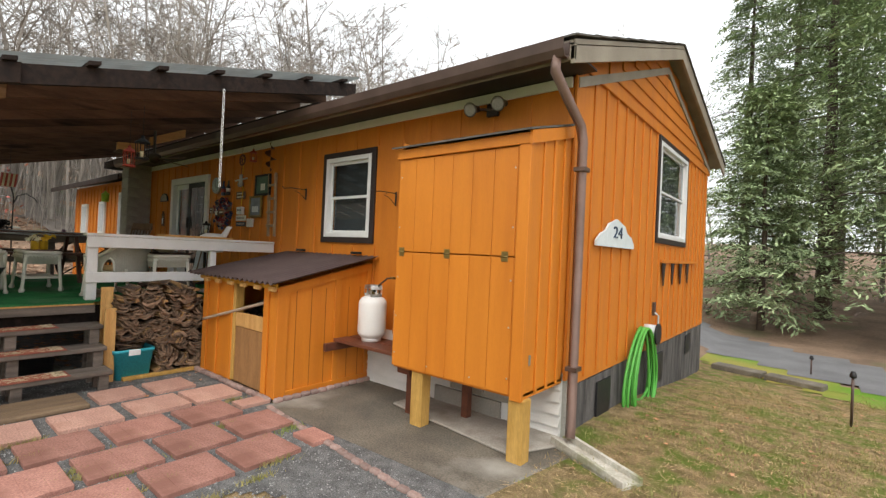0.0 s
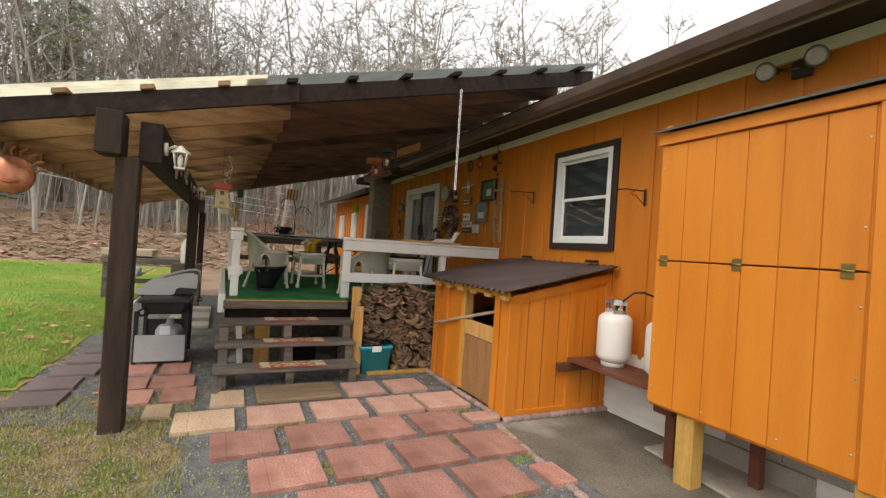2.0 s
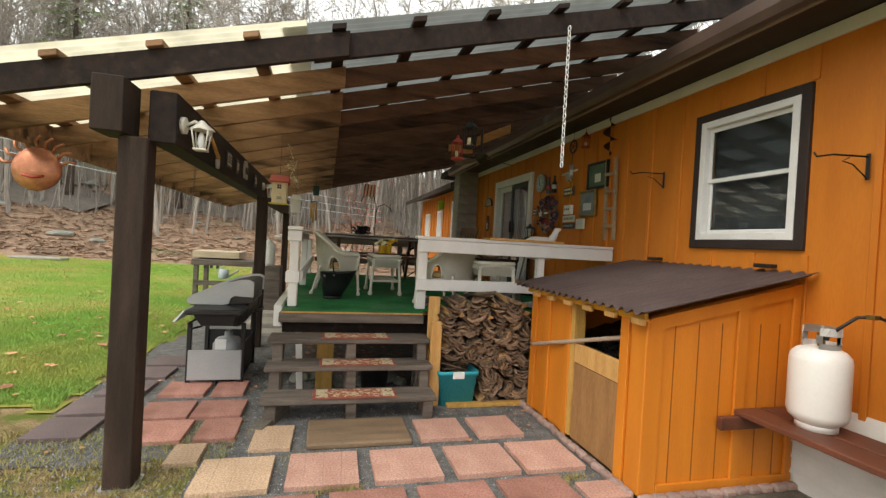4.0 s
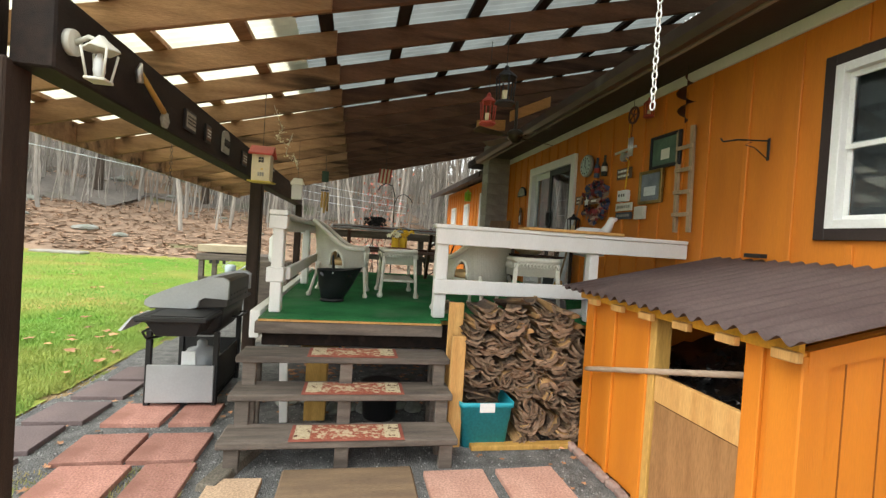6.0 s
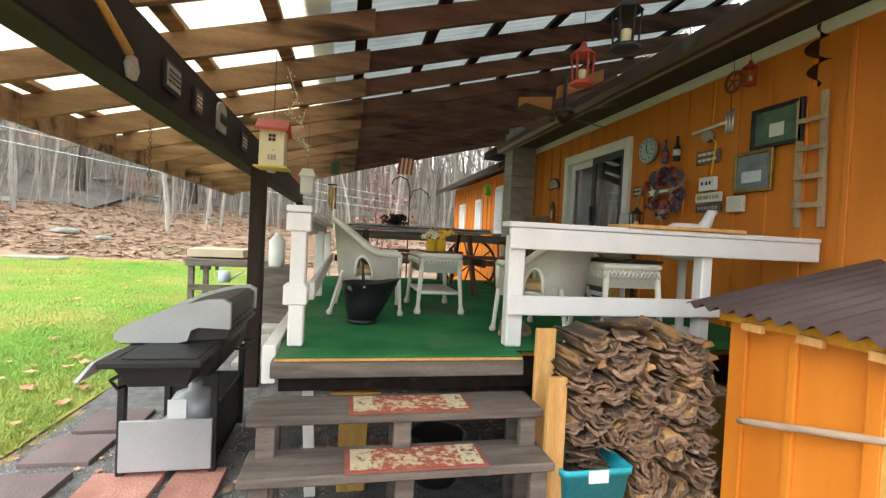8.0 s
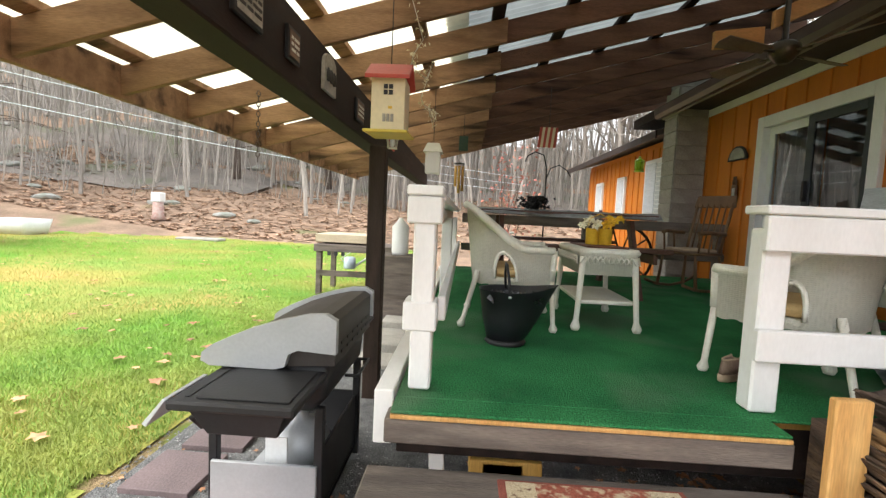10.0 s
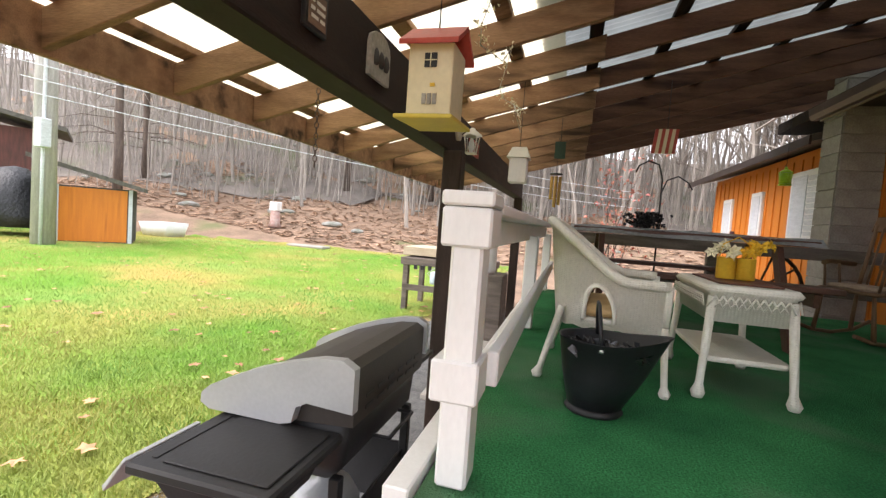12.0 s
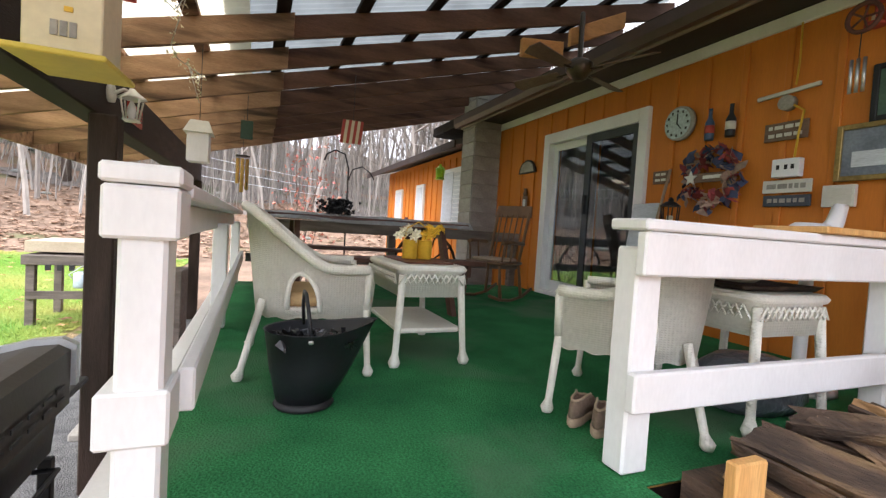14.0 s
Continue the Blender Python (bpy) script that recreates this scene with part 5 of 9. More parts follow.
for x, y, m, s in ((-5.45, -0.38, PAVER_RED, SQ), (-5.45, 0.02, PAVER_RED, SQ), (-6.0, -0.38, PAVER_RED, SQ), (-6.0, 0.0, PAVER_RED, HALF), (-5.02, -0.30, PAVER_RED, SQ), (-5.02, 0.10, PAVER_RED, HALF), (-6.05, -0.88, PAVER_DARK, SQ), (-5.6, -0.95, PAVER_DARK, SQ), (-5.15, -0.95, PAVER_DARK, SQ), (-6.55, -0.85, PAVER_DARK, SQ), (-7.0, -0.8, PAVER_DARK, SQ), (-4.62, -0.02, PAVER_TAN, SMALL)):
    pave(x, y, m, s)
tagged(G((-4.85, 1.13, 0)).box(-5.08, -4.62, 0.74, 1.50, 0.006, 0.05, 0.01).done("sleeper_board", mat("brown_wet_timber", (0.24, 0.165, 0.10), (0.15, 0.10, 0.065), 0.75, 3, (5, 0.8, 5), 40, 0.4)), "thick wet brown timber laid among the pavers", "board")
# loose gravel stones near the walk
co, fa = [], []
for k in range(24000):
    px, py = rnd.uniform(-7.2, -1.0), rnd.uniform(-1.2, 2.62)
    if px > -2.3 and py < 1.7:
        continue
    r, a, i, z = rnd.uniform(0.004, 0.012), rnd.uniform(0, 6), len(co), height(px, py) + 0.006
    co += [(px + r * math.cos(a + 2.1 * q), py + r * math.sin(a + 2.1 * q), z) for q in range(3)] + [(px + rnd.uniform(-0.3, 0.3) * r, py, z + r * rnd.uniform(0.6, 1.1))]
    fa += [(i, i + 1, i + 3), (i + 1, i + 2, i + 3), (i + 2, i, i + 3)]
me = bpy.data.meshes.new("gravel_stones")
me.from_pydata(co, [], fa)
me.materials.append(STONES)
tagged(new("gravel_stones", me), "small loose grey stones", "gravel", kind="stuff")

# ---- gas grill ----
SILVER = mat("silver_grey_enamel", (0.42, 0.43, 0.44), (0.36, 0.37, 0.38), 0.38, 3, (1, 1, 1), 70, 0.04, metal=0.25, grain=0.04)
GRILL_BLK = mat("charcoal_enamel", (0.026, 0.025, 0.026), (0.016, 0.016, 0.017), 0.48, 5, (1, 1, 1), 60, 0.08, spec=0.3, grain=0.1)
HOOD_BR = mat("dusty_dark_hood", (0.042, 0.034, 0.028), (0.026, 0.021, 0.018), 0.5, 3, (1, 1, 1), 60, 0.06, grain=0.08)
grill = thing("gas_grill", (-6.4, -0.15, 0.04), "dark gas grill with silver hood ends and side shelf", "grill")
o = grill.location.copy()
for x in (-6.16, -6.86):
    for y in (-0.42, 0.06):
        G(o).box(x - 0.02, x + 0.02, y - 0.02, y + 0.02, 0.04, 0.62, 0.004).done("leg", GRILL_BLK, grill)
G(o).box(-6.88, -6.14, -0.42, 0.06, 0.09, 0.12, 0.004).done("bottom_shelf", SILVER, grill)
G(o).box(-6.14, -6.12, -0.42, 0.06, 0.07, 0.36, 0.004).done("end_panel", SILVER, grill, "pale grey end panel")
G(o).box(-6.88, -6.86, -0.42, 0.06, 0.07, 0.42, 0.004).done("end_panel", GRILL_BLK, grill)
G(o).box(-6.86, -6.15, 0.045, 0.06, 0.07, 0.40, 0.003).done("back_panel", GRILL_BLK, grill)
G(o).lathe(-6.42, -0.12, [(0.09, 0.125), (0.14, 0.15), (0.145, 0.2), (0.145, 0.36), (0.11, 0.42), (0.04, 0.44), (0.04, 0.48), (0.02, 0.5)], 20).done("gas_cylinder", SILVER, grill)
g = G(o)
g.tube_rings([rrect(-6.5, -0.16, 0.30, 0.18, 0.58), rrect(-6.5, -0.15, 0.35, 0.235, 0.66), rrect(-6.5, -0.15, 0.36, 0.25, 0.84)])
g.done("firebox", GRILL_BLK, grill)
HP = [(-0.43, 0.80), (-0.40, 0.86), (-0.33, 0.91), (-0.22, 0.965), (-0.1, 1.005), (0.02, 1.035), (0.1, 1.04), (0.135, 1.02), (0.135, 0.83)]
inner = [(y * 0.97 + 0.0, z - 0.006) for y, z in HP]
g = G(o)
g.hexa([(-6.83, y, z) for y, z in inner], [(-6.115, y, z) for y, z in inner])
hood = g.done("hood", HOOD_BR, grill, "dusty dark brown hood")
endp = [(-0.44, 0.83), (-0.435, 0.865), (-0.40, 0.895), (-0.32, 0.935), (-0.22, 0.98), (-0.1, 1.02), (0.02, 1.05), (0.1, 1.055), (0.145, 1.03), (0.145, 0.885), (-0.02, 0.895), (-0.06, 0.875), (-0.075, 0.82), (-0.12, 0.808), (-0.40, 0.81)]
for x0, x1 in ((-6.113, -6.075), (-6.87, -6.835)):
    g = G(o)
    g.hexa([(x0, y, z) for y, z in endp], [(x1, y, z) for y, z in endp])
    g.done("hood_end", SILVER, hood, "silver painted hood end")
for k in range(6):
    x = -6.22 - 0.1 * k
    for zz in (0.90, 0.86):
        G(o).box(x - 0.035, x + 0.03, 0.136, 0.14, zz, zz + 0.016, 0.002).done("vent_slot", BLACK, hood)
sh = G(o).box(-6.115, -5.72, -0.36, 0.10, 0.765, 0.80, 0.008).done("side_shelf", GRILL_BLK, grill, "charcoal side shelf with burner lid")
G(o).box(-6.08, -5.76, -0.27, 0.07, 0.801, 0.806, 0.003).done("burner_lid", GRILL_BLK, sh)
G(o).box(-6.08, -5.77, -0.315, -0.30, 0.801, 0.803).done("slot", BLACK, sh)
G(o).hexa([(-6.05, -0.24, 0.66), (-5.78, -0.24, 0.66), (-5.78, 0.02, 0.66), (-6.05, 0.02, 0.66)], [(-6.09, -0.3, 0.764), (-5.75, -0.3, 0.764), (-5.75, 0.06, 0.764), (-6.09, 0.06, 0.764)], 0.004).done("burner_box", GRILL_BLK, sh)
G(o).hexa([(-6.0, -0.46, 0.70), (-5.74, -0.46, 0.70), (-5.72, -0.43, 0.70), (-6.0, -0.43, 0.70)], [(-6.0, -0.38, 0.80), (-5.74, -0.38, 0.80), (-5.72, -0.36, 0.80), (-6.0, -0.36, 0.80)], 0.003).done("control_panel", SILVER, sh)
G(o).tube([(-5.9, -0.30, 0.70), (-5.9, -0.37, 0.66), (-5.95, -0.36, 0.6), (-6.08, -0.3, 0.6)], 0.01, 8).done("gas_hose", BLACK, sh)
G(o).box(-7.22, -6.88, -0.3, 0.08, 0.775, 0.80, 0.006).done("side_shelf", GRILL_BLK, grill)
G(o).tube([(-6.3, 0.13, 0.72), (-6.3, 0.19, 0.72), (-6.55, 0.19, 0.72), (-6.55, 0.13, 0.72)], 0.008, 8).done("grease_handle", BLACK, grill)
G(o).box(-6.2, -6.19, -0.2, -0.1, 0.3, 0.45).done("paper_tag", VINYL, grill, "white paper tag")

# ---- wicker ----
WICKER = mat("off_white_wicker", (0.74, 0.72, 0.64), (0.66, 0.63, 0.54), 0.6, 5, (1, 1, 1), 60, 0.15, grain=0.06)
nt = WICKER.node_tree
w1, w2, wt = nt.nodes.new("ShaderNodeTexWave"), nt.nodes.new("ShaderNodeTexWave"), nt.nodes.new("ShaderNodeTexCoord")
w1.bands_direction, w2.bands_direction = "Z", "Y"
w1.inputs["Scale"].default_value, w2.inputs["Scale"].default_value = 30, 22
wm, wb2 = nt.nodes.new("ShaderNodeMath"), nt.nodes.new("ShaderNodeBump")
wm.operation = "MULTIPLY"
wb2.inputs["Strength"].default_value, wb2.inputs["Distance"].default_value = 0.5, 0.004
for w in (w1, w2):
    nt.links.new(wt.outputs["Object"], w.inputs[0])
nt.links.new(w1.outputs[1], wm.inputs[0]), nt.links.new(w2.outputs[1], wm.inputs[1]), nt.links.new(wm.outputs[0], wb2.inputs["Height"])
nt.links.new(wb2.outputs[0], nt.nodes["Principled BSDF"].inputs["Normal"])
TAN_CUSHION = mat("tan_cushion", (0.58, 0.40, 0.19), (0.5, 0.33, 0.15), 0.9, 6, (1, 1, 1), 90, 0.3, grain=0.08)


def wicker_leg(x0, y0, z0, x1, y1, z1):
    g = G()
    g.tube([(x0, y0, z0), (x0 + (x1 - x0) * 0.8, y0 + (y1 - y0) * 0.8, z0 + (z1 - z0) * 0.8), (x0 + (x1 - x0) * 0.86, y0 + (y1 - y0) * 0.86, z0 + (z1 - z0) * 0.86), (x1, y1, z1 + 0.022), (x1, y1, z1)], [0.02, 0.017, 0.017, 0.031, 0.022], 10)
    return g


def wicker_chair(x, y, rz):
    """Faces its own +y: a wrap-round woven shell that drops from back to arms, arched side openings, ball feet."""
    ch = thing("wicker_chair", (x, y, DECK + 0.002), "off-white wicker armchair with tan cushion", "chair", "wicker chairs on the deck")
    ch.rotation_euler, ch.scale = (0, 0, rz), (0.94, 0.84, 0.80)

    def plan(u):
        """Outline from the front of one arm round the back to the other; u from 0 to 1."""
        if u < 0.3:
            return -0.29 - 0.02 * math.sin(u / 0.3 * 3.14), 0.27 - 0.42 * (u / 0.3)
        if u > 0.7:
            q = plan(1 - u)
            return -q[0], q[1]
        a = math.pi * (0.5 - (u - 0.3) / 0.4 * 1.0) + math.pi / 2
        return 0.29 * math.cos(a), -0.15 - 0.16 * math.sin(a)

    def top(u):
        s = min(u, 1 - u) / 0.5
        return 0.60 + 0.32 * ramp(s, 0.25, 0.95)

    g = G()
    nu, nv = 120, 30
    vs = {}
    for i in range(nu + 1):
        u = i / nu
        px, py = plan(u)
        for j in range(nv + 1):
            f = j / nv
            lean = 1 + 0.13 * f * ramp(min(u, 1 - u), 0.2, 0.5)
            vs[i, j] = g.bm.verts.new((px * (1 + 0.04 * f), py * lean - 0.03 * f * ramp(min(u, 1 - u), 0.2, 0.5), 0.33 - 0.012 * math.sin(u * 37.7) ** 2 * (1 - f) + (top(u) - 0.33) * f))
    for i in range(nu):
        for j in range(nv):
            s = min(i + 0.5, nu - i - 0.5) / nu
            if abs(s - 0.235) < 0.055 and 0.10 < (j + 0.5) / nv < 0.2 + 0.48 * math.sqrt(1 - ((s - 0.235) / 0.055) ** 2):
                continue
            g.bm.faces.new((vs[i, j], vs[i + 1, j], vs[i + 1, j + 1], vs[i, j + 1])).smooth = True
    bmesh.ops.solidify(g.bm, geom=list(g.bm.faces), thickness=0.016)
    g.done("woven_shell", WICKER, ch)
    rim = [plan(i / 32) for i in range(33)]
    rp = [(p[0] * 1.045, p[1] * (1 + 0.13 * ramp(min(i, 32 - i) / 32, 0.2, 0.5)) - 0.03 * ramp(min(i, 32 - i) / 32, 0.2, 0.5), top(i / 32)) for i, p in enumerate(rim)]
    G().tube(rp, 0.028, 10).done("braided_rim", WICKER, ch)
    for sx in (-1, 1):
        arch = []
        for k in range(17):
            a = math.pi * k / 16
            uu = 0.235 + 0.056 * math.cos(a)
            f = 0.11 if k in (0, 16) else 0.2 + 0.48 * math.sin(a)
            px, py = plan(uu)
            q = ramp(uu, 0.2, 0.5)
            arch.append((-sx * (px - 0.004) * (1 + 0.04 * f), py * (1 + 0.13 * f * q) - 0.03 * f * q, 0.33 + (top(uu) - 0.33) * f))
        G().tube(arch, 0.013, 8).done("arch_trim", WICKER, ch)
        G().tube([(sx * 0.30, 0.27, 0.60), (sx * 0.29, 0.265, 0.38)], 0.02, 8).done("arm_post", WICKER, ch)
    g = G()
    g.tube_rings([rrect(0, 0.03, 0.27, 0.24, 0.34, 0.06), rrect(0, 0.03, 0.285, 0.25, 0.36, 0.06), rrect(0, 0.03, 0.28, 0.25, 0.38, 0.06)])
    g.done("seat", WICKER, ch)
    g = G()
    g.tube_rings([rrect(0, 0.02, 0.24, 0.22, 0.382, 0.08), rrect(0, 0.02, 0.26, 0.235, 0.41, 0.08), rrect(0, 0.02, 0.25, 0.225, 0.445, 0.08), rrect(0, 0.02, 0.2, 0.18, 0.455, 0.08)])
    g.done("cushion", TAN_CUSHION, ch)
    g = G()
    g.tube_rings([[(px, -0.17 + py - 0.06 * (z - 0.46), z) for px, py in ((-w, -0.03), (w, -0.03), (w, 0.05), (-w, 0.05))] for z, w in ((0.45, 0.17), (0.5, 0.2), (0.62, 0.2), (0.68, 0.15))])
    g.done("back_cushion", TAN_CUSHION, ch)
    for sx in (-1, 1):
        wicker_leg(sx * 0.28, 0.26, 0.42, sx * 0.30, 0.29, 0.0).done("leg", WICKER, ch)
        wicker_leg(sx * 0.24, -0.26, 0.42, sx * 0.30, -0.36, 0.0).done("leg", WICKER, ch)
    return ch


wicker_chair(-7.20, 0.985, radians(-4))
wicker_chair(-6.34, 2.165, radians(130))


def wicker_table(x0, x1, y0, y1, h, label, shelf=True):
    cx, cy = (x0 + x1) / 2, (y0 + y1) / 2
    tb = thing("wicker_table", (cx, cy, DECK + 0.002), label, "table", "wicker tables on the deck")
    hx, hy = (x1 - x0) / 2, (y1 - y0) / 2
    g = G()
    g.tube_rings([rrect(0, 0, hx - 0.02, hy - 0.02, h - 0.16, 0.05), rrect(0, 0, hx - 0.01, hy - 0.01, h - 0.04, 0.05), rrect(0, 0, hx, hy, h - 0.035, 0.05), rrect(0, 0, hx + 0.008, hy + 0.008, h - 0.018, 0.05), rrect(0, 0, hx - 0.005, hy - 0.005, h, 0.05)])
    g.done("top", WICKER, tb)
    # open lattice row and scalloped skirt
    for sx, sy, ln in ((0, -1, hx), (0, 1, hx), (-1, 0, hy), (1, 0, hy)):
        n = int(ln * 2 / 0.035)
        g = G()
        for k in range(n):
            t = -ln + 0.03 + (2 * ln - 0.06) * k / n
            for sgn in (-1, 1):
                a, b = (t, t + sgn * 0.03)
                p = lambda q, z: (q, sy * (hy + 0.004), z) if sy else (sx * (hx + 0.004), q, z)
                g.tube([p(a, h - 0.045), p(b, h - 0.095)], 0.0045, 4)
        g.done("lattice", WICKER, tb)
    for sx in (-1, 1):
        for sy in (-1, 1):
            wicker_leg(sx * (hx - 0.03), sy * (hy - 0.03), h - 0.05, sx * (hx + 0.0), sy * (hy + 0.0), 0.0).done("leg", WICKER, tb)
    if shelf:
        g = G()
        g.tube_rings([rrect(0, 0, hx - 0.02, hy - 0.02, 0.16, 0.03), rrect(0, 0, hx - 0.015, hy - 0.015, 0.172, 0.03), rrect(0, 0, hx - 0.02, hy - 0.02, 0.185, 0.03)])
        g.done("lower_shelf", WICKER, tb)
    return tb


wicker_table(-7.64, -7.0, 1.36, 1.73, 0.50, "off-white wicker side table with lower shelf")
wicker_table(-6.40, -5.96, 2.40, 2.83, 0.52, "white wicker table with lattice skirt behind the railing", False)
tagged(G((-7.3, 1.55, DECK + 0.503)).box(-7.55, -7.08, 1.42, 1.68, DECK + 0.504, DECK + 0.512, 0.003).done("wooden_tray", REDWOOD), "flat brown tray on the wicker table", "tray")

# flowers in yellow cans
YELLOW = mat("yellow_painted_tin", (0.72, 0.46, 0.04), (0.62, 0.38, 0.03), 0.45, 8, (1, 1, 1), 60, 0.05, grain=0.06)
PETAL_Y = island_vary(mat("yellow_petal", (0.78, 0.52, 0.03), (0.7, 0.4, 0.02), 0.6, 9), 0.2)
PETAL_W = mat("cream_petal", (0.78, 0.74, 0.55), (0.7, 0.64, 0.42), 0.6, 9)
vase = thing("flower_pots", (-7.33, 1.56, DECK + 0.512), "yellow tin cans with yellow and cream silk flowers", "flowers")
o = vase.location.copy()
zt = DECK + 0.513
for y in (1.505, 1.61):
    G(o).lathe(-7.33, y, [(0.048, zt), (0.052, zt + 0.005), (0.052, zt + 0.12), (0.055, zt + 0.123), (0.05, zt + 0.126), (0.046, zt + 0.1)], 18).done("can", YELLOW, vase)
G(o).tube([(-7.33, 1.46, zt + 0.11), (-7.33, 1.48, zt + 0.2), (-7.33, 1.56, zt + 0.245), (-7.33, 1.63, zt + 0.2), (-7.33, 1.65, zt + 0.11)], 0.004, 6).done("handle", YELLOW, vase)
for nme, m, n in (("yellow_flowers", PETAL_Y, 16), ("cream_flowers", PETAL_W, 10)):
    g = G(o)
    for k in range(n):
        c = Vector((-7.33 + rnd.gauss(0, 0.035), (1.62 if m is PETAL_Y else 1.49) + rnd.gauss(0, 0.045), zt + 0.15 + rnd.uniform(-0.01, 0.06)))
        nrm = Vector((rnd.uniform(-0.2, 1), rnd.gauss(0, 0.5), rnd.uniform(0.2, 1))).normalized()
        e1 = nrm.orthogonal().normalized()
        e2 = nrm.cross(e1)
        for p in range(6):
            a = p * 1.047
            d, s = e1 * math.cos(a) + e2 * math.sin(a), e1 * -math.sin(a) + e2 * math.cos(a)
            q = [c, c + d * 0.025 + s * 0.013 + nrm * 0.004, c + d * 0.042 - nrm * 0.004, c + d * 0.025 - s * 0.013 + nrm * 0.004]
            g.bm.faces.new([g.v(*w) for w in q])
        g.tube([c, c + nrm * 0.012], 0.008, 6)
    g.done(nme, m, vase)

vase.scale = (0.82, 0.82, 0.85)

# coal scuttle
sc = thing("coal_scuttle", (-6.62, 0.93, DECK + 0.002), "black metal coal scuttle filled with coal", "coal scuttle")
o = sc.location.copy()
zb = DECK + 0.003


def oval(cx, cy, rx, ry, z, lip=0.0, tilt=0.0):
    pts = []
    for k in range(28):
        a = 2 * math.pi * k / 28
        ext = lip * max(0, math.sin(a)) ** 4
        pts.append((cx + rx * math.cos(a), cy + (ry + ext) * math.sin(a), z + tilt * max(0, math.sin(a)) ** 4))
    return pts


G(o).tube_rings([oval(-6.62, 0.90, 0.105, 0.115, zb), oval(-6.62, 0.90, 0.115, 0.125, zb + 0.012), oval(-6.62, 0.90, 0.10, 0.11, zb + 0.03)]).done("foot", GRILL_BLK, sc)
g = G(o)
g.tube_rings([oval(-6.62, 0.90, 0.105, 0.115, zb + 0.03), oval(-6.62, 0.905, 0.135, 0.15, zb + 0.15, 0.04, 0.0), oval(-6.62, 0.91, 0.16, 0.18, zb + 0.30, 0.10, 0.03), oval(-6.62, 0.91, 0.166, 0.186, zb + 0.305, 0.105, 0.033), oval(-6.62, 0.91, 0.155, 0.175, zb + 0.30, 0.09, 0.03), oval(-6.62, 0.905, 0.13, 0.145, zb + 0.2, 0.04, 0)])
g.done("body", IRON, sc)
G(o).tube([(-6.47, 0.90, zb + 0.29), (-6.50, 0.89, zb + 0.38), (-6.58, 0.885, zb + 0.44), (-6.66, 0.885, zb + 0.44), (-6.74, 0.89, zb + 0.38), (-6.77, 0.90, zb + 0.29)], 0.008, 8).done("handle", IRON, sc)
G(o).lathe(-6.47, 0.90, [(0.002, zb + 0.27), (0.012, zb + 0.275), (0.012, zb + 0.285), (0.002, zb + 0.29)], 8).done("rivet", STEEL, sc)
g = G(o)
for k in range(150):
    px, py = -6.62 + rnd.uniform(-0.13, 0.13), 0.92 + rnd.uniform(-0.15, 0.17)
    r = rnd.uniform(0.012, 0.03)
    vs = [g.v(px + rnd.uniform(-r, r), py + rnd.uniform(-r, r), zb + 0.245 + rnd.uniform(-0.3 * r, 1.6 * r)) for _ in range(5)]
    for a, b, c in ((0, 1, 2), (0, 2, 3), (0, 3, 4), (0, 4, 1), (1, 2, 3), (1, 3, 4)):
        g.bm.faces.new((vs[a], vs[b], vs[c]))
g.done("coal", COAL, sc)
sc.scale = (0.88, 0.88, 0.95)

# shoes
SHOE = mat("brown_suede", (0.27, 0.19, 0.14), (0.19, 0.13, 0.095), 0.85, 9, (1, 1, 1), 90, 0.3)
SOLE = mat("tan_rubber_sole", (0.42, 0.32, 0.22), (0.34, 0.25, 0.17), 0.8, 9, (1, 1, 1), 60, 0.2)
for k, (x, y) in enumerate(((-6.27, 1.90), (-6.18, 1.925))):
    s = thing("shoe", (x, y, DECK + 0.002), "worn brown suede slip-on shoe on the carpet", "shoe", "pair of shoes")
    s.rotation_euler = (0, 0, radians(125 + 3 * k))

    def foot(z, w, ln):
        """Sole outline: rounded heel, narrow waist, wide toe towards +x."""
        ring = []
        for i in range(26):
            a = 2 * math.pi * i / 26
            cx = math.cos(a)
            ring.append((ln * 0.5 * cx, w * math.sin(a) * (0.92 + 0.16 * cx - 0.18 * math.exp(-((cx + 0.25) / 0.3) ** 2)), z))
        return ring

    G().tube_rings([foot(0.0, 0.044, 0.27), foot(0.004, 0.048, 0.28), foot(0.026, 0.049, 0.283), foot(0.032, 0.045, 0.275)]).done("sole", SOLE, s)
    up = []
    for f in (0.0, 0.25, 0.5, 0.75, 1.0):
        ring = []
        for q in foot(0, 0.044, 0.27):
            fr = ramp(q[0], -0.02, 0.12)
            tall = 0.062 - 0.03 * ramp(q[0], 0.0, 0.135)
            pull = 1 - 0.3 * f ** 2
            ring.append((q[0] * (1 - 0.10 * f) - 0.085 * fr * f ** 1.5, q[1] * pull, 0.033 + tall * math.sin(f * 1.5708) + 0.012 * fr * f))
        up.append(ring)
    inner = [[(q[0] * 0.9 - 0.002, q[1] * 0.86, q[2] - d) for q in up[-1]] for d in (0.002, 0.035)]
    G().tube_rings(up + inner).done("upper", SHOE, s)
    G().tube([(q[0], q[1], q[2]) for q in up[-1]] + [up[-1][0]], 0.005, 6).done("collar", SOLE, s)

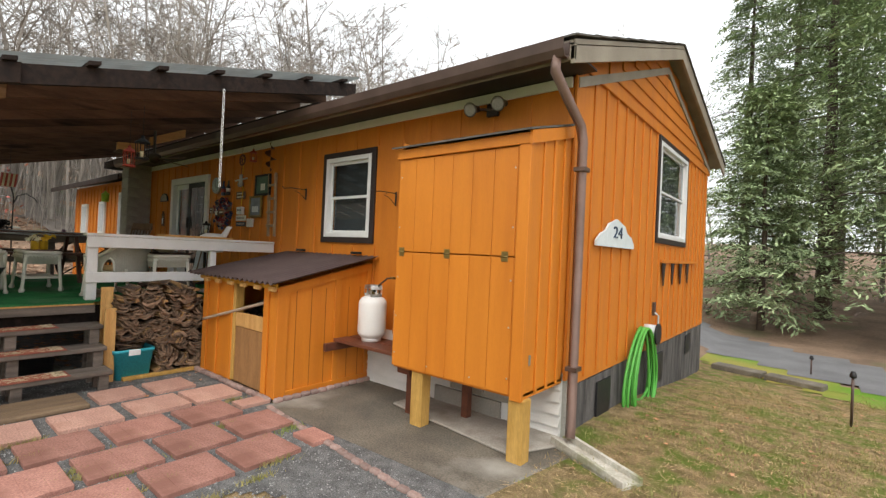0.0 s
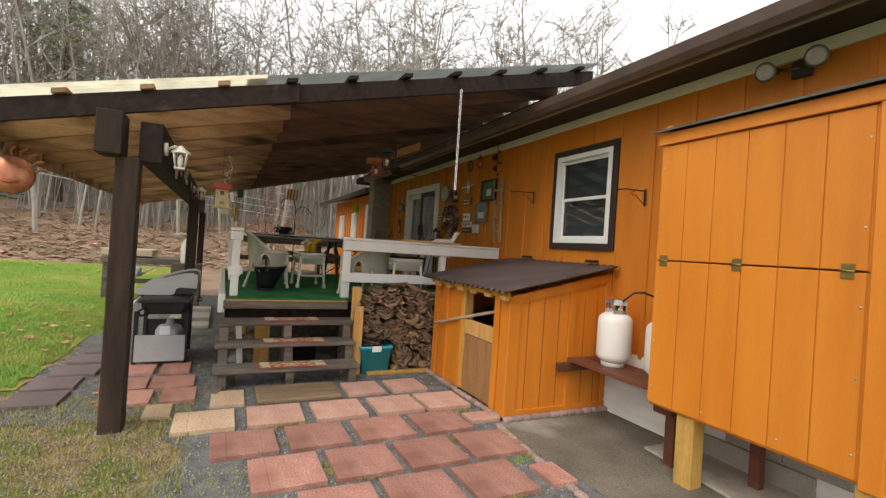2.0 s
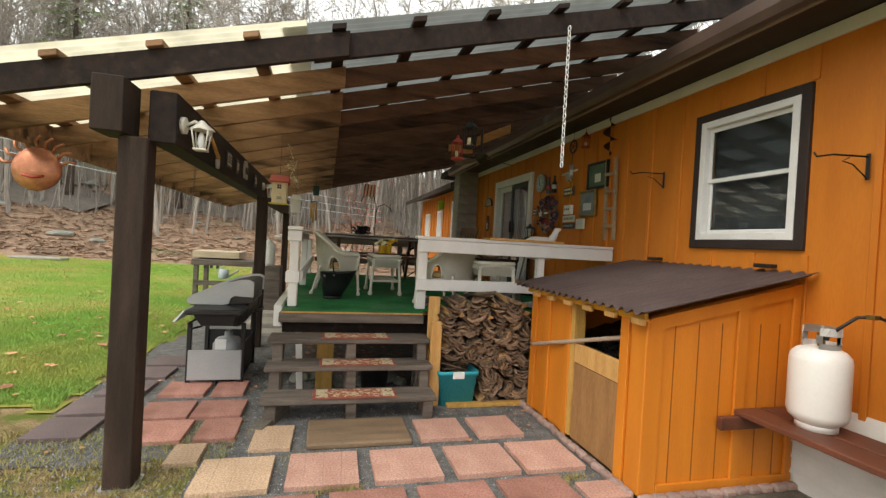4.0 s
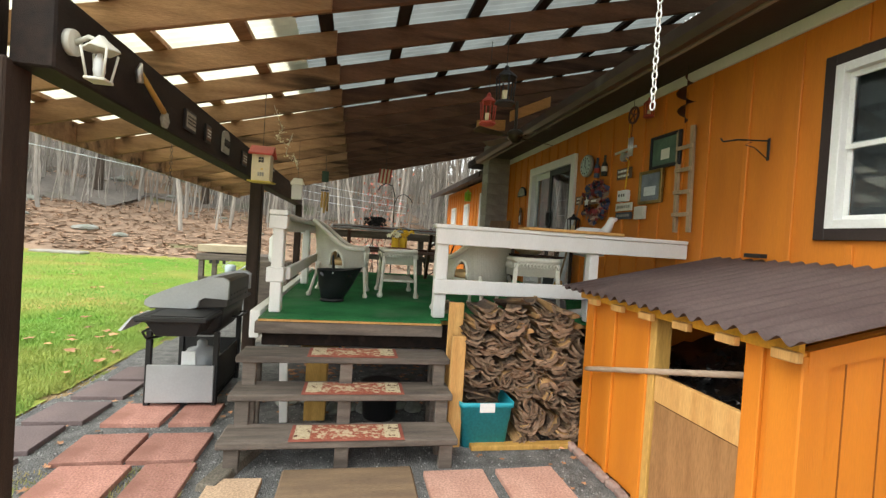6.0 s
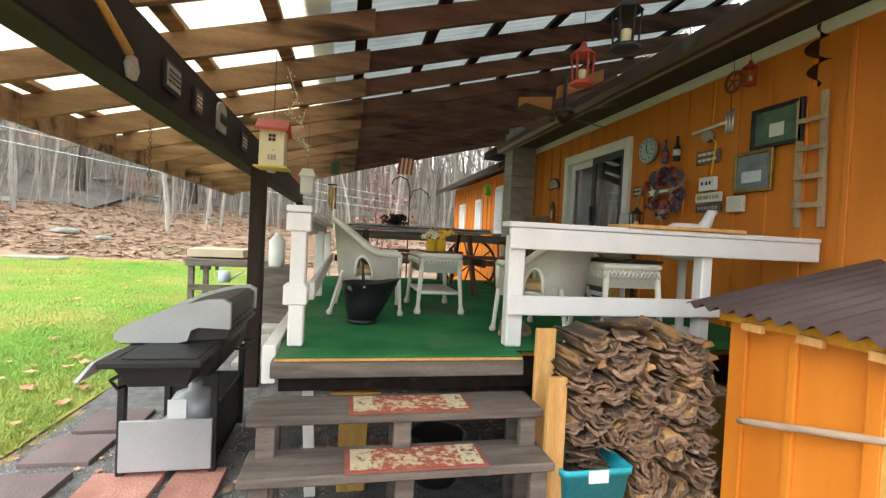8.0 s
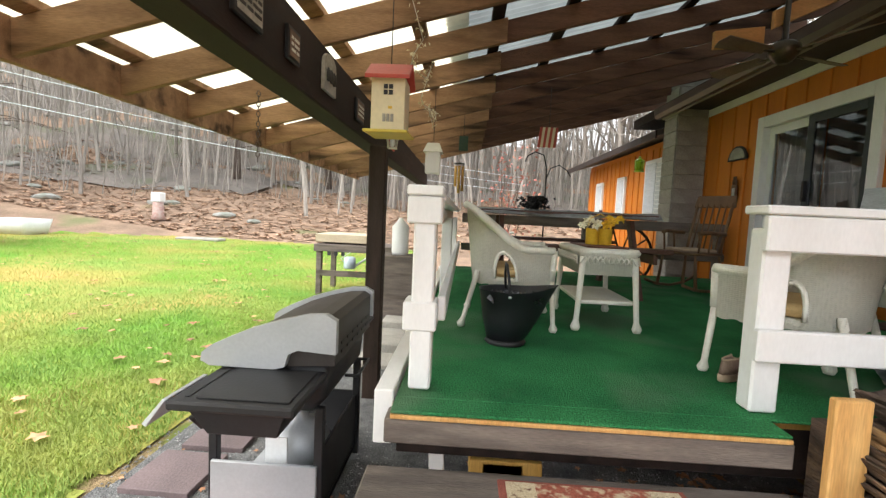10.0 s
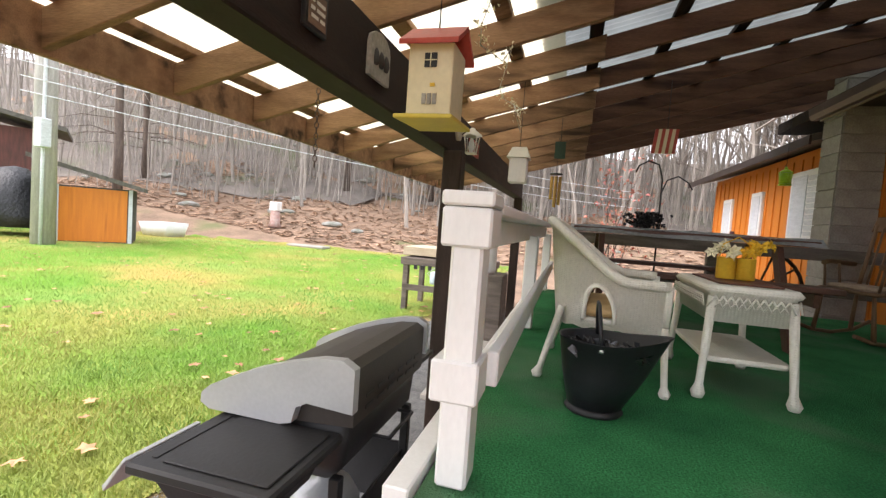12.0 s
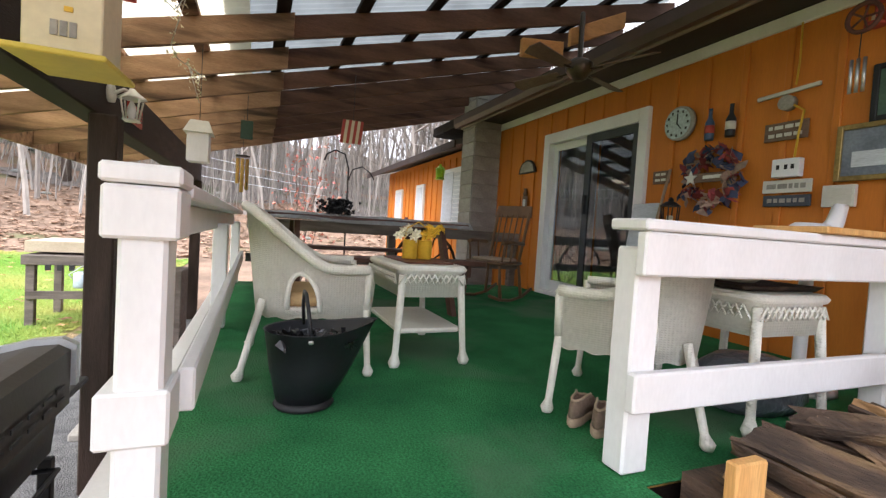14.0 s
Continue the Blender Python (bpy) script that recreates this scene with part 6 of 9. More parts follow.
# rocking chair
OAK = mat("golden_brown_varnished_wood", (0.19, 0.105, 0.05), (0.12, 0.065, 0.032), 0.45, 4, (3, 3, 0.6), 40, 0.1, grain=0.08)
rk = thing("rocking_chair", (-9.10, 3.02, DECK + 0.002), "brown varnished spindle-back rocking chair", "rocking chair")
rk.rotation_euler, rk.scale = (0, 0, radians(207)), (0.94, 0.88, 0.92)
for sx in (-1, 1):
    G().tube([(sx * 0.24, 0.42, 0.09), (sx * 0.24, 0.22, 0.035), (sx * 0.24, 0.0, 0.014), (sx * 0.24, -0.25, 0.04), (sx * 0.24, -0.46, 0.12)], 0.017, 8).done("rocker", OAK, rk)
    for y0, y1 in ((0.2, 0.21), (-0.2, -0.23)):
        G().tube([(sx * 0.2, y0, 0.40), (sx * 0.24, y1, 0.04)], [0.014, 0.02], 8).done("leg", OAK, rk)
    G().tube([(sx * 0.22, 0.2, 0.64), (sx * 0.26, 0.08, 0.655), (sx * 0.25, -0.2, 0.64)], 0.022, 8).done("arm", OAK, rk)
    for yy in (0.17, 0.0):
        G().tube([(sx * 0.21, yy, 0.43), (sx * 0.235, yy, 0.64)], 0.011, 8).done("arm_spindle", OAK, rk)
    G().tube([(sx * 0.2, -0.2, 0.42), (sx * 0.21, -0.36, 1.0)], 0.017, 8).done("back_post", OAK, rk)
for k in range(5):
    x = -0.14 + 0.07 * k
    G().tube([(x, -0.2, 0.42), (x * 1.05, -0.345, 0.98)], 0.009, 6).done("back_spindle", OAK, rk)
G().hexa([(-0.25, -0.335, 0.94), (0.25, -0.335, 0.94), (0.25, -0.36, 0.94), (-0.25, -0.36, 0.94)], [(-0.23, -0.37, 1.08), (0.23, -0.37, 1.08), (0.23, -0.395, 1.08), (-0.23, -0.395, 1.08)], 0.01).done("crest_rail", OAK, rk)
G().tube_rings([rrect(0, 0, 0.23, 0.23, 0.40, 0.06), rrect(0, 0, 0.25, 0.25, 0.415, 0.06), rrect(0, 0, 0.24, 0.24, 0.435, 0.06)]).done("seat", OAK, rk)
G().tube_rings([rrect(0, 0, 0.2, 0.2, 0.437, 0.08), rrect(0, 0, 0.21, 0.21, 0.455, 0.08), rrect(0, 0, 0.19, 0.19, 0.47, 0.08)]).done("seat_pad", SOLE, rk)

# picnic table with a clear cloth
PICNIC = mat("dark_red_brown_table", (0.11, 0.05, 0.032), (0.07, 0.032, 0.022), 0.5, 3, (5, 1, 1), 40, 0.15)
pt = thing("picnic_table", (-8.85, 1.55, DECK + 0.002), "dark brown picnic table with attached benches", "picnic table")
o = pt.location.copy()
for k in range(5):
    G(o).box(-9.22 + 0.15 * k, -9.08 + 0.15 * k, 0.78, 2.42, DECK + 0.70, DECK + 0.74, 0.005).done("top_board", PICNIC, pt)
for x in (-9.62, -8.16):
    G(o).box(x - 0.12, x + 0.12, 0.82, 2.38, DECK + 0.42, DECK + 0.455, 0.005).done("bench", PICNIC, pt)
for y in (1.0, 2.2):
    for s in (-1, 1):
        G(o).hexa([(-8.85 + s * 0.66, y - 0.02, DECK + 0.003), (-8.85 + s * 0.56, y - 0.02, DECK + 0.003), (-8.85 + s * 0.56, y + 0.02, DECK + 0.003), (-8.85 + s * 0.66, y + 0.02, DECK + 0.003)], [(-8.85 + s * 0.3, y - 0.02, DECK + 0.69), (-8.85 + s * 0.2, y - 0.02, DECK + 0.69), (-8.85 + s * 0.2, y + 0.02, DECK + 0.69), (-8.85 + s * 0.3, y + 0.02, DECK + 0.69)]).done("leg", PICNIC, pt)
    G(o).box(-9.72, -8.06, y + 0.025, y + 0.06, DECK + 0.33, DECK + 0.415, 0.004).done("cross_bar", PICNIC, pt)
CLEAR = mat("grey_clear_plastic", (0.6, 0.62, 0.63), (0.48, 0.5, 0.51), 0.12, 3, (1, 1, 1), 30, 0.1)
cl = tagged(G((-8.85, 1.6, DECK + 0.745)).grid([[(-9.26 + 0.82 * i / 10, y, DECK + 0.748 + (0.012 * math.sin(i * 1.3 + y * 9) if 0 < i < 10 else -0.05 - 0.006 * math.sin(y * 5))) for i in range(11)] for y in steps(0.76, 2.44, 0.08)]).done("table_cover", CLEAR, thick=0.003), "shiny grey plastic cover over the picnic table", "table cover")
pc = thing("pine_cones", (-9.0, 1.36, DECK + 0.76), "dark clump of pine cones on the table", "pine cones")
g = G(pc.location)
for k in range(260):
    a, e = rnd.uniform(0, 6.28), rnd.uniform(0, 1.4)
    c = Vector((-9.0 + rnd.gauss(0, 0.05), 1.36 + rnd.gauss(0, 0.06), DECK + 0.80 + rnd.uniform(-0.035, 0.09)))
    r = 0.022
    g.bm.faces.new([g.v(c.x + rnd.uniform(-r, r), c.y + rnd.uniform(-r, r), c.z + rnd.uniform(-r, r)) for _ in range(4)])
    g.tube([c, c + Vector((rnd.gauss(0, 0.012), rnd.gauss(0, 0.012), 0.015))], [0.013, 0.004], 5)
tagged(g.done("clump", BLACK, pc), kind="stuff")
tagged(G((-9.8, 2.2, 1.53)).lathe(-10.09, 2.35, [(0.03, 1.532), (0.034, 1.54), (0.034, 1.6), (0.02, 1.625), (0.02, 1.64)], 14).done("glass_jar", mat("mauve_glass", (0.25, 0.14, 0.2), None, 0.2)), "small mauve glass jar on the far rail", "jar")
# wagon wheel bench behind the rail
ww = thing("wagon_wheel", (-10.5, 2.9, 0.9), "dark wagon wheel standing behind the railing", "wheel")
o = ww.location.copy()
cy, cz = 2.75, 1.05
G(o).tube([(-10.45, cy + 0.42 * math.cos(a), cz + 0.42 * math.sin(a)) for a in [6.2832 * k / 28 for k in range(29)]], 0.02, 6).done("rim", DARK_POST, ww)
for k in range(10):
    a = 6.2832 * k / 10
    G(o).tube([(-10.45, cy, cz), (-10.45, cy + 0.42 * math.cos(a), cz + 0.42 * math.sin(a))], 0.012, 6).done("spoke", DARK_POST, ww)
G(o).box(-10.5, -10.4, cy - 0.1, cy + 0.1, 0.0, cz - 0.4).done("stand", DARK_POST, ww)

# ceiling fan
FANB = mat("grey_brown_fan_blade", (0.22, 0.15, 0.10), (0.15, 0.1, 0.065), 0.5, 4)
FANM = mat("dark_bronze_fan_motor", (0.10, 0.075, 0.05), (0.06, 0.045, 0.03), 0.35, 9, metal=0.6)
fan = thing("ceiling_fan", (-7.88, 2.88, 2.82), "ceiling fan with grey-brown blades under the porch rafters", "ceiling fan")
o = fan.location.copy()
fz = 2.80
G(o).lathe(-7.88, 2.88, [(0.03, fz - 0.10), (0.06, fz - 0.08), (0.10, fz - 0.03), (0.105, fz + 0.03), (0.07, fz + 0.06), (0.02, fz + 0.07), (0.02, raf(2.88) + 0.04), (0.015, raf(2.88) + 0.05)], 20).done("motor", FANM, fan)
for k in range(4):
    a = radians(20 + 90 * k)
    c, s = math.cos(a), math.sin(a)
    q = lambda r, w, z: (-7.88 + r * c - w * s, 2.88 + r * s + w * c, z)
    G(o).tube([q(0.08, 0, fz - 0.02), q(0.2, 0, fz - 0.03)], 0.01, 6).done("blade_arm", FANM, fan)
    G(o).hexa([q(0.17, -0.045, fz - 0.036), q(0.60, -0.065, fz - 0.046), q(0.63, 0.0, fz - 0.03), q(0.60, 0.065, fz - 0.006), q(0.17, 0.045, fz - 0.012)], [q(0.17, -0.045, fz - 0.03), q(0.60, -0.065, fz - 0.04), q(0.63, 0.0, fz - 0.024), q(0.60, 0.065, fz), q(0.17, 0.045, fz - 0.006)]).done("blade", FANB, fan)
fan.location += Vector((0.0, 0.11, 0.04))
ORANGE_PINE = mat("orange_pine_board", (0.62, 0.30, 0.10), (0.5, 0.23, 0.07), 0.65, 3, (6, 0.8, 6), 40, 0.2)
for ya, yb in ((2.50, 2.87), (2.93, 3.46)):
    za, zb = raf(ya) - 0.21 + 0.16 * (ya > 2.88) * 0.3, raf(yb) - 0.21 + 0.16 * (ya > 2.88)
    if ya < 2.88:
        za, zb = raf(ya) - 0.21, raf(yb) - 0.265
    tagged(G((-7.9, (ya + yb) / 2, raf(ya))).hexa([(-7.97, ya, za - 0.01), (-7.93, ya, za - 0.01), (-7.93, yb, zb - 0.01), (-7.97, yb, zb - 0.01)], [(-7.97, ya, za + 0.125), (-7.93, ya, za + 0.125), (-7.93, yb, zb + 0.125), (-7.97, yb, zb + 0.125)], 0.004).done("fan_block", ORANGE_PINE), "raw orange pine board holding the ceiling fan", "board", "boards at the ceiling fan")

# ---- hanging things ----
LINK = bpy.data.meshes.new("chain_link")
g = G()
g.tube([(0.011 * math.cos(a), 0, 0.019 * math.sin(a)) for a in [6.2832 * k / 10 for k in range(11)]], 0.0032, 5, False)
g.bm.to_mesh(LINK), g.bm.free()
LINK.materials.append(VINYL)
LINK2 = LINK.copy()
LINK2.materials.clear()
LINK2.materials.append(GUTTER)


def chain(x, y, z0, z1, me, label):
    c = thing("hanging_chain", (x, y, z0), label, "chain", "chains under the porch")
    n = int((z1 - z0) / 0.032)
    for k in range(n):
        share("link", me, c, (0, 0, 0.019 + 0.032 * k), math.pi / 2 * (k % 2) + 0.4)


chain(-4.06, 2.28, 2.06, raf(2.28), LINK, "white painted chain hanging from the rafter")
chain(-7.15, -0.70, 1.78, raf(-0.7), LINK2, "rusty chain hanging under the porch edge")


def hang(o, x, y, z, top, parent):
    G(o).tube([(x, y, z), (x, y, top)], 0.0022, 5).done("wire", BLACK, parent)


RED = mat("faded_red_paint", (0.45, 0.07, 0.045), (0.36, 0.05, 0.035), 0.55, 6, (1, 1, 1), 60, 0.1, grain=0.08)
CREAM = mat("cream_paint", (0.68, 0.6, 0.4), (0.6, 0.52, 0.33), 0.55, 6, (1, 1, 1), 60, 0.08, grain=0.05)
YPAINT = mat("mustard_paint", (0.6, 0.47, 0.07), (0.5, 0.38, 0.05), 0.55, 6, (1, 1, 1), 60, 0.08, grain=0.05)
bh = thing("birdhouse", (-6.12, 0.33, 1.83), "cream birdhouse with red roof and yellow base", "birdhouse")
o = bh.location.copy()
x0, x1, y0, y1 = -6.19, -6.05, 0.265, 0.40
G(o).hexa([(x0 - 0.05, y0 - 0.02, 1.845), (x1 + 0.05, y0 - 0.02, 1.835), (x1 + 0.05, y1 + 0.02, 1.835), (x0 - 0.05, y1 + 0.02, 1.845)], [(x0 - 0.05, y0 - 0.02, 1.857), (x1 + 0.05, y0 - 0.02, 1.847), (x1 + 0.05, y1 + 0.02, 1.847), (x0 - 0.05, y1 + 0.02, 1.857)], 0.003).done("base", YPAINT, bh)
G(o).hexa([(x0, y0, 1.858), (x1, y0, 1.85), (x1, y1, 1.85), (x0, y1, 1.858)], [(x0, y0, 2.06), (x1, y0, 2.06), (x1, y1, 2.06), (x0, y1, 2.06)], 0.003).done("box_body", CREAM, bh)
for s in (-1, 1):
    xm = (x0 + x1) / 2
    G(o).hexa([(xm, y0 - 0.02, 2.115), (xm + s * 0.105, y0 - 0.02, 2.045), (xm + s * 0.105, y1 + 0.02, 2.045), (xm, y1 + 0.02, 2.115)], [(xm, y0 - 0.02, 2.13), (xm + s * 0.105, y0 - 0.02, 2.06), (xm + s * 0.105, y1 + 0.02, 2.06), (xm, y1 + 0.02, 2.13)]).done("roof", RED, bh)
G(o).box(x1 + 0.001, x1 + 0.004, 0.315, 0.352, 1.99, 2.03).done("window", BLACK, bh)
G(o).box(x1 + 0.0045, x1 + 0.006, 0.332, 0.335, 1.99, 2.03).done("mullion", CREAM, bh)
G(o).box(x1 + 0.0045, x1 + 0.006, 0.315, 0.352, 2.008, 2.011).done("mullion", CREAM, bh)
for k in range(3):
    G(o).box(x1 + 0.001, x1 + 0.004, 0.313 + 0.016 * k, 0.325 + 0.016 * k, 1.885, 1.915).done("picket", BLOCK, bh)
G(o).box(x1 + 0.001, x1 + 0.004, 0.335, 0.35, 1.935, 1.945).done("bird", YELLOW, bh)
hang(o, -6.12, 0.33, 2.13, raf(0.33) + 0.05, bh)
bh.location.z -= 0.03
bw = thing("birdhouse", (-8.04, 0.37, 1.83), "weathered white birdhouse hanging from the porch", "birdhouse")
o = bw.location.copy()
G(o).box(-8.10, -7.98, 0.31, 0.43, 1.83, 2.0, 0.004).done("box_body", WHITE_PAINT, bw)
G(o).hexa([(-8.12, 0.29, 2.0), (-7.96, 0.29, 2.0), (-7.96, 0.45, 2.0), (-8.12, 0.45, 2.0)], [(-8.06, 0.32, 2.08), (-8.02, 0.32, 2.08), (-8.02, 0.42, 2.08), (-8.06, 0.42, 2.08)], 0.003).done("roof", TRIM_WHITE, bw)
hang(o, -8.04, 0.37, 2.08, raf(0.37) + 0.02, bw)


def lantern(name, x, y, z, r, h, m, label, cat, hook=None, panes=GLASS):
    ln = thing(name, (x, y, z), label, cat)
    q = ln.location.copy()
    G(q).lathe(x, y, [(r, z), (r * 1.1, z + 0.008), (r, z + 0.02)], 6).done("base", m, ln)
    for k in range(6):
        a = 6.2832 * k / 6
        G(q).tube([(x + r * 0.85 * math.cos(a), y + r * 0.85 * math.sin(a), z + 0.02), (x + r * math.cos(a), y + r * math.sin(a), z + h * 0.68)], 0.005, 5).done("bar", m, ln)
    G(q).lathe(x, y, [(r * 1.15, z + h * 0.68), (r * 1.1, z + h * 0.71), (r * 0.55, z + h * 0.84), (r * 0.3, z + h * 0.86), (r * 0.3, z + h * 0.93), (0.008, z + h)], 6).done("cap", m, ln)
    p = G(q).lathe(x, y, [(r * 0.35, z + 0.021), (r * 0.35, z + h * 0.35), (r * 0.1, z + h * 0.36)], 12).done("candle", CREAM, ln)
    if hook:
        hang(q, x, y, z + h, hook, ln)
    return ln


lantern("lantern", -5.25, 2.0, 2.38, 0.065, 0.26, BLACK, "black hexagonal lantern with cream candle", "lantern", raf(2.0) + 0.02)
lantern("bird_feeder", -5.65, 2.0, 2.34, 0.06, 0.24, RED, "red hanging bird feeder", "feeder", raf(2.0) + 0.02)
lantern("garden_lantern", -11.6, 3.33, 2.3, 0.07, 0.24, mat("lime_green_plastic", (0.35, 0.6, 0.02), None, 0.4), "lime green hanging lantern", "lantern", 3.25)
lime = bpy.data.objects["garden_lantern"]
G(lime.location).lathe(-11.6, 3.33, [(0.058, 2.325), (0.066, 2.34), (0.066, 2.45), (0.058, 2.46)], 14).done("globe", lime.children[0].data.materials[0], lime)


def wall_lamp(x, y, z, label):
    w = thing("porch_lamp", (x, y, z), label, "lamp", "white lamps on the beam")
    q = w.location.copy()
    G(q).tube([(x, y, z + 0.03), (x, y + 0.025, z + 0.03)], 0.05, 16).done("wall_plate", TRIM_WHITE, w)
    G(q).tube([(x, y + 0.02, z + 0.03), (x, y + 0.07, z + 0.06), (x, y + 0.11, z + 0.045)], 0.01, 8).done("arm", TRIM_WHITE, w)
    for sx in (-1, 1):
        for sy in (-1, 1):
            G(q).tube([(x + sx * 0.03, y + 0.11 + sy * 0.03, z - 0.10), (x + sx * 0.045, y + 0.11 + sy * 0.045, z + 0.01)], 0.005, 6).done("bar", TRIM_WHITE, w)
    G(q).box(x - 0.038, x + 0.038, y + 0.072, y + 0.148, z - 0.112, z - 0.1, 0.003).done("base", TRIM_WHITE, w)
    G(q).lathe(x, y + 0.11, [(0.075, z + 0.01), (0.07, z + 0.02), (0.03, z + 0.05), (0.012, z + 0.07)], 4).done("roof", TRIM_WHITE, w)
    G(q).lathe(x, y + 0.11, [(0.012, z - 0.1), (0.022, z - 0.07), (0.02, z - 0.03), (0.008, z)], 10).done("bulb", VINYL, w)


wall_lamp(-4.36, BY1 + 0.001, 2.10, "white lantern-style porch lamp on the dark beam")
wall_lamp(-7.95, BY1 + 0.001, 2.12, "small white lantern lamp beyond the post")

# plaques and a hammer along the beam
SIGN_ST = mat("grey_stone_plaque", (0.4, 0.38, 0.33), (0.28, 0.27, 0.23), 0.85, 14, (1, 1, 1), 60, 0.4)
SIGN_WD = mat("weathered_sign_wood", (0.2, 0.13, 0.09), (0.13, 0.085, 0.06), 0.75, 6, (0.7, 5, 5), 40, 0.2)
INK = mat("dark_lettering", (0.05, 0.045, 0.04), None, 0.7)


def bars(o, x0, x1, y, z0, z1, rows, parent, material, seed):
    """Lines of unreadable writing as plain bars facing -y or +y."""
    q = random.Random(seed)
    for r in range(rows):
        z = z1 - (z1 - z0) * (r + 0.75) / rows
        x = x0
        while x < x1 - 0.01:
            w = min(q.uniform(0.02, 0.06), x1 - x)
            G(o).box(x, x + w, y - 0.0012, y + 0.0012, z, z + (z1 - z0) / rows * 0.45).done("lettering", material, parent)
            x += w + 0.012


yb_ = BY1
pq = thing("stone_plaque", (-6.46, yb_, 2.15), "arched grey stone plaque with small figures", "plaque")
o = pq.location.copy()
pts = [(-6.56, 2.06), (-6.36, 2.06), (-6.36, 2.19)] + [(-6.46 + 0.1 * math.cos(a), 2.19 + 0.06 * math.sin(a)) for a in (0.5, 1.0, 1.57, 2.14, 2.64)] + [(-6.56, 2.19)]
G(o).hexa([(x, yb_ + 0.018, z) for x, z in pts], [(x, yb_ + 0.002, z) for x, z in pts]).done("slab", SIGN_ST, pq)
for x in (-6.51, -6.46, -6.41):
    G(o).lathe(x, yb_ + 0.02, [(0.012, 2.11), (0.018, 2.13), (0.012, 2.16), (0.004, 2.175)], 8).done("figure", INK, pq)
for x, w, h, m, lab in ((-5.68, 0.2, 0.13, SIGN_ST, "framed grey picture on the beam"), (-6.06, 0.13, 0.13, SIGN_WD, "small dark picture on the beam"), (-7.22, 0.2, 0.14, SIGN_WD, "dark wooden sign with pale writing"), (-8.5, 0.35, 0.12, RED, "long red-brown sign on the beam")):
    fr = thing("beam_sign", (x, yb_, 2.14), lab, "sign", "signs on the beam")
    o = fr.location.copy()
    G(o).box(x - w / 2, x + w / 2, yb_ + 0.002, yb_ + 0.018, 2.14 - h / 2, 2.14 + h / 2, 0.003).done("frame", BLACK if m is not RED else RED, fr)
    G(o).box(x - w / 2 + 0.015, x + w / 2 - 0.015, yb_ + 0.019, yb_ + 0.021, 2.14 - h / 2 + 0.015, 2.14 + h / 2 - 0.015).done("panel", m, fr)
    bars(o, x - w / 2 + 0.025, x + w / 2 - 0.025, yb_ + 0.0222, 2.14 - h / 2 + 0.03, 2.14 + h / 2 - 0.03, 3, fr, TRIM_WHITE if m is SIGN_WD else INK, int(-x * 100))
pq.location += Vector((-0.09, 0, 0.02))
hm = thing("hammer", (-5.05, yb_, 2.12), "old wooden-handled hammer hung on the beam", "hammer")
o = hm.location.copy()
G(o).tube([(-4.90, yb_ + 0.03, 2.20), (-5.2, yb_ + 0.03, 2.08)], [0.012, 0.016], 8).done("handle", YELLOW_PINE, hm)
G(o).tube([(-4.90, yb_ + 0.03, 2.15), (-4.88, yb_ + 0.03, 2.2), (-4.90, yb_ + 0.03, 2.245)], [0.016, 0.018, 0.008], 8).done("head", STEEL, hm)
G(o).tube([(-5.27, yb_ + 0.003, 2.05), (-5.27, yb_ + 0.02, 2.05)], 0.05, 6).done("badge", SIGN_ST, hm)

# vine garland of small shells along the rafters
gar = thing("garland", (-6.6, 0.4, 2.2), "twisted garland of pale small leaves under the rafters", "garland")
o = gar.location.copy()
gp = [Vector((-6.2 - 0.16 * k, 0.38 + 0.05 * math.sin(k * 1.7), (2.44 if k in (0, 5, 10) else 2.30) - 0.012 * k)) for k in range(12)]
G(o).tube(gp, 0.002, 5).done("vine", TRIM_WHITE, gar)
g = G(o)
for a, b in zip(gp, gp[1:]):
    for k in range(14):
        c = a.lerp(b, rnd.random()) + Vector((rnd.gauss(0, 0.012), rnd.gauss(0, 0.012), rnd.gauss(0, 0.015)))
        r = 0.011
        g.bm.faces.new([g.v(c.x + rnd.uniform(-r, r), c.y + rnd.uniform(-r, r), c.z + rnd.uniform(-r, r)) for _ in range(4)])
g.done("leaves", PETAL_W, gar)

fl = thing("flag_sign", (-8.96, 1.46, 2.24), "small wooden flag with red and cream stripes", "sign")
o = fl.location.copy()
for k in range(7):
    y0 = 1.37 + 0.026 * k
    G(o).hexa([(-8.97, y0 - 0.02, 2.22), (-8.955, y0 - 0.02, 2.22), (-8.955, y0 + 0.006, 2.22), (-8.97, y0 + 0.006, 2.22)], [(-8.97, y0, 2.42), (-8.955, y0, 2.42), (-8.955, y0 + 0.026, 2.42), (-8.97, y0 + 0.026, 2.42)]).done("stripe", RED if k % 2 == 0 else CREAM, fl)
hang(o, -8.962, 1.46, 2.42, raf(1.46) + 0.02, fl)
wc = thing("wooden_wind_chime", (-10.2, 0.55, 1.85), "wooden wind chime hanging at the porch end", "wind chime")
o = wc.location.copy()
G(o).lathe(-10.2, 0.55, [(0.07, 2.15), (0.07, 2.165)], 14).done("disc", BLACK, wc)
for k in range(4):
    a = 1.57 * k
    G(o).tube([(-10.2 + 0.045 * math.cos(a), 0.55 + 0.045 * math.sin(a), 2.13), (-10.2 + 0.045 * math.cos(a), 0.55 + 0.045 * math.sin(a), 1.78 + 0.03 * k)], 0.018, 8).done("tube", YELLOW_PINE, wc)
hang(o, -10.2, 0.55, 2.165, raf(0.55) + 0.02, wc)
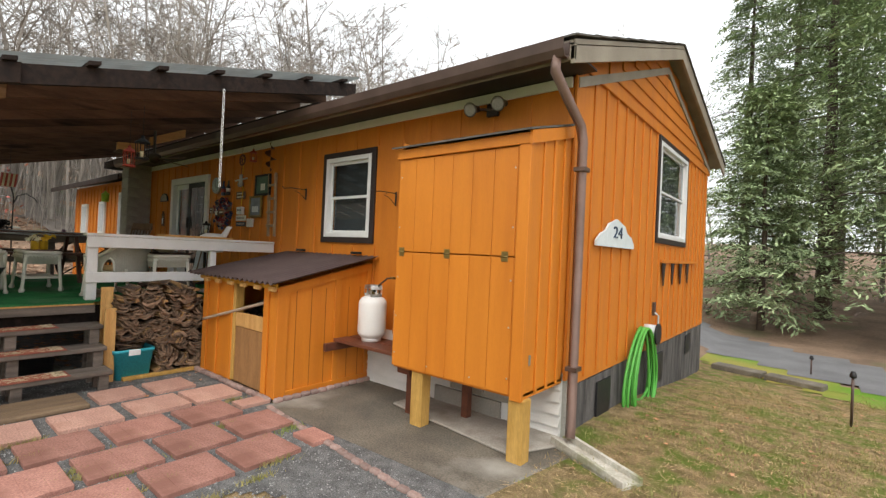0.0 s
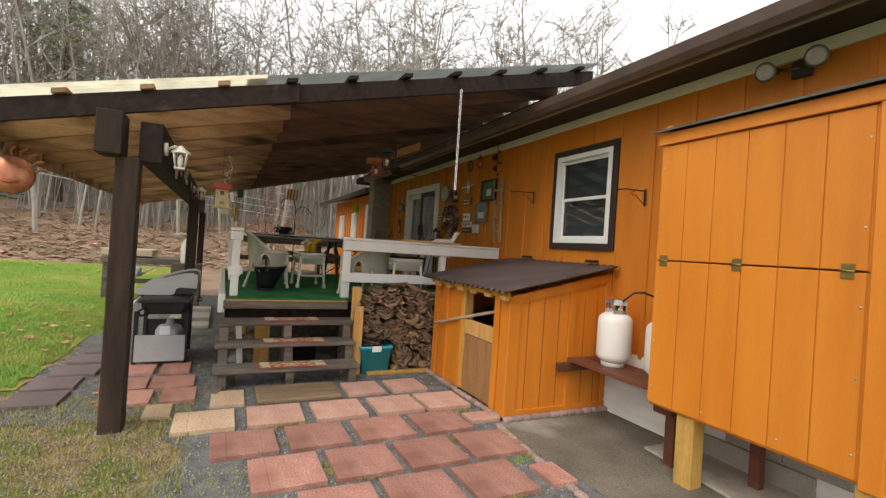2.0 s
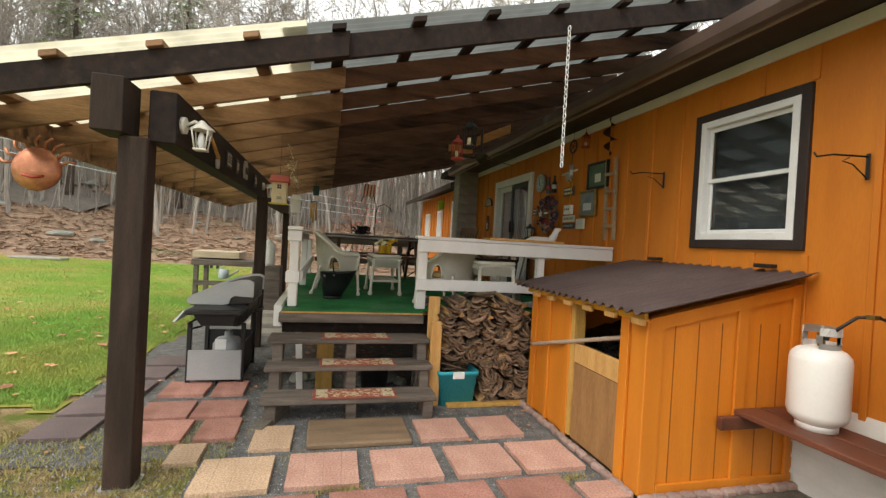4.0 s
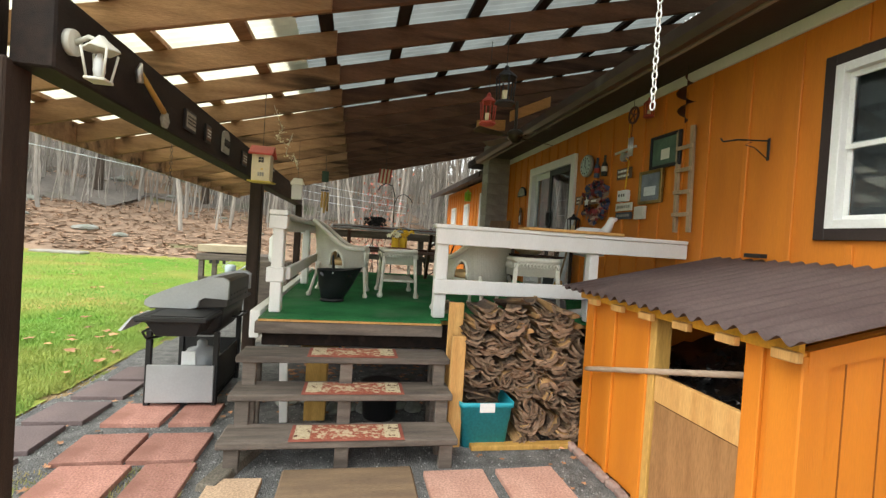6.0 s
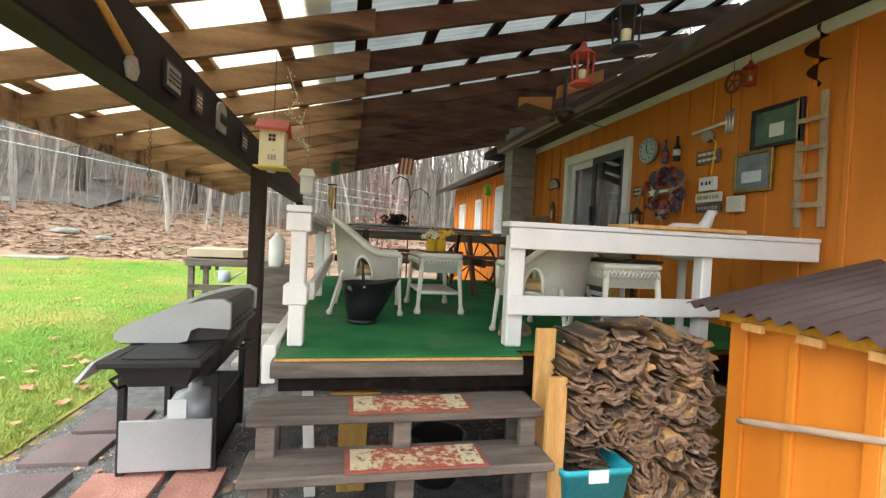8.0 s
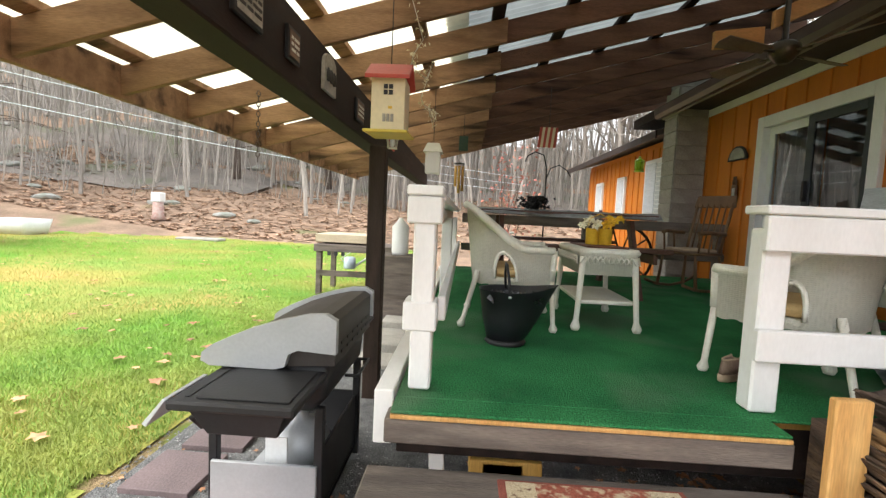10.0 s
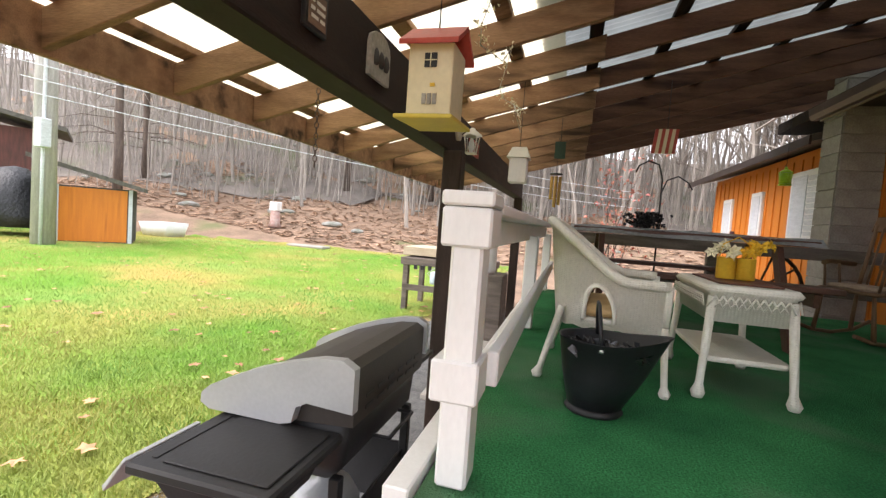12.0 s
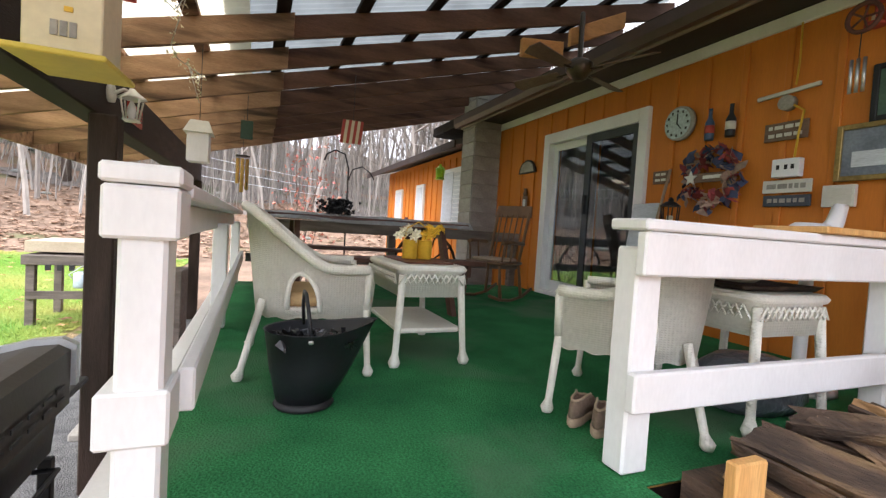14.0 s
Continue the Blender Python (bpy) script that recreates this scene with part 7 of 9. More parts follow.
tagged(G((-9.3, 0.6, 2.25)).box(-9.31, -9.29, 0.55, 0.65, 2.2, 2.36, 0.003).done("hanging_sign", mat("dark_green_paint", (0.03, 0.07, 0.045), None, 0.6)), "small dark green sign hung from a rafter", "sign")
G((-9.3, 0.6, 2.25)).tube([(-9.3, 0.6, 2.36), (-9.3, 0.6, raf(0.6) + 0.01)], 0.003, 5).done("sign_wire", BLACK, bpy.data.objects["hanging_sign"])

# copper sun face
COPPER = mat("copper", (0.55, 0.24, 0.14), (0.42, 0.17, 0.1), 0.4, 9, (1, 1, 1), 40, 0.15, metal=0.7)
sf = thing("sun_ornament", (-5.2, -1.14, 1.85), "round copper sun ornament with curled rays", "ornament")
o = sf.location.copy()
g = G(o)
g.tube_rings([[(-5.2 + dx, -1.14 + r * math.cos(a), 1.93 + r * math.sin(a)) for a in [6.2832 * k / 24 for k in range(24)]] for dx, r in ((-0.02, 0.11), (0.0, 0.125), (0.015, 0.115), (0.032, 0.07), (0.038, 0.02))])
g.done("face", COPPER, sf)
for k in range(9):
    a = 0.25 + 0.33 * k
    c, s = math.cos(a), math.sin(a)
    G(o).tube([(-5.2, -1.14 + 0.12 * c, 1.93 + 0.12 * s), (-5.2, -1.14 + 0.16 * c - 0.015 * s, 1.93 + 0.16 * s + 0.015 * c), (-5.2, -1.14 + 0.19 * c + 0.01 * s, 1.93 + 0.19 * s)], 0.009, 6).done("ray", COPPER, sf)
G(o).tube([(-5.165, -1.19, 1.89), (-5.16, -1.14, 1.88), (-5.165, -1.09, 1.89)], 0.008, 6).done("mouth", RED, sf)
hang(o, -5.2, -1.14, 2.05, 2.13, sf)
sf.location, sf.scale = (-5.2, -1.22, 1.78), (1.2, 1.25, 1.25)

# shepherd's crook beyond the deck
cr = thing("shepherd_hook", (-10.7, 1.75, 0), "black iron double shepherd hook", "hook")
o = cr.location.copy()
G(o).tube([(-10.7, 1.75, 0), (-10.7, 1.75, 2.2), (-10.7, 1.70, 2.38), (-10.7, 1.58, 2.42), (-10.7, 1.48, 2.36), (-10.7, 1.45, 2.28)], 0.01, 8).done("pole", BLACK, cr)
G(o).tube([(-10.7, 1.75, 2.05), (-10.7, 1.80, 2.2), (-10.7, 1.92, 2.25), (-10.7, 2.03, 2.18), (-10.7, 2.08, 2.1)], 0.008, 8).done("arm", BLACK, cr)

# ---- on the house wall over the deck ----
yw = YW - 0.022


def disc(name, x, z, r, m, label, cat):
    t = thing(name, (x, yw, z), label, cat)
    q = t.location.copy()
    G(q).tube([(x, yw, z), (x, yw - 0.035, z)], r, 28).done("body", m, t)
    return t, q


ck, o = disc("wall_clock", -7.72, 2.45, 0.14, BLOCK, "round pale blue-grey wall clock", "clock")
G(o).tube([(-7.73, yw - 0.036, 2.45), (-7.73, yw - 0.039, 2.45)], 0.125, 28).done("dial", mat("pale_blue_dial", (0.48, 0.58, 0.58), (0.38, 0.46, 0.46), 0.6, 30), ck)
G(o).box(-7.735, -7.725, yw - 0.044, yw - 0.040, 2.44, 2.53).done("hand", BLACK, ck)
G(o).hexa([(-7.735, yw - 0.048, 2.45), (-7.725, yw - 0.048, 2.45), (-7.725, yw - 0.045, 2.45), (-7.735, yw - 0.045, 2.45)], [(-7.69, yw - 0.048, 2.40), (-7.68, yw - 0.048, 2.40), (-7.68, yw - 0.045, 2.40), (-7.69, yw - 0.045, 2.40)]).done("hand", BLACK, ck)
ck.location.z += 0.065
for k in range(12):
    a = 6.2832 * k / 12
    G(o).box(-7.73 + 0.1 * math.cos(a) - 0.008, -7.73 + 0.1 * math.cos(a) + 0.008, yw - 0.0415, yw - 0.0395, 2.45 + 0.1 * math.sin(a) - 0.01, 2.45 + 0.1 * math.sin(a) + 0.01).done("hour_mark", INK, ck)

wr = thing("wreath", (-7.38, yw, 2.03), "red, blue and tan ribbon wreath with star", "wreath")
o = wr.location.copy()
RIB = [island_vary(mat("dusty_red_ribbon", (0.35, 0.06, 0.06), (0.22, 0.05, 0.05), 0.8, 12), 0.3), mat("navy_ribbon", (0.06, 0.07, 0.13), None, 0.8), island_vary(mat("tan_burlap", (0.4, 0.27, 0.2), (0.3, 0.2, 0.15), 0.9, 14), 0.3)]
for i, m in enumerate(RIB):
    g = G(o)
    for k in range(46):
        a = rnd.uniform(0, 6.28)
        r = rnd.uniform(0.13, 0.25)
        c = Vector((-7.38 + r * math.cos(a), yw - rnd.uniform(0.02, 0.08), 2.03 + r * math.sin(a)))
        e, f_ = Vector((rnd.gauss(0, 1), rnd.gauss(0, 0.6), rnd.gauss(0, 1))).normalized() * 0.045, Vector((rnd.gauss(0, 1), rnd.gauss(0, 1), rnd.gauss(0, 1))).normalized() * 0.03
        g.grid([[c - e - f_, c - e + f_], [c + Vector((0, -0.025, 0)) - f_, c + Vector((0, -0.025, 0)) + f_], [c + e - f_, c + e + f_]])
    tagged(g.done("ribbon", m, wr), kind="stuff")
G(o).box(-7.52, -7.22, yw - 0.10, yw - 0.085, 2.0, 2.07, 0.004).done("name_board", SIGN_WD, wr)
G(o).box(-7.40, -7.24, yw - 0.103, yw - 0.1005, 2.025, 2.05).done("lettering", TRIM_WHITE, wr)
st = []
for k in range(10):
    r = 0.06 if k % 2 == 0 else 0.026
    a = 1.571 + k * 0.6283
    st.append((-7.50 + r * math.cos(a), 2.035 + r * math.sin(a)))
G(o).hexa([(x, yw - 0.112, z) for x, z in st], [(x, yw - 0.104, z) for x, z in st]).done("star", TRIM_WHITE, wr)

for x, m1, m2 in ((-7.43, mat("blue_bottle", (0.05, 0.09, 0.16), None, 0.3), RED), (-7.26, BLACK, TRIM_WHITE)):
    b = thing("bottle_figure", (x, yw - 0.04, 2.33), "painted wooden bottle-shaped wall ornament", "ornament", "ornaments above the wreath")
    q = b.location.copy()
    G(q).lathe(x, yw - 0.036, [(0.032, 2.33), (0.034, 2.35), (0.034, 2.46), (0.015, 2.50), (0.013, 2.56), (0.016, 2.57)], 12).done("bottle", m1, b)
    G(q).lathe(x, yw - 0.036, [(0.0352, 2.38), (0.0352, 2.44)], 12).done("label", m2, b)


def board(name, x0, x1, z0, z1, m, label, rows=1, ink=TRIM_WHITE, t=0.018, seed=3):
    b = thing(name, ((x0 + x1) / 2, yw, z0), label, "sign", "signs on the wall")
    q = b.location.copy()
    G(q).box(x0, x1, yw - t, yw, z0, z1, 0.003).done("board", m, b)
    if rows:
        bars(q, x0 + 0.03, x1 - 0.03, yw - t - 0.002, z0 + 0.01, z1 - 0.005, rows, b, ink, seed)
    return b, q


board("wooden_sign", -7.02, -6.75, 2.25, 2.37, SIGN_WD, "brown wooden sign with pale writing", 2, TRIM_WHITE, seed=1)
board("white_sign", -7.0, -6.70, 1.90, 1.985, TRIM_WHITE, "white wooden sign with grey writing", 1, BLOCK, seed=2)
board("slate_sign", -6.99, -6.70, 1.81, 1.885, mat("slate_blue_paint", (0.07, 0.08, 0.1), None, 0.7), "dark slate sign with faint writing", 1, BLOCK, seed=4)
board("small_brown_sign", -7.96, -7.79, 2.03, 2.14, SIGN_WD, "small brown sign beside the door", 2, TRIM_WHITE, seed=5)
outl, o = board("outlet_box", -6.93, -6.76, 2.0, 2.12, VINYL, "white electrical box with outlets", 0, t=0.05)
for x in (-6.89, -6.84, -6.80):
    G(o).box(x - 0.01, x + 0.01, yw - 0.053, yw - 0.0505, 2.05, 2.08).done("socket", BLACK, outl)
gr, o = board("vent_grille", -6.63, -6.46, 1.80, 1.93, TRIM_WHITE, "cream slatted vent grille", 0, t=0.03)
for k in range(7):
    G(o).box(-6.62, -6.47, yw - 0.036, yw - 0.0305, 1.812 + 0.016 * k, 1.82 + 0.016 * k).done("slat", TRIM_WHITE, gr)
tl = thing("work_light", (-6.9, yw, 2.52), "grey junction light on a pale strip with yellow cord", "lamp")
o = tl.location.copy()
G(o).hexa([(-7.09, yw - 0.02, 2.545), (-6.70, yw - 0.02, 2.565), (-6.70, yw, 2.565), (-7.09, yw, 2.545)], [(-7.09, yw - 0.02, 2.57), (-6.70, yw - 0.02, 2.59), (-6.70, yw, 2.59), (-7.09, yw, 2.57)], 0.003).done("strip", TRIM_WHITE, tl)
G(o).tube([(-6.88, yw, 2.49), (-6.88, yw - 0.05, 2.49)], 0.05, 14).done("junction_box", BLOCK, tl)
G(o).tube([(-6.84, yw - 0.012, 3.0), (-6.835, yw - 0.014, 2.75), (-6.84, yw - 0.022, 2.6)], 0.006, 6).done("cord", YELLOW, tl)
G(o).tube([(-6.84, yw - 0.03, 2.47), (-6.77, yw - 0.035, 2.42), (-6.79, yw - 0.035, 2.28), (-6.8, yw - 0.04, 2.12)], 0.007, 6).done("cord", YELLOW, tl)


def picture(x0, x1, z0, z1, m, label, tilt=0.0):
    p = thing("framed_picture", ((x0 + x1) / 2, yw, z0), label, "picture", "pictures on the wall")
    q = p.location.copy()
    w = 0.03
    for a, b, c, d in ((x0, x0 + w, z0, z1), (x1 - w, x1, z0, z1), (x0 + w, x1 - w, z0, z0 + w), (x0 + w, x1 - w, z1 - w, z1)):
        G(q).box(a, b, yw - 0.03, yw, c, d, 0.003).done("frame", BLACK if tilt else BRASS, p)
    G(q).box(x0 + w, x1 - w, yw - 0.015, yw - 0.002, z0 + w, z1 - w).done("print", m, p)
    return p, q


p, o = picture(-6.43, -6.0, 2.28, 2.60, mat("green_landscape_print", (0.1, 0.17, 0.11), (0.05, 0.09, 0.07), 0.5, 9), "dark framed green landscape picture", 1)
G(o).box(-6.27, -6.15, yw - 0.019, yw - 0.0155, 2.36, 2.46).done("painted_house", TRIM_WHITE, p)
p, o = picture(-6.58, -6.22, 1.95, 2.28, mat("grey_blue_print", (0.22, 0.25, 0.29), (0.12, 0.14, 0.17), 0.5, 7), "grey photograph in a thin frame")
G(o).box(-6.50, -6.32, yw - 0.019, yw - 0.0155, 2.03, 2.12).done("pale_shape", BLIND, p)

ld = thing("decor_ladder", (-5.93, yw, 1.66), "small weathered wooden ladder hung on the wall", "ladder")
o = ld.location.copy()
LADW = mat("pale_driftwood", (0.42, 0.31, 0.2), (0.3, 0.21, 0.13), 0.8, 4, (4, 4, 0.6), 40, 0.3)
for x0, x1 in ((-6.0, -6.035), (-5.83, -5.86)):
    G(o).hexa([(x0 - 0.02, yw - 0.03, 1.66), (x0 + 0.02, yw - 0.03, 1.66), (x0 + 0.02, yw, 1.66), (x0 - 0.02, yw, 1.66)], [(x1 - 0.02, yw - 0.03, 2.6), (x1 + 0.02, yw - 0.03, 2.6), (x1 + 0.02, yw, 2.6), (x1 - 0.02, yw, 2.6)], 0.003).done("rail", LADW, ld)
for k in range(4):
    G(o).box(-6.03, -5.82, yw - 0.045, yw - 0.0305, 1.80 + 0.2 * k, 1.835 + 0.2 * k, 0.003).done("rung", LADW, ld)

sp_ = thing("wind_spinner", (-5.82, YW - 0.16, 2.6), "rusty spiral wind spinner hanging by the wall", "wind spinner")
o = sp_.location.copy()
RUST = mat("rusty_brown_metal", (0.13, 0.05, 0.035), (0.08, 0.03, 0.022), 0.6, 9)
g = G(o)
rows = []
for k in range(40):
    a = k * 0.42
    z = 2.60 + 0.42 * k / 39
    r = 0.085 * math.sin(math.pi * (k + 2) / 44)
    rows.append([(-5.82, YW - 0.16, z), (-5.82 + r * math.cos(a), YW - 0.16 + r * math.sin(a), z - 0.01)])
g.grid(rows)
g.done("spiral", RUST, sp_, thick=0.002)
hang(o, -5.82, YW - 0.16, 3.0, 3.1, sp_)
lantern("red_wall_lantern", -6.42, YW - 0.10, 2.80, 0.05, 0.2, RED, "small red lantern under the eave", "lantern", 3.1)
wl_ = thing("metal_wheel_chime", (-6.66, yw - 0.03, 2.5), "rusty wheel with small wind chimes", "wind chime")
o = wl_.location.copy()
G(o).tube([(-6.66 + 0.075 * math.cos(a), yw - 0.03, 2.90 + 0.075 * math.sin(a)) for a in [6.2832 * k / 20 for k in range(21)]], 0.012, 6).done("rim", RUST, wl_)
for k in range(5):
    a = 6.2832 * k / 5
    G(o).tube([(-6.66, yw - 0.03, 2.90), (-6.66 + 0.07 * math.cos(a), yw - 0.03, 2.90 + 0.07 * math.sin(a))], 0.006, 5).done("spoke", RUST, wl_)
for k in range(3):
    G(o).tube([(-6.69 + 0.03 * k, yw - 0.04, 2.68), (-6.69 + 0.03 * k, yw - 0.04, 2.50)], 0.009, 8).done("tube", STEEL, wl_)
G(o).tube([(-6.66, yw - 0.035, 2.83), (-6.66, yw - 0.04, 2.68)], 0.003, 5).done("wire", BLACK, wl_)

hang(o, -6.66, yw - 0.03, 2.975, 3.15, wl_)
wl_.location += Vector((0.28, -0.237, -0.11))


def scroll_hook(x, z, s, label):
    h = thing("wall_hook", (x, yw, z), label, "hook", "scroll hooks on the wall")
    q = h.location.copy()
    G(q).box(x - 0.012, x + 0.012, yw - 0.006, yw, z - 0.14, z + 0.02, 0.002).done("plate", BLACK, h)
    G(q).tube([(x, yw - 0.006, z), (x - 0.15 * s, yw - 0.18, z + 0.01), (x - 0.22 * s, yw - 0.26, z - 0.005), (x - 0.23 * s, yw - 0.28, z + 0.02)], 0.006, 6).done("arm", BLACK, h)
    G(q).tube([(x, yw - 0.006, z - 0.13), (x - 0.05 * s, yw - 0.09, z - 0.05), (x - 0.1 * s, yw - 0.14, z - 0.03), (x - 0.06 * s, yw - 0.11, z - 0.01)], 0.004, 6).done("scroll", BLACK, h)


scroll_hook(-5.1, 2.31, 0.6, "black iron scroll hook on the orange wall")
scroll_hook(-3.36, 2.18, 0.5, "rusty scroll hook beside the window")

tp = thing("fan_plaque", (-10.03, yw, 2.33), "half-round painted plaque beside the door", "plaque")
o = tp.location.copy()
pts = [(-10.03 + 0.13 * math.cos(a), 2.32 + 0.13 * math.sin(a)) for a in [math.pi * k / 12 for k in range(13)]]
G(o).hexa([(x, yw - 0.02, z) for x, z in pts], [(x, yw, z) for x, z in pts]).done("rim", BLACK, tp)
pts = [(-10.03 + 0.105 * math.cos(a), 2.33 + 0.105 * math.sin(a)) for a in [math.pi * k / 12 for k in range(13)]]
G(o).hexa([(x, yw - 0.024, z) for x, z in pts], [(x, yw - 0.021, z) for x, z in pts]).done("face", SIGN_ST, tp)
tp.scale = (1.5, 1, 1.3)
tq = thing("thermometer_plaque", (-10.03, yw, 1.85), "small bottle-shaped plaque beside the door", "plaque")
G(tq.location).box(-10.09, -9.99, yw - 0.02, yw, 1.82, 2.02, 0.004).done("board", SIGN_WD, tq)
G(tq.location).lathe(-10.04, yw - 0.012, [(0.02, 2.02), (0.03, 2.05), (0.018, 2.09), (0.02, 2.12)], 10).done("knob", SIGN_WD, tq)
G(tq.location).box(-10.065, -10.01, yw - 0.024, yw - 0.021, 1.86, 1.98).done("scale", BLIND, tq)

# leaning things below the wall: white board, broom, table bits
wbd = tagged(G((-7.95, 3.8, DECK)).hexa([(-8.1, 3.72, DECK + 0.003), (-7.8, 3.72, DECK + 0.003), (-7.8, 3.735, DECK + 0.003), (-8.1, 3.735, DECK + 0.003)], [(-8.12, 3.88, 1.86), (-7.82, 3.88, 1.86), (-7.82, 3.895, 1.86), (-8.12, 3.895, 1.86)], 0.003).done("notice_board", BLIND), "pale grey board leaning by the door", "board")
brm = thing("broom", (-7.75, 3.7, DECK), "broom with a pale handle leaning on the wall", "broom")
G(brm.location).tube([(-7.84, 3.70, DECK + 0.2), (-7.76, 3.9, 2.14)], 0.012, 8).done("handle", LADW, brm)
G(brm.location).hexa([(-8.0, 3.64, DECK + 0.004), (-7.7, 3.64, DECK + 0.004), (-7.7, 3.72, DECK + 0.004), (-8.0, 3.72, DECK + 0.004)], [(-7.9, 3.68, DECK + 0.2), (-7.79, 3.68, DECK + 0.2), (-7.79, 3.72, DECK + 0.2), (-7.9, 3.72, DECK + 0.2)]).done("bristles", YELLOW_PINE, brm)
lantern("table_lantern", -7.55, 3.7, 1.66, 0.07, 0.22, BLACK, "black lantern on the small stand", "lantern")
stn = thing("plant_stand", (-7.55, 3.7, DECK), "narrow dark stand under the lantern", "stand")
G(stn.location).lathe(-7.55, 3.7, [(0.13, DECK + 0.003), (0.13, DECK + 0.02), (0.02, DECK + 0.05), (0.02, DECK + 0.78), (0.12, DECK + 0.80), (0.12, DECK + 0.829)], 16).done("pedestal", DARK_POST, stn)

# things on the second wicker table and railing
bowl = thing("serving_bowl", (-6.2, 2.66, DECK + 0.53), "cream ceramic bowl on a dark tray", "bowl")
o = bowl.location.copy()
zt = DECK + 0.525
G(o).tube_rings([rrect(-6.2, 2.66, 0.16, 0.22, zt, 0.03), rrect(-6.2, 2.66, 0.18, 0.24, zt + 0.02, 0.03), rrect(-6.2, 2.66, 0.17, 0.23, zt + 0.02, 0.03), rrect(-6.2, 2.66, 0.15, 0.21, zt + 0.006, 0.03)]).done("tray", DARK_POST, bowl)
G(o).lathe(-6.22, 2.62, [(0.07, zt + 0.02), (0.13, zt + 0.06), (0.15, zt + 0.12), (0.14, zt + 0.125), (0.12, zt + 0.07), (0.05, zt + 0.03)], 24).done("bowl", CREAM, bowl)
duck = tagged(G((-6.3, 3.25, DECK)).tube_rings([[(-6.3 + r * 0.8 * math.cos(a), 3.25 + r * 1.4 * math.sin(a), z) for a in [6.2832 * k / 20 for k in range(20)]] for r, z in ((0.08, 1.43), (0.13, 1.48), (0.145, 1.55), (0.12, 1.62), (0.07, 1.66))]).done("ceramic_hen", WHITE_PAINT), "white ceramic hen-shaped planter on a stand", "planter")
st2 = tagged(G((-6.3, 3.25, DECK)).lathe(-6.3, 3.25, [(0.16, DECK + 0.003), (0.16, DECK + 0.03), (0.03, DECK + 0.06), (0.03, 1.38), (0.14, 1.40), (0.14, 1.429)], 18).done("planter_stand", WHITE_PAINT), "white stand holding the planter", "stand")
neck = tagged(G((-6.3, 3.42, 1.6)).tube([(-6.3, 3.38, 1.60), (-6.3, 3.44, 1.68), (-6.3, 3.47, 1.75), (-6.3, 3.52, 1.76)], [0.05, 0.04, 0.035, 0.015], 12).done("hen_head", WHITE_PAINT, duck), "white ceramic head and beak")
neck.location = Vector((-6.3, 3.42, 1.6)) - Vector((-6.3, 3.25, DECK))
tagged(G((-5.93, 2.9, 1.58)).box(-6.05, -5.80, 2.45, 3.3, 1.5815, 1.605, 0.004).done("loose_board", RAW_PINE), "raw pine board laid on the railing", "board")
bag = G((-6.25, 3.0, DECK + 0.05))
bag.tube_rings([[(-6.22 + r * (1 + 0.15 * wob(k, r * 9)) * math.cos(6.2832 * k / 22), 2.75 + 1.3 * r * (1 + 0.15 * wob(k, r * 7, 1.5, 3)) * math.sin(6.2832 * k / 22), z) for k in range(22)] for r, z in ((0.16, DECK + 0.004), (0.2, DECK + 0.06), (0.19, DECK + 0.15), (0.12, DECK + 0.21), (0.03, DECK + 0.23))])
tagged(bag.done("plastic_sack", mat("grey_blue_plastic_sack", (0.16, 0.18, 0.2), (0.1, 0.11, 0.13), 0.3, 6, (1, 1, 1), 12, 0.8, dist=0.05)), "grey plastic sack under the wicker table", "sack")

# ---- east wall things ----
pl = thing("house_number", (XE + 0.03, 5.05, 1.68), "white scalloped house number plaque reading 24", "house number")
o = pl.location.copy()
PW = mat("pale_blue_white_paint", (0.68, 0.74, 0.76), (0.6, 0.66, 0.68), 0.5, 8, (1, 1, 1), 40, 0.05, grain=0.05)
pts = [(4.47, 1.67), (5.60, 1.67), (5.60, 1.72), (5.50, 1.79), (5.36, 1.83), (5.28, 1.90), (5.16, 1.93), (5.03, 1.96), (4.92, 1.93), (4.80, 1.90), (4.72, 1.83), (4.58, 1.79), (4.47, 1.72)]
G(o).hexa([(XE + 0.024, y, z) for y, z in pts], [(XE + 0.045, y, z) for y, z in pts]).done("board", PW, pl)
txt = bpy.data.curves.new("number", "FONT")
txt.body, txt.size, txt.extrude, txt.align_x = "24", 0.17, 0.004, "CENTER"
tob = new("number", txt)
tob.parent, tob.location, tob.rotation_euler, tob.scale = pl, (0.019, 0.0, 0.085), (math.pi / 2, 0, math.pi / 2), (1.7, 1, 1)
txt.materials.append(mat("dark_blue_numerals", (0.04, 0.07, 0.12), None, 0.6))

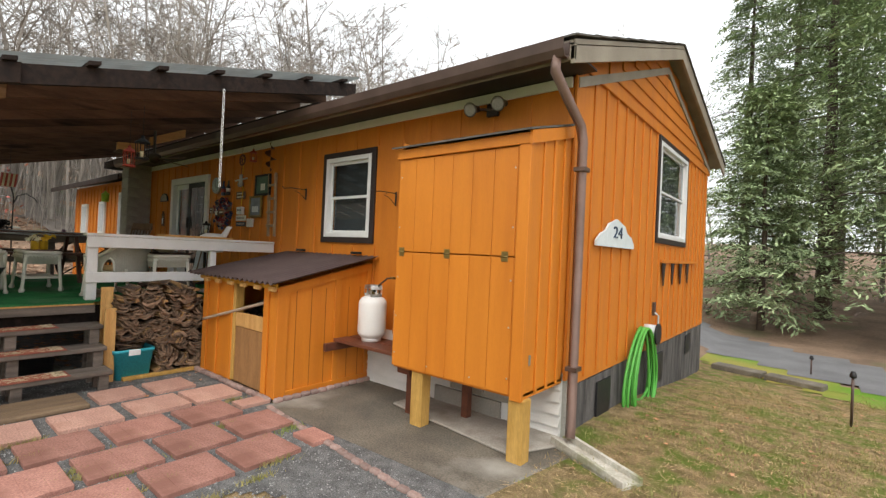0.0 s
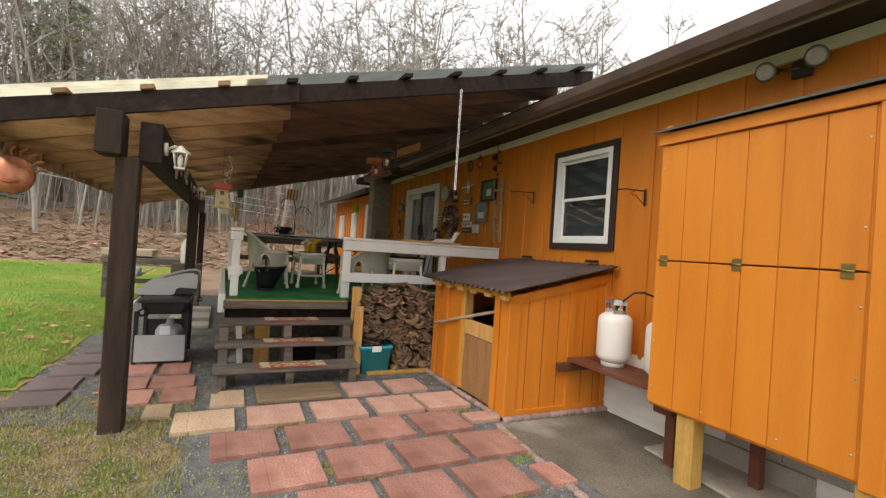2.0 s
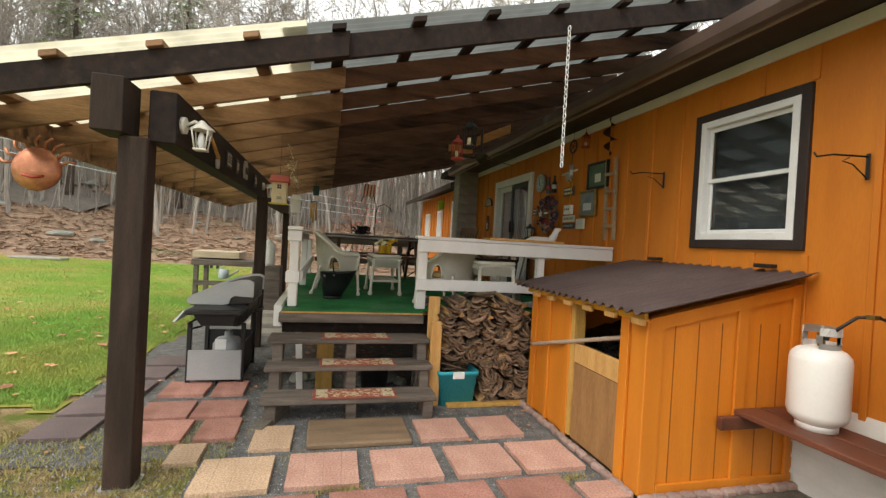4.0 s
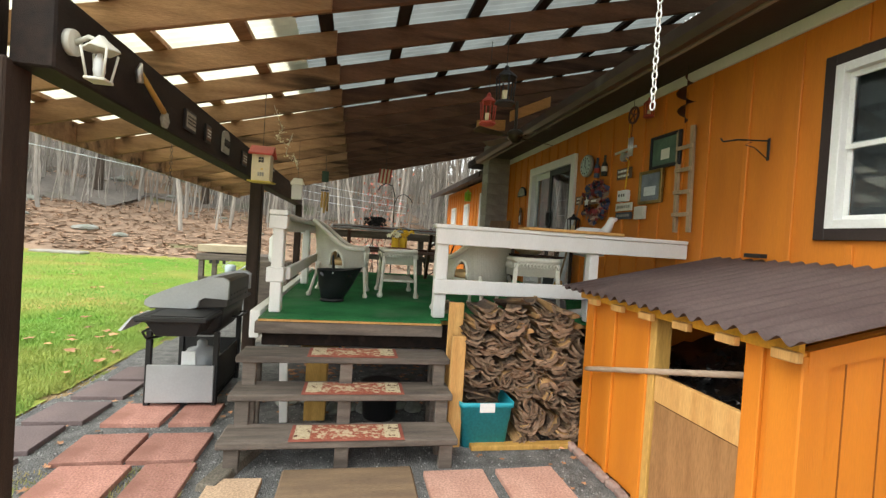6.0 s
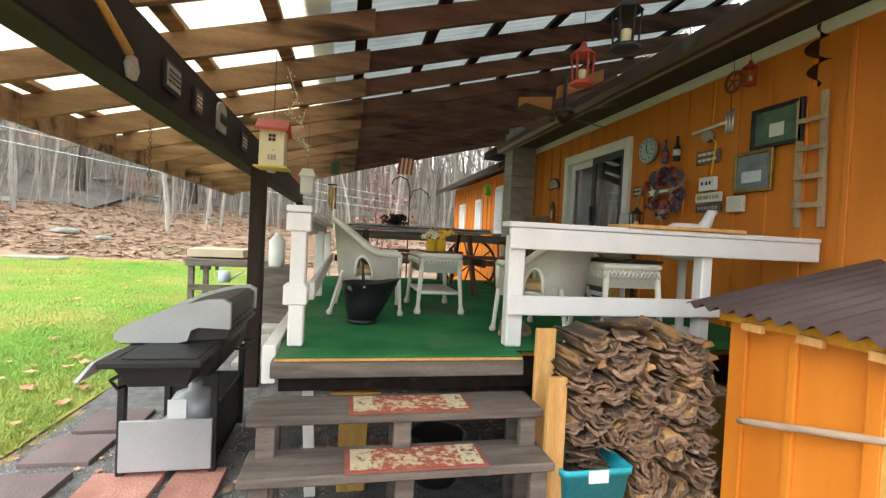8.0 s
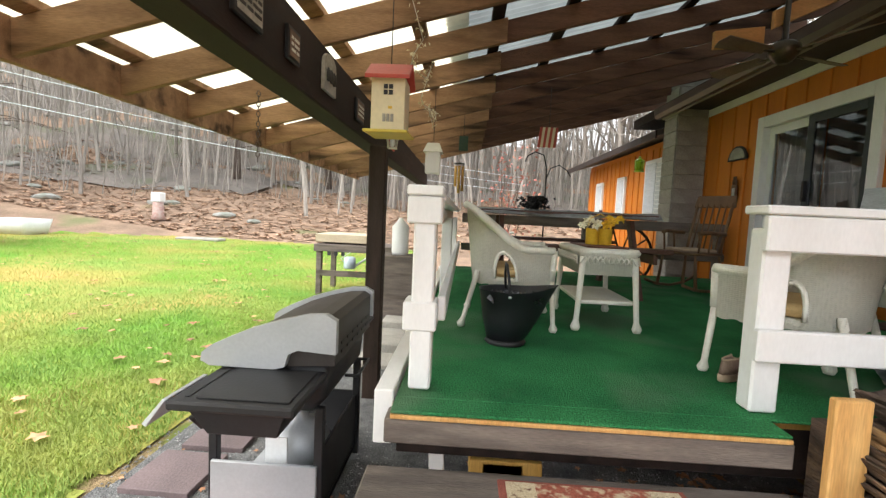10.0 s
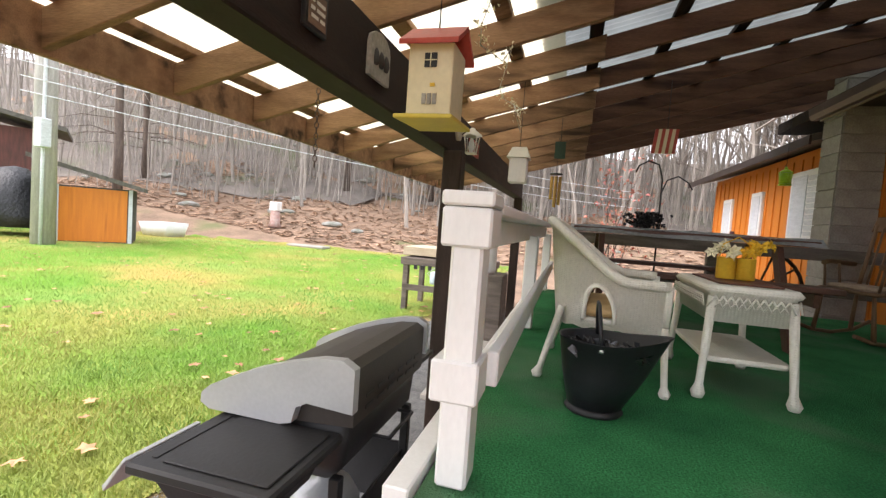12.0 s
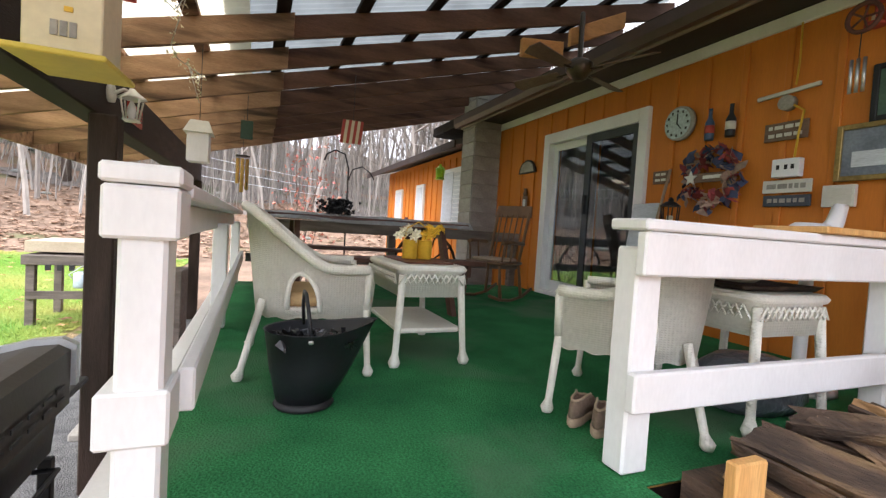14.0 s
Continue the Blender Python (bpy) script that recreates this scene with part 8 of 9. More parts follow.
rl = thing("hose_reel", (XE + 0.06, 6.28, 0.62), "round hose hanger with coiled green garden hose", "hose")
o = rl.location.copy()
G(o).tube([(XE + 0.005, 6.28, 0.66), (XE + 0.16, 6.28, 0.66)], 0.11, 20).done("drum", BLIND, rl)
G(o).tube([(XE + 0.161, 6.28, 0.66), (XE + 0.18, 6.28, 0.66)], 0.13, 20).done("flange", BLACK, rl)
HOSE = mat("bright_green_hose", (0.10, 0.42, 0.07), (0.08, 0.34, 0.055), 0.4, 8, (1, 1, 1), 60, 0.05, grain=0.05)
for k in range(9):
    dy, dn, xo = rnd.uniform(-0.08, 0.08), rnd.uniform(-0.5, -0.05), XE + 0.05 + 0.012 * k
    wv = rnd.uniform(0.25, 0.55)
    G(o).tube([(xo, 5.95 + dy + wv * math.sin(a) * (1 - 0.3 * math.cos(a)), (0.76 + dn) / 2 + (0.76 - dn) / 2 * math.cos(a)) for a in [6.2832 * i / 26 for i in range(27)]], 0.016, 6, False).done("hose_loop", HOSE, rl)
G(o).tube([(XE + 0.1, 6.4, 0.9), (XE + 0.1, 6.55, 0.86), (XE + 0.11, 6.5, 0.6), (XE + 0.12, 6.35, 0.5)], 0.012, 6).done("hose_end", BLIND, rl)
pg = thing("peg_rack", (XE + 0.03, 8.0, 1.5), "wooden peg rail with four pegs, their shadows shaped as dark triangles", "peg rail")
o = pg.location.copy()
G(o).box(XE + 0.022, XE + 0.04, 6.85, 9.2, 1.53, 1.575, 0.003).done("rail", ORANGE, pg)
# flat dark triangles carry the pegs together with their shadow on the wall
for k in range(4):
    y = 7.0 + 0.5 * k
    G(o).hexa([(XE + 0.022, y, 1.22), (XE + 0.035, y, 1.22), (XE + 0.035, y + 0.03, 1.22), (XE + 0.022, y + 0.03, 1.22)], [(XE + 0.022, y - 0.06, 1.529), (XE + 0.035, y - 0.06, 1.529), (XE + 0.035, y + 0.1, 1.529), (XE + 0.022, y + 0.1, 1.529)]).done("peg", DARK_TRIM, pg)
sb = tagged(G((XE + 0.03, 6.6, 0.8)).box(XE + 0.02, XE + 0.05, 6.55, 6.62, 0.85, 1.02, 0.003).done("switch_box", GUTTER), "small brown box on the gable wall", "box")
fl_ = thing("flood_light", (-2.1, YW - 0.02, 2.95), "twin grey floodlights under the eave", "flood light")
o = fl_.location.copy()
G(o).box(-2.15, -2.03, YW - 0.06, YW - 0.02, 2.86, 2.98, 0.004).done("mount", DARK_TRIM, fl_)
for x, y in ((-2.25, 3.80), (-1.93, 3.78)):
    G(o).tube([(x, y + 0.10, 2.95), (x + 0.01, y, 2.92), (x + 0.015, y - 0.05, 2.90)], [0.03, 0.045, 0.07], 16).done("lamp_head", GUTTER, fl_)
    G(o).tube([(x + 0.0155, y - 0.051, 2.8995), (x + 0.017, y - 0.06, 2.896)], [0.062, 0.05], 16).done("lens", BLOCK, fl_)
    G(o).tube([(x, y + 0.08, 2.945), (-2.09, YW - 0.05, 2.92)], 0.012, 6).done("arm", GUTTER, fl_)

# yard: curb slabs and path light
for k, (xa, ya, xb, yb) in enumerate(((-1.15, 10.45, -0.35, 10.25), (-0.3, 10.2, 0.5, 9.95))):
    z = height(xa, ya) - 0.02
    tagged(G((xa, ya, z)).hexa([(xa, ya, z), (xb, yb, z), (xb + 0.08, yb + 0.3, z), (xa + 0.08, ya + 0.3, z)], [(xa, ya, z + 0.12), (xb, yb, z + 0.12), (xb + 0.08, yb + 0.3, z + 0.12), (xa + 0.08, ya + 0.3, z + 0.12)], 0.015).done("curb_slab", CONCRETE), "mossy concrete curb slab at the yard's edge", "curb", "curb slabs")
for x, y in ((0.72, 7.2), (0.35, 11.4)):
    z = height(x, y)
    pl_ = thing("path_light", (x, y, z), "small dark path light on a stake", "path light", "path lights")
    G(pl_.location).tube([(x, y, z), (x, y, z + 0.55 if y < 8 else z + 0.3)], 0.014, 8).done("stake", GUTTER, pl_)
    G(pl_.location).lathe(x, y, [(0.03, z + (0.55 if y < 8 else 0.3)), (0.035, z + (0.57 if y < 8 else 0.32)), (0.02, z + (0.62 if y < 8 else 0.37))], 10).done("cap", BLACK, pl_)

# ---- beyond the lawn ----
shed = thing("shed", (-14.6, -12.15, 0.2), "small lean-to shed with orange panel and dark roof", "shed")
shed.rotation_euler, shed.scale = (0, 0, radians(135.5)), (0.54, 0.6, 0.78)
shed.location.z = height(-14.6, -12.15)
G().box(-1.6, 1.7, 0.0, 2.4, 0, 2.0).done("shed_body", SKIRT_WOOD, shed)
G().box(-1.45, 1.45, -0.03, -0.002, 0.05, 1.95, 0.005).done("panel", ORANGE, shed, "orange plywood panel")
for x in (-1.6, 1.5):
    G().box(x, x + 0.18, -0.06, -0.003, 0, 2.0, 0.005).done("corner_post", BLIND, shed)
G().hexa([(-2.6, -0.5, 2.85), (2.2, -0.5, 1.95), (2.2, 2.7, 1.95), (-2.6, 2.7, 2.85)], [(-2.6, -0.5, 3.0), (2.2, -0.5, 2.1), (2.2, 2.7, 2.1), (-2.6, 2.7, 3.0)]).done("roof", SHINGLE, shed)
G().box(-2.2, -1.65, -0.2, 0.2, 0.05, 2.2, 0.01).done("utility_cabinet", mat("pale_blue_metal", (0.4, 0.47, 0.52), None, 0.5), shed)
barn = thing("barn", (-15.2, -18.2, 0.3), "dark red-brown barn behind the shed", "barn")
barn.rotation_euler = (0, 0, radians(142))
barn.location.z = height(-15.2, -18.2)
G().box(-3.5, 1.6, 0.0, 3.0, 0, 3.4).done("barn_body", mat("barn_red_boards", (0.13, 0.05, 0.045), (0.07, 0.035, 0.03), 0.85, 3, (4, 4, 0.6)), barn)
G().hexa([(-4, -0.5, 4.7), (2.4, -0.5, 3.4), (2.4, 3.5, 3.4), (-4, 3.5, 4.7)], [(-4, -0.5, 4.85), (2.4, -0.5, 3.55), (2.4, 3.5, 3.55), (-4, 3.5, 4.85)]).done("roof", SHINGLE, barn)
UP = mat("grey_utility_pole", (0.46, 0.44, 0.42), (0.33, 0.315, 0.30), 0.9, 3, (4, 4, 0.4), 30, 0.4)
up = thing("utility_pole", (-12.9, -12.3, height(-12.9, -12.3)), "grey wooden utility pole with meter box", "utility pole")
z = up.location.z
G(up.location).tube([(-12.9, -12.3, z), (-12.9, -12.3, z + 9)], [0.26, 0.2], 14).done("pole", UP, up)
G(up.location).box(-12.75, -12.5, -12.1, -11.85, z + 2.4, z + 3.1, 0.02).done("meter_box", BLIND, up)
G(up.location).tube([(-12.7, -12.1, z), (-12.72, -12.1, z + 2.4), (-12.75, -12.1, z + 5), (-12.8, -12.2, z + 8.5)], 0.04, 8).done("conduit", BLIND, up)
up.location = (-13.3, -12.1, z)
for k in range(3):
    wr_ = tagged(G((-12.9, -12.3, z + 3)).tube([(-12.8 - 1.9 * i, -12.2 + 2.0 * i, z + 3.4 + 0.35 * k - 0.14 * i + 0.02 * (i - 4) ** 2) for i in range(9)], 0.012, 5).done("overhead_wire", BLIND), "pale cable strung across the lawn", "cable", "cables from the pole")
zt = height(-14.2, -14.6)
tarp = G((-14.2, -14.6, zt))
tarp.tube_rings([[(-14.2 + r * 0.9 * (1 + 0.3 * wob(k, z_ * 3, 0.7)) * math.cos(6.2832 * k / 22), -14.6 + r * (1 + 0.3 * wob(k, z_ * 3, 0.6, 4)) * math.sin(6.2832 * k / 22), zt + z_) for k in range(22)] for r, z_ in ((0.9, 0.25), (0.95, 0.6), (0.8, 1.1), (0.6, 1.6), (0.3, 1.9), (0.05, 1.95))])
tagged(tarp.done("covered_mower", mat("black_tarp", (0.02, 0.021, 0.024), None, 0.45, 6, (1, 1, 1), 14, 0.6, dist=0.05)), "garden machine under a black cover", "covered machine")
wpost = thing("garden_marker", (-19.0, -9.4, height(-19.0, -9.4)), "red-brown post with white cap at the lawn's edge", "post")
px_, py_ = -22.9, -12.2
wpost.location = (px_, py_, height(px_, py_))
G(wpost.location).lathe(px_, py_, [(0.3, wpost.location.z), (0.22, wpost.location.z + 0.2), (0.2, wpost.location.z + 0.75)], 12).done("post", EDGE_BRICK, wpost)
G(wpost.location).box(px_ - 0.2, px_ + 0.2, py_ - 0.2, py_ + 0.2, wpost.location.z + 0.751, wpost.location.z + 1.15, 0.03).done("cap", VINYL, wpost)
tub = tagged(G((-18.5, -13.8, height(-18.5, -13.8))).tube_rings([rrect(-18.5, -13.8, 0.45, 0.55, height(-18.5, -13.8), 0.1), rrect(-18.5, -13.8, 0.55, 0.65, height(-18.5, -13.8) + 0.5, 0.1), rrect(-18.5, -13.8, 0.5, 0.6, height(-18.5, -13.8) + 0.5, 0.1)]).done("white_tub", VINYL), "white plastic tub on the lawn", "tub")
step_ = tagged(G((-20.5, -8.8, height(-20.5, -8.8))).box(-20.9, -20.3, -9.8, -8.2, height(-20.5, -8.8), height(-20.5, -8.8) + 0.1, 0.03).done("stone_step", BLOCK), "pale flat stones at the foot of the slope", "stones")

GREYPALE = mat("pale_weathered_board", (0.5, 0.42, 0.3), (0.4, 0.33, 0.23), 0.8, 3, (6, 1, 6), 40, 0.3)
pb = thing("potting_bench", (-12.4, -1.1, 0), "weathered grey potting bench with pale raised top", "bench")
o = pb.location.copy()
G(o).box(-12.9, -11.9, -1.9, -0.4, 0.78, 0.9, 0.006).done("bench_top", GREY_WOOD, pb)
G(o).box(-12.9, -12.05, -1.92, -1.0, 0.93, 1.07, 0.006).done("raised_box", GREYPALE, pb)
for x in (-12.85, -11.98):
    for y in (-1.82, -0.48):
        G(o).box(x - 0.045, x + 0.045, y - 0.045, y + 0.045, 0, 0.78, 0.005).done("leg", GREY_WOOD, pb)
G(o).box(-11.93, -11.9, -1.85, -0.45, 0.36, 0.46, 0.004).done("shelf_rail", GREY_WOOD, pb)
for k in range(3):
    G(o).box(-11.9, -11.86, -1.65 + 0.12 * k, -1.6 + 0.12 * k, 0.72, 0.79).done("hook", BLACK, pb)
can = thing("watering_can", (-11.84, -1.25, 0.55), "pale blue-grey metal watering can hanging on a hook", "watering can")
G(can.location).lathe(-11.82, -1.25, [(0.09, 0.52), (0.1, 0.53), (0.1, 0.7), (0.06, 0.72)], 16).done("body", mat("pale_blue_tin", (0.42, 0.5, 0.55), None, 0.4), can)
G(can.location).tube([(-11.82, -1.16, 0.56), (-11.82, -1.0, 0.68), (-11.82, -0.96, 0.7)], [0.02, 0.015, 0.03], 8).done("spout", SILVER, can)
G(can.location).tube([(-11.82, -1.33, 0.6), (-11.82, -1.4, 0.68), (-11.82, -1.3, 0.76), (-11.84, -1.25, 0.79)], 0.008, 6).done("handle", SILVER, can)
wb_ = tagged(G((-10.6, -0.2, 0)).lathe(-10.7, -0.25, [(0.11, 0.9), (0.12, 0.95), (0.12, 1.3), (0.05, 1.38), (0.03, 1.42)], 16).done("white_jug", VINYL), "tall white plastic jug on a stand behind the deck", "jug")
jst = tagged(G((-10.7, -0.25, 0)).box(-10.95, -10.45, -0.5, 0.0, 0, 0.899, 0.01).done("jug_stand", GREY_WOOD), "grey crate stand behind the deck", "crate")
for k in range(4):
    tagged(G((-8.6 - 0.5 * k, -0.1, 0)).box(-8.8 - 0.5 * k, -8.42 - 0.5 * k, -0.35, 0.25, 0.0, 0.06 + 0.05 * (k % 2), 0.012).done("flat_stone", BLOCK), "flat grey stone laid beside the deck", "stone", "flat stones beside the deck")

# ---- woods, near trees, far trees ----
def limb(g, p, d, ln, r, seg, bend, sides):
    """A tapering, slightly wandering limb; returns its joints."""
    pts, rs = [Vector(p)], [r]
    d = Vector(d).normalized()
    for k in range(seg):
        d = (d + Vector((rnd.uniform(-bend, bend), rnd.uniform(-bend, bend), rnd.uniform(-bend * 0.5, bend)))).normalized()
        pts.append(pts[-1] + d * ln / seg)
        rs.append(r * (1 - 0.85 * (k + 1) / seg))
    g.tube(pts, rs, sides, False)
    return pts


class Wood:
    """Bare limbs gathered as plain point and face lists."""

    def __init__(self):
        self.co, self.fa = [], []

    def bough(self, p, d, ln, r0, r1, seg, bend, lift, sides):
        """A wandering tapered limb; returns its joints."""
        p, d = Vector(p), Vector(d).normalized()
        joints, last = [p.copy()], None
        for k in range(seg + 1):
            side = d.orthogonal().normalized()
            up = d.cross(side)
            r = r0 + (r1 - r0) * k / seg
            i = len(self.co)
            for q in range(sides):
                a = 2 * math.pi * q / sides
                self.co.append(p + (side * math.cos(a) + up * math.sin(a)) * r)
            if last is not None:
                for q in range(sides):
                    self.fa.append((last + q, last + (q + 1) % sides, i + (q + 1) % sides, i + q))
            last = i
            d = (d + Vector((rnd.gauss(0, bend), rnd.gauss(0, bend), rnd.gauss(0, bend) + lift))).normalized()
            p = p + d * ln / seg
            if k < seg:
                joints.append(p.copy())
        return joints

    def twig(self, p, d, ln, r):
        """A thin pointed twig of three faces."""
        p, d = Vector(p), Vector(d).normalized()
        side = d.orthogonal().normalized() * r
        up = d.cross(side)
        i = len(self.co)
        self.co += [p + side, p - side * 0.5 + up * 0.87, p - side * 0.5 - up * 0.87, p + d * ln]
        self.fa += [(i, i + 1, i + 3), (i + 1, i + 2, i + 3), (i + 2, i, i + 3)]


def bare_shape(h, r, low, limbs, subs, twigs, fork):
    """A leafless broad tree rooted at the origin, as arrays of points and faces."""
    w = Wood()
    stems = [w.bough((0, 0, -0.3), (rnd.gauss(0, 0.05), rnd.gauss(0, 0.05), 1), h, r, r * 0.15, 8, 0.06, 0.03, 5)]
    if fork:
        a = rnd.uniform(0, 6.28)
        stems.append(w.bough(stems[0][2], (0.4 * math.cos(a), 0.4 * math.sin(a), 1), h * 0.7, r * 0.7, r * 0.1, 7, 0.08, 0.05, 5))
    for stem in stems:
        n = len(stem) - 1
        for b in range(limbs):
            f = low + (0.98 - low) * (b + rnd.random()) / limbs
            i = min(n - 1, int(f * n))
            p = stem[i].lerp(stem[i + 1], f * n - i)
            a, ln = rnd.uniform(0, 6.28), h * rnd.uniform(0.16, 0.32) * (1.3 - f)
            arm = w.bough(p, (math.cos(a), math.sin(a), rnd.uniform(0.3, 1.0)), ln, r * 0.38 * (1.15 - f) + 0.014, 0.012, 4, 0.2, 0.08, 3)
            for t in range(subs):
                a2 = a + rnd.uniform(-1.3, 1.3)
                l2 = ln * rnd.uniform(0.3, 0.6)
                sub = w.bough(arm[rnd.randrange(1, 5)], (math.cos(a2), math.sin(a2), rnd.uniform(0.1, 1.1)), l2, 0.019, 0.009, 2, 0.22, 0.1, 3)
                for q in range(twigs):
                    a3 = a2 + rnd.uniform(-1.1, 1.1)
                    w.twig(sub[rnd.randrange(0, 3)], (math.cos(a3), math.sin(a3), rnd.uniform(-0.1, 1.1)), l2 * rnd.uniform(0.4, 1.0), 0.012)
    return np.array([tuple(c) for c in w.co]), w.fa


SHAPES_NEAR = [bare_shape(rnd.uniform(12, 17), rnd.uniform(0.06, 0.125), rnd.uniform(0.22, 0.42), 13, 5, 5, k % 3 == 0) for k in range(9)]
SHAPES_FAR = [bare_shape(rnd.uniform(11, 17), rnd.uniform(0.05, 0.11), rnd.uniform(0.25, 0.45), 8, 1, 4, False) for k in range(9)]


def woods(name, spots, label):
    """Many bare trees in one mesh; spots holds (shapes, x, y, scale)."""
    co, fa, base = [], [], 0
    for shapes, x, y, k in spots:
        c, f = shapes[rnd.randrange(len(shapes))]
        a = rnd.uniform(0, 6.28)
        ca, sa = math.cos(a) * k, math.sin(a) * k
        co.append(np.stack([c[:, 0] * ca - c[:, 1] * sa + x, c[:, 0] * sa + c[:, 1] * ca + y, c[:, 2] * k + height(x, y)], 1))
        fa += [tuple(q + base for q in p) for p in f]
        base += len(c)
    me = bpy.data.meshes.new(name)
    me.from_pydata(np.concatenate(co).tolist(), [], fa)
    me.materials.append(BARK_FAR)
    tagged(new(name, me), label, "woods", kind="stuff")


def spray_mesh(h, spread, base, n, droop):
    """Feathery needle sprays of one evergreen rooted at the origin: boughs, side sprays, small leaf blades."""
    co, fa = [], []
    for b in range(n):
        f = base + (1 - base) * ((b + rnd.random()) / n) ** 0.85
        a = rnd.uniform(0, 6.28)
        ln = spread * (1.04 - f) ** 0.7 * rnd.uniform(0.5, 1.12) + 0.25
        d = Vector((math.cos(a), math.sin(a), rnd.uniform(-0.05, 0.3)))
        side = Vector((-d.y, d.x, 0))
        m = int(7 + ln * 3.2)
        for q in range(m):
            t = 0.12 + 0.9 * (q + rnd.random()) / m
            c = Vector((0, 0, h * f)) + d * ln * t + Vector((0, 0, -droop * ln * t * t))
            for sg in (-1, 1):
                w = ln * 0.24 * (1.2 - t) * rnd.uniform(0.6, 1.2) + 0.14
                e = (side * sg * rnd.uniform(0.6, 1) + d * rnd.uniform(0.3, 0.9) + Vector((0, 0, rnd.uniform(-0.5, 0.1)))).normalized()
                for u in (0.25, 0.6, 0.95):
                    p = c + e * w * u + Vector((0, 0, -0.12 * w * u * u + rnd.gauss(0, 0.03)))
                    l2, wd = rnd.uniform(0.12, 0.24), rnd.uniform(0.018, 0.04)
                    x = (e + Vector((rnd.gauss(0, 0.45), rnd.gauss(0, 0.45), rnd.gauss(-0.15, 0.3)))).normalized()
                    y = x.cross(Vector((rnd.gauss(0, 0.35), rnd.gauss(0, 0.35), 1))).normalized() * wd
                    i = len(co)
                    co += [p - x * l2 * 0.5, p + y, p + x * l2 * 0.6, p - y]
                    fa.append((i, i + 1, i + 2, i + 3))
    me = bpy.data.meshes.new("crown")
    me.from_pydata([tuple(c) for c in co], [], fa)
    me.materials.append(NEEDLE)
    return me


def conifer(x, y, h, r, crown, size, label, name="hemlock_tree"):
    """A straight trunk with stubs and a crown shared between alike trees."""
    z = height(x, y)
    tr = thing(name, (x, y, z), label, "tree", "trees round the house")
    tr.rotation_euler = (0, 0, rnd.uniform(0, 6.28))
    g = G()
    g.tube([(0.1 * wob(k, x), 0.1 * wob(k, y), -0.2 + (h + 0.2) * k / 7) for k in range(8)], [r * (1 - 0.9 * k / 7) for k in range(8)], 9)
    for k in range(26):
        a, zz = rnd.uniform(0, 6.28), h * rnd.uniform(0.1, 0.9)
        ln = 0.12 * h * (1.1 - zz / h)
        g.tube([(0, 0, zz), (ln * math.cos(a), ln * math.sin(a), zz + 0.05 * ln), (2 * ln * math.cos(a), 2 * ln * math.sin(a), zz - 0.2 * ln)], [0.03, 0.02, 0.006], 4, False)
    g.done("trunk", BARK, tr)
    cr = share("crown", crown, tr, (0, 0, 0))
    cr.scale = size
    tagged(cr, "feathery drooping green needle sprays")


CROWN = [spray_mesh(15, 3.4, 0.10, 330, 0.34), spray_mesh(16, 3.2, 0.16, 300, 0.28), spray_mesh(7.5, 2.1, 0.04, 330, 0.2)]
THIN = spray_mesh(17, 3.0, 0.42, 130, 0.3)
# evergreens beyond the road
conifer(-0.9, 17.2, 7.5, 0.11, CROWN[2], (1, 1, 1), "small bushy hemlock at the road's edge")
for k, (x, y, h, q) in enumerate(((2.5, 16.8, 15, 1.0), (4.6, 18.5, 18, 1.15), (0.6, 20.5, 16, 1.0), (-2.0, 23.5, 14, 0.9), (3.2, 24, 19, 1.2), (6.8, 19.6, 18, 1.15), (7.2, 15.6, 16, 1.0), (-0.6, 27, 17, 1.05), (9.6, 18, 18, 1.1), (1.2, 31, 19, 1.2))):
    conifer(x, y, h, 0.016 * h, CROWN[k % 2], (q, q, h / (15, 16)[k % 2]), "tall dark green hemlock beyond the road")
# pines at the lawn's far side, seen above the porch
for x, y, h in ((-22.5, -21, 17), (-33, -14, 18), (-36, -9, 16), (-27.5, -25, 18)):
    conifer(x, y, h, 0.24, THIN, (1.1, 1.1, h / 17), "tall thin pine on the wooded slope", "pine_tree")

spots = []
while len(spots) < 900:
    x, y = rnd.uniform(-92, -24), rnd.uniform(-65, 50)
    d = hill_run(x, y)
    if y < 4 and d < (9 if rnd.random() < 0.93 else 4) or y >= 4 and (x > -25 or y < 6):
        continue
    if rnd.random() > 1.3 - d / 95:
        continue
    near = d < 20 and rnd.random() < 0.5
    spots.append((SHAPES_NEAR if near else SHAPES_FAR, x, y, rnd.uniform(0.8, 1.2)))
for k in range(110):
    a = rnd.uniform(0, 6.28)
    R = rnd.uniform(30, 60)
    x, y = -3 + R * math.cos(a), 6 + R * math.sin(a)
    if x < -18 or abs(road_off(x, y)) < 3 or on_lawn(x, y):
        continue
    spots.append((SHAPES_FAR, x, y, rnd.uniform(0.8, 1.2)))
for k in range(64):
    spots.append((SHAPES_NEAR, rnd.uniform(-44, -14), rnd.uniform(14, 38), rnd.uniform(0.7, 0.95)))
for k in range(30):
    spots.append((SHAPES_FAR, rnd.uniform(-12, 22), rnd.uniform(25, 50), rnd.uniform(0.6, 0.95)))
for k in range(110):
    x, y = rnd.uniform(-50, -27), rnd.uniform(-22, 26)
    if y > 2 or hill_run(x, y) > 7:
        spots.append((SHAPES_NEAR, x, y, rnd.uniform(0.95, 1.45)))
woods("bare_woods", spots, "grey leafless woods on the slope round the house")
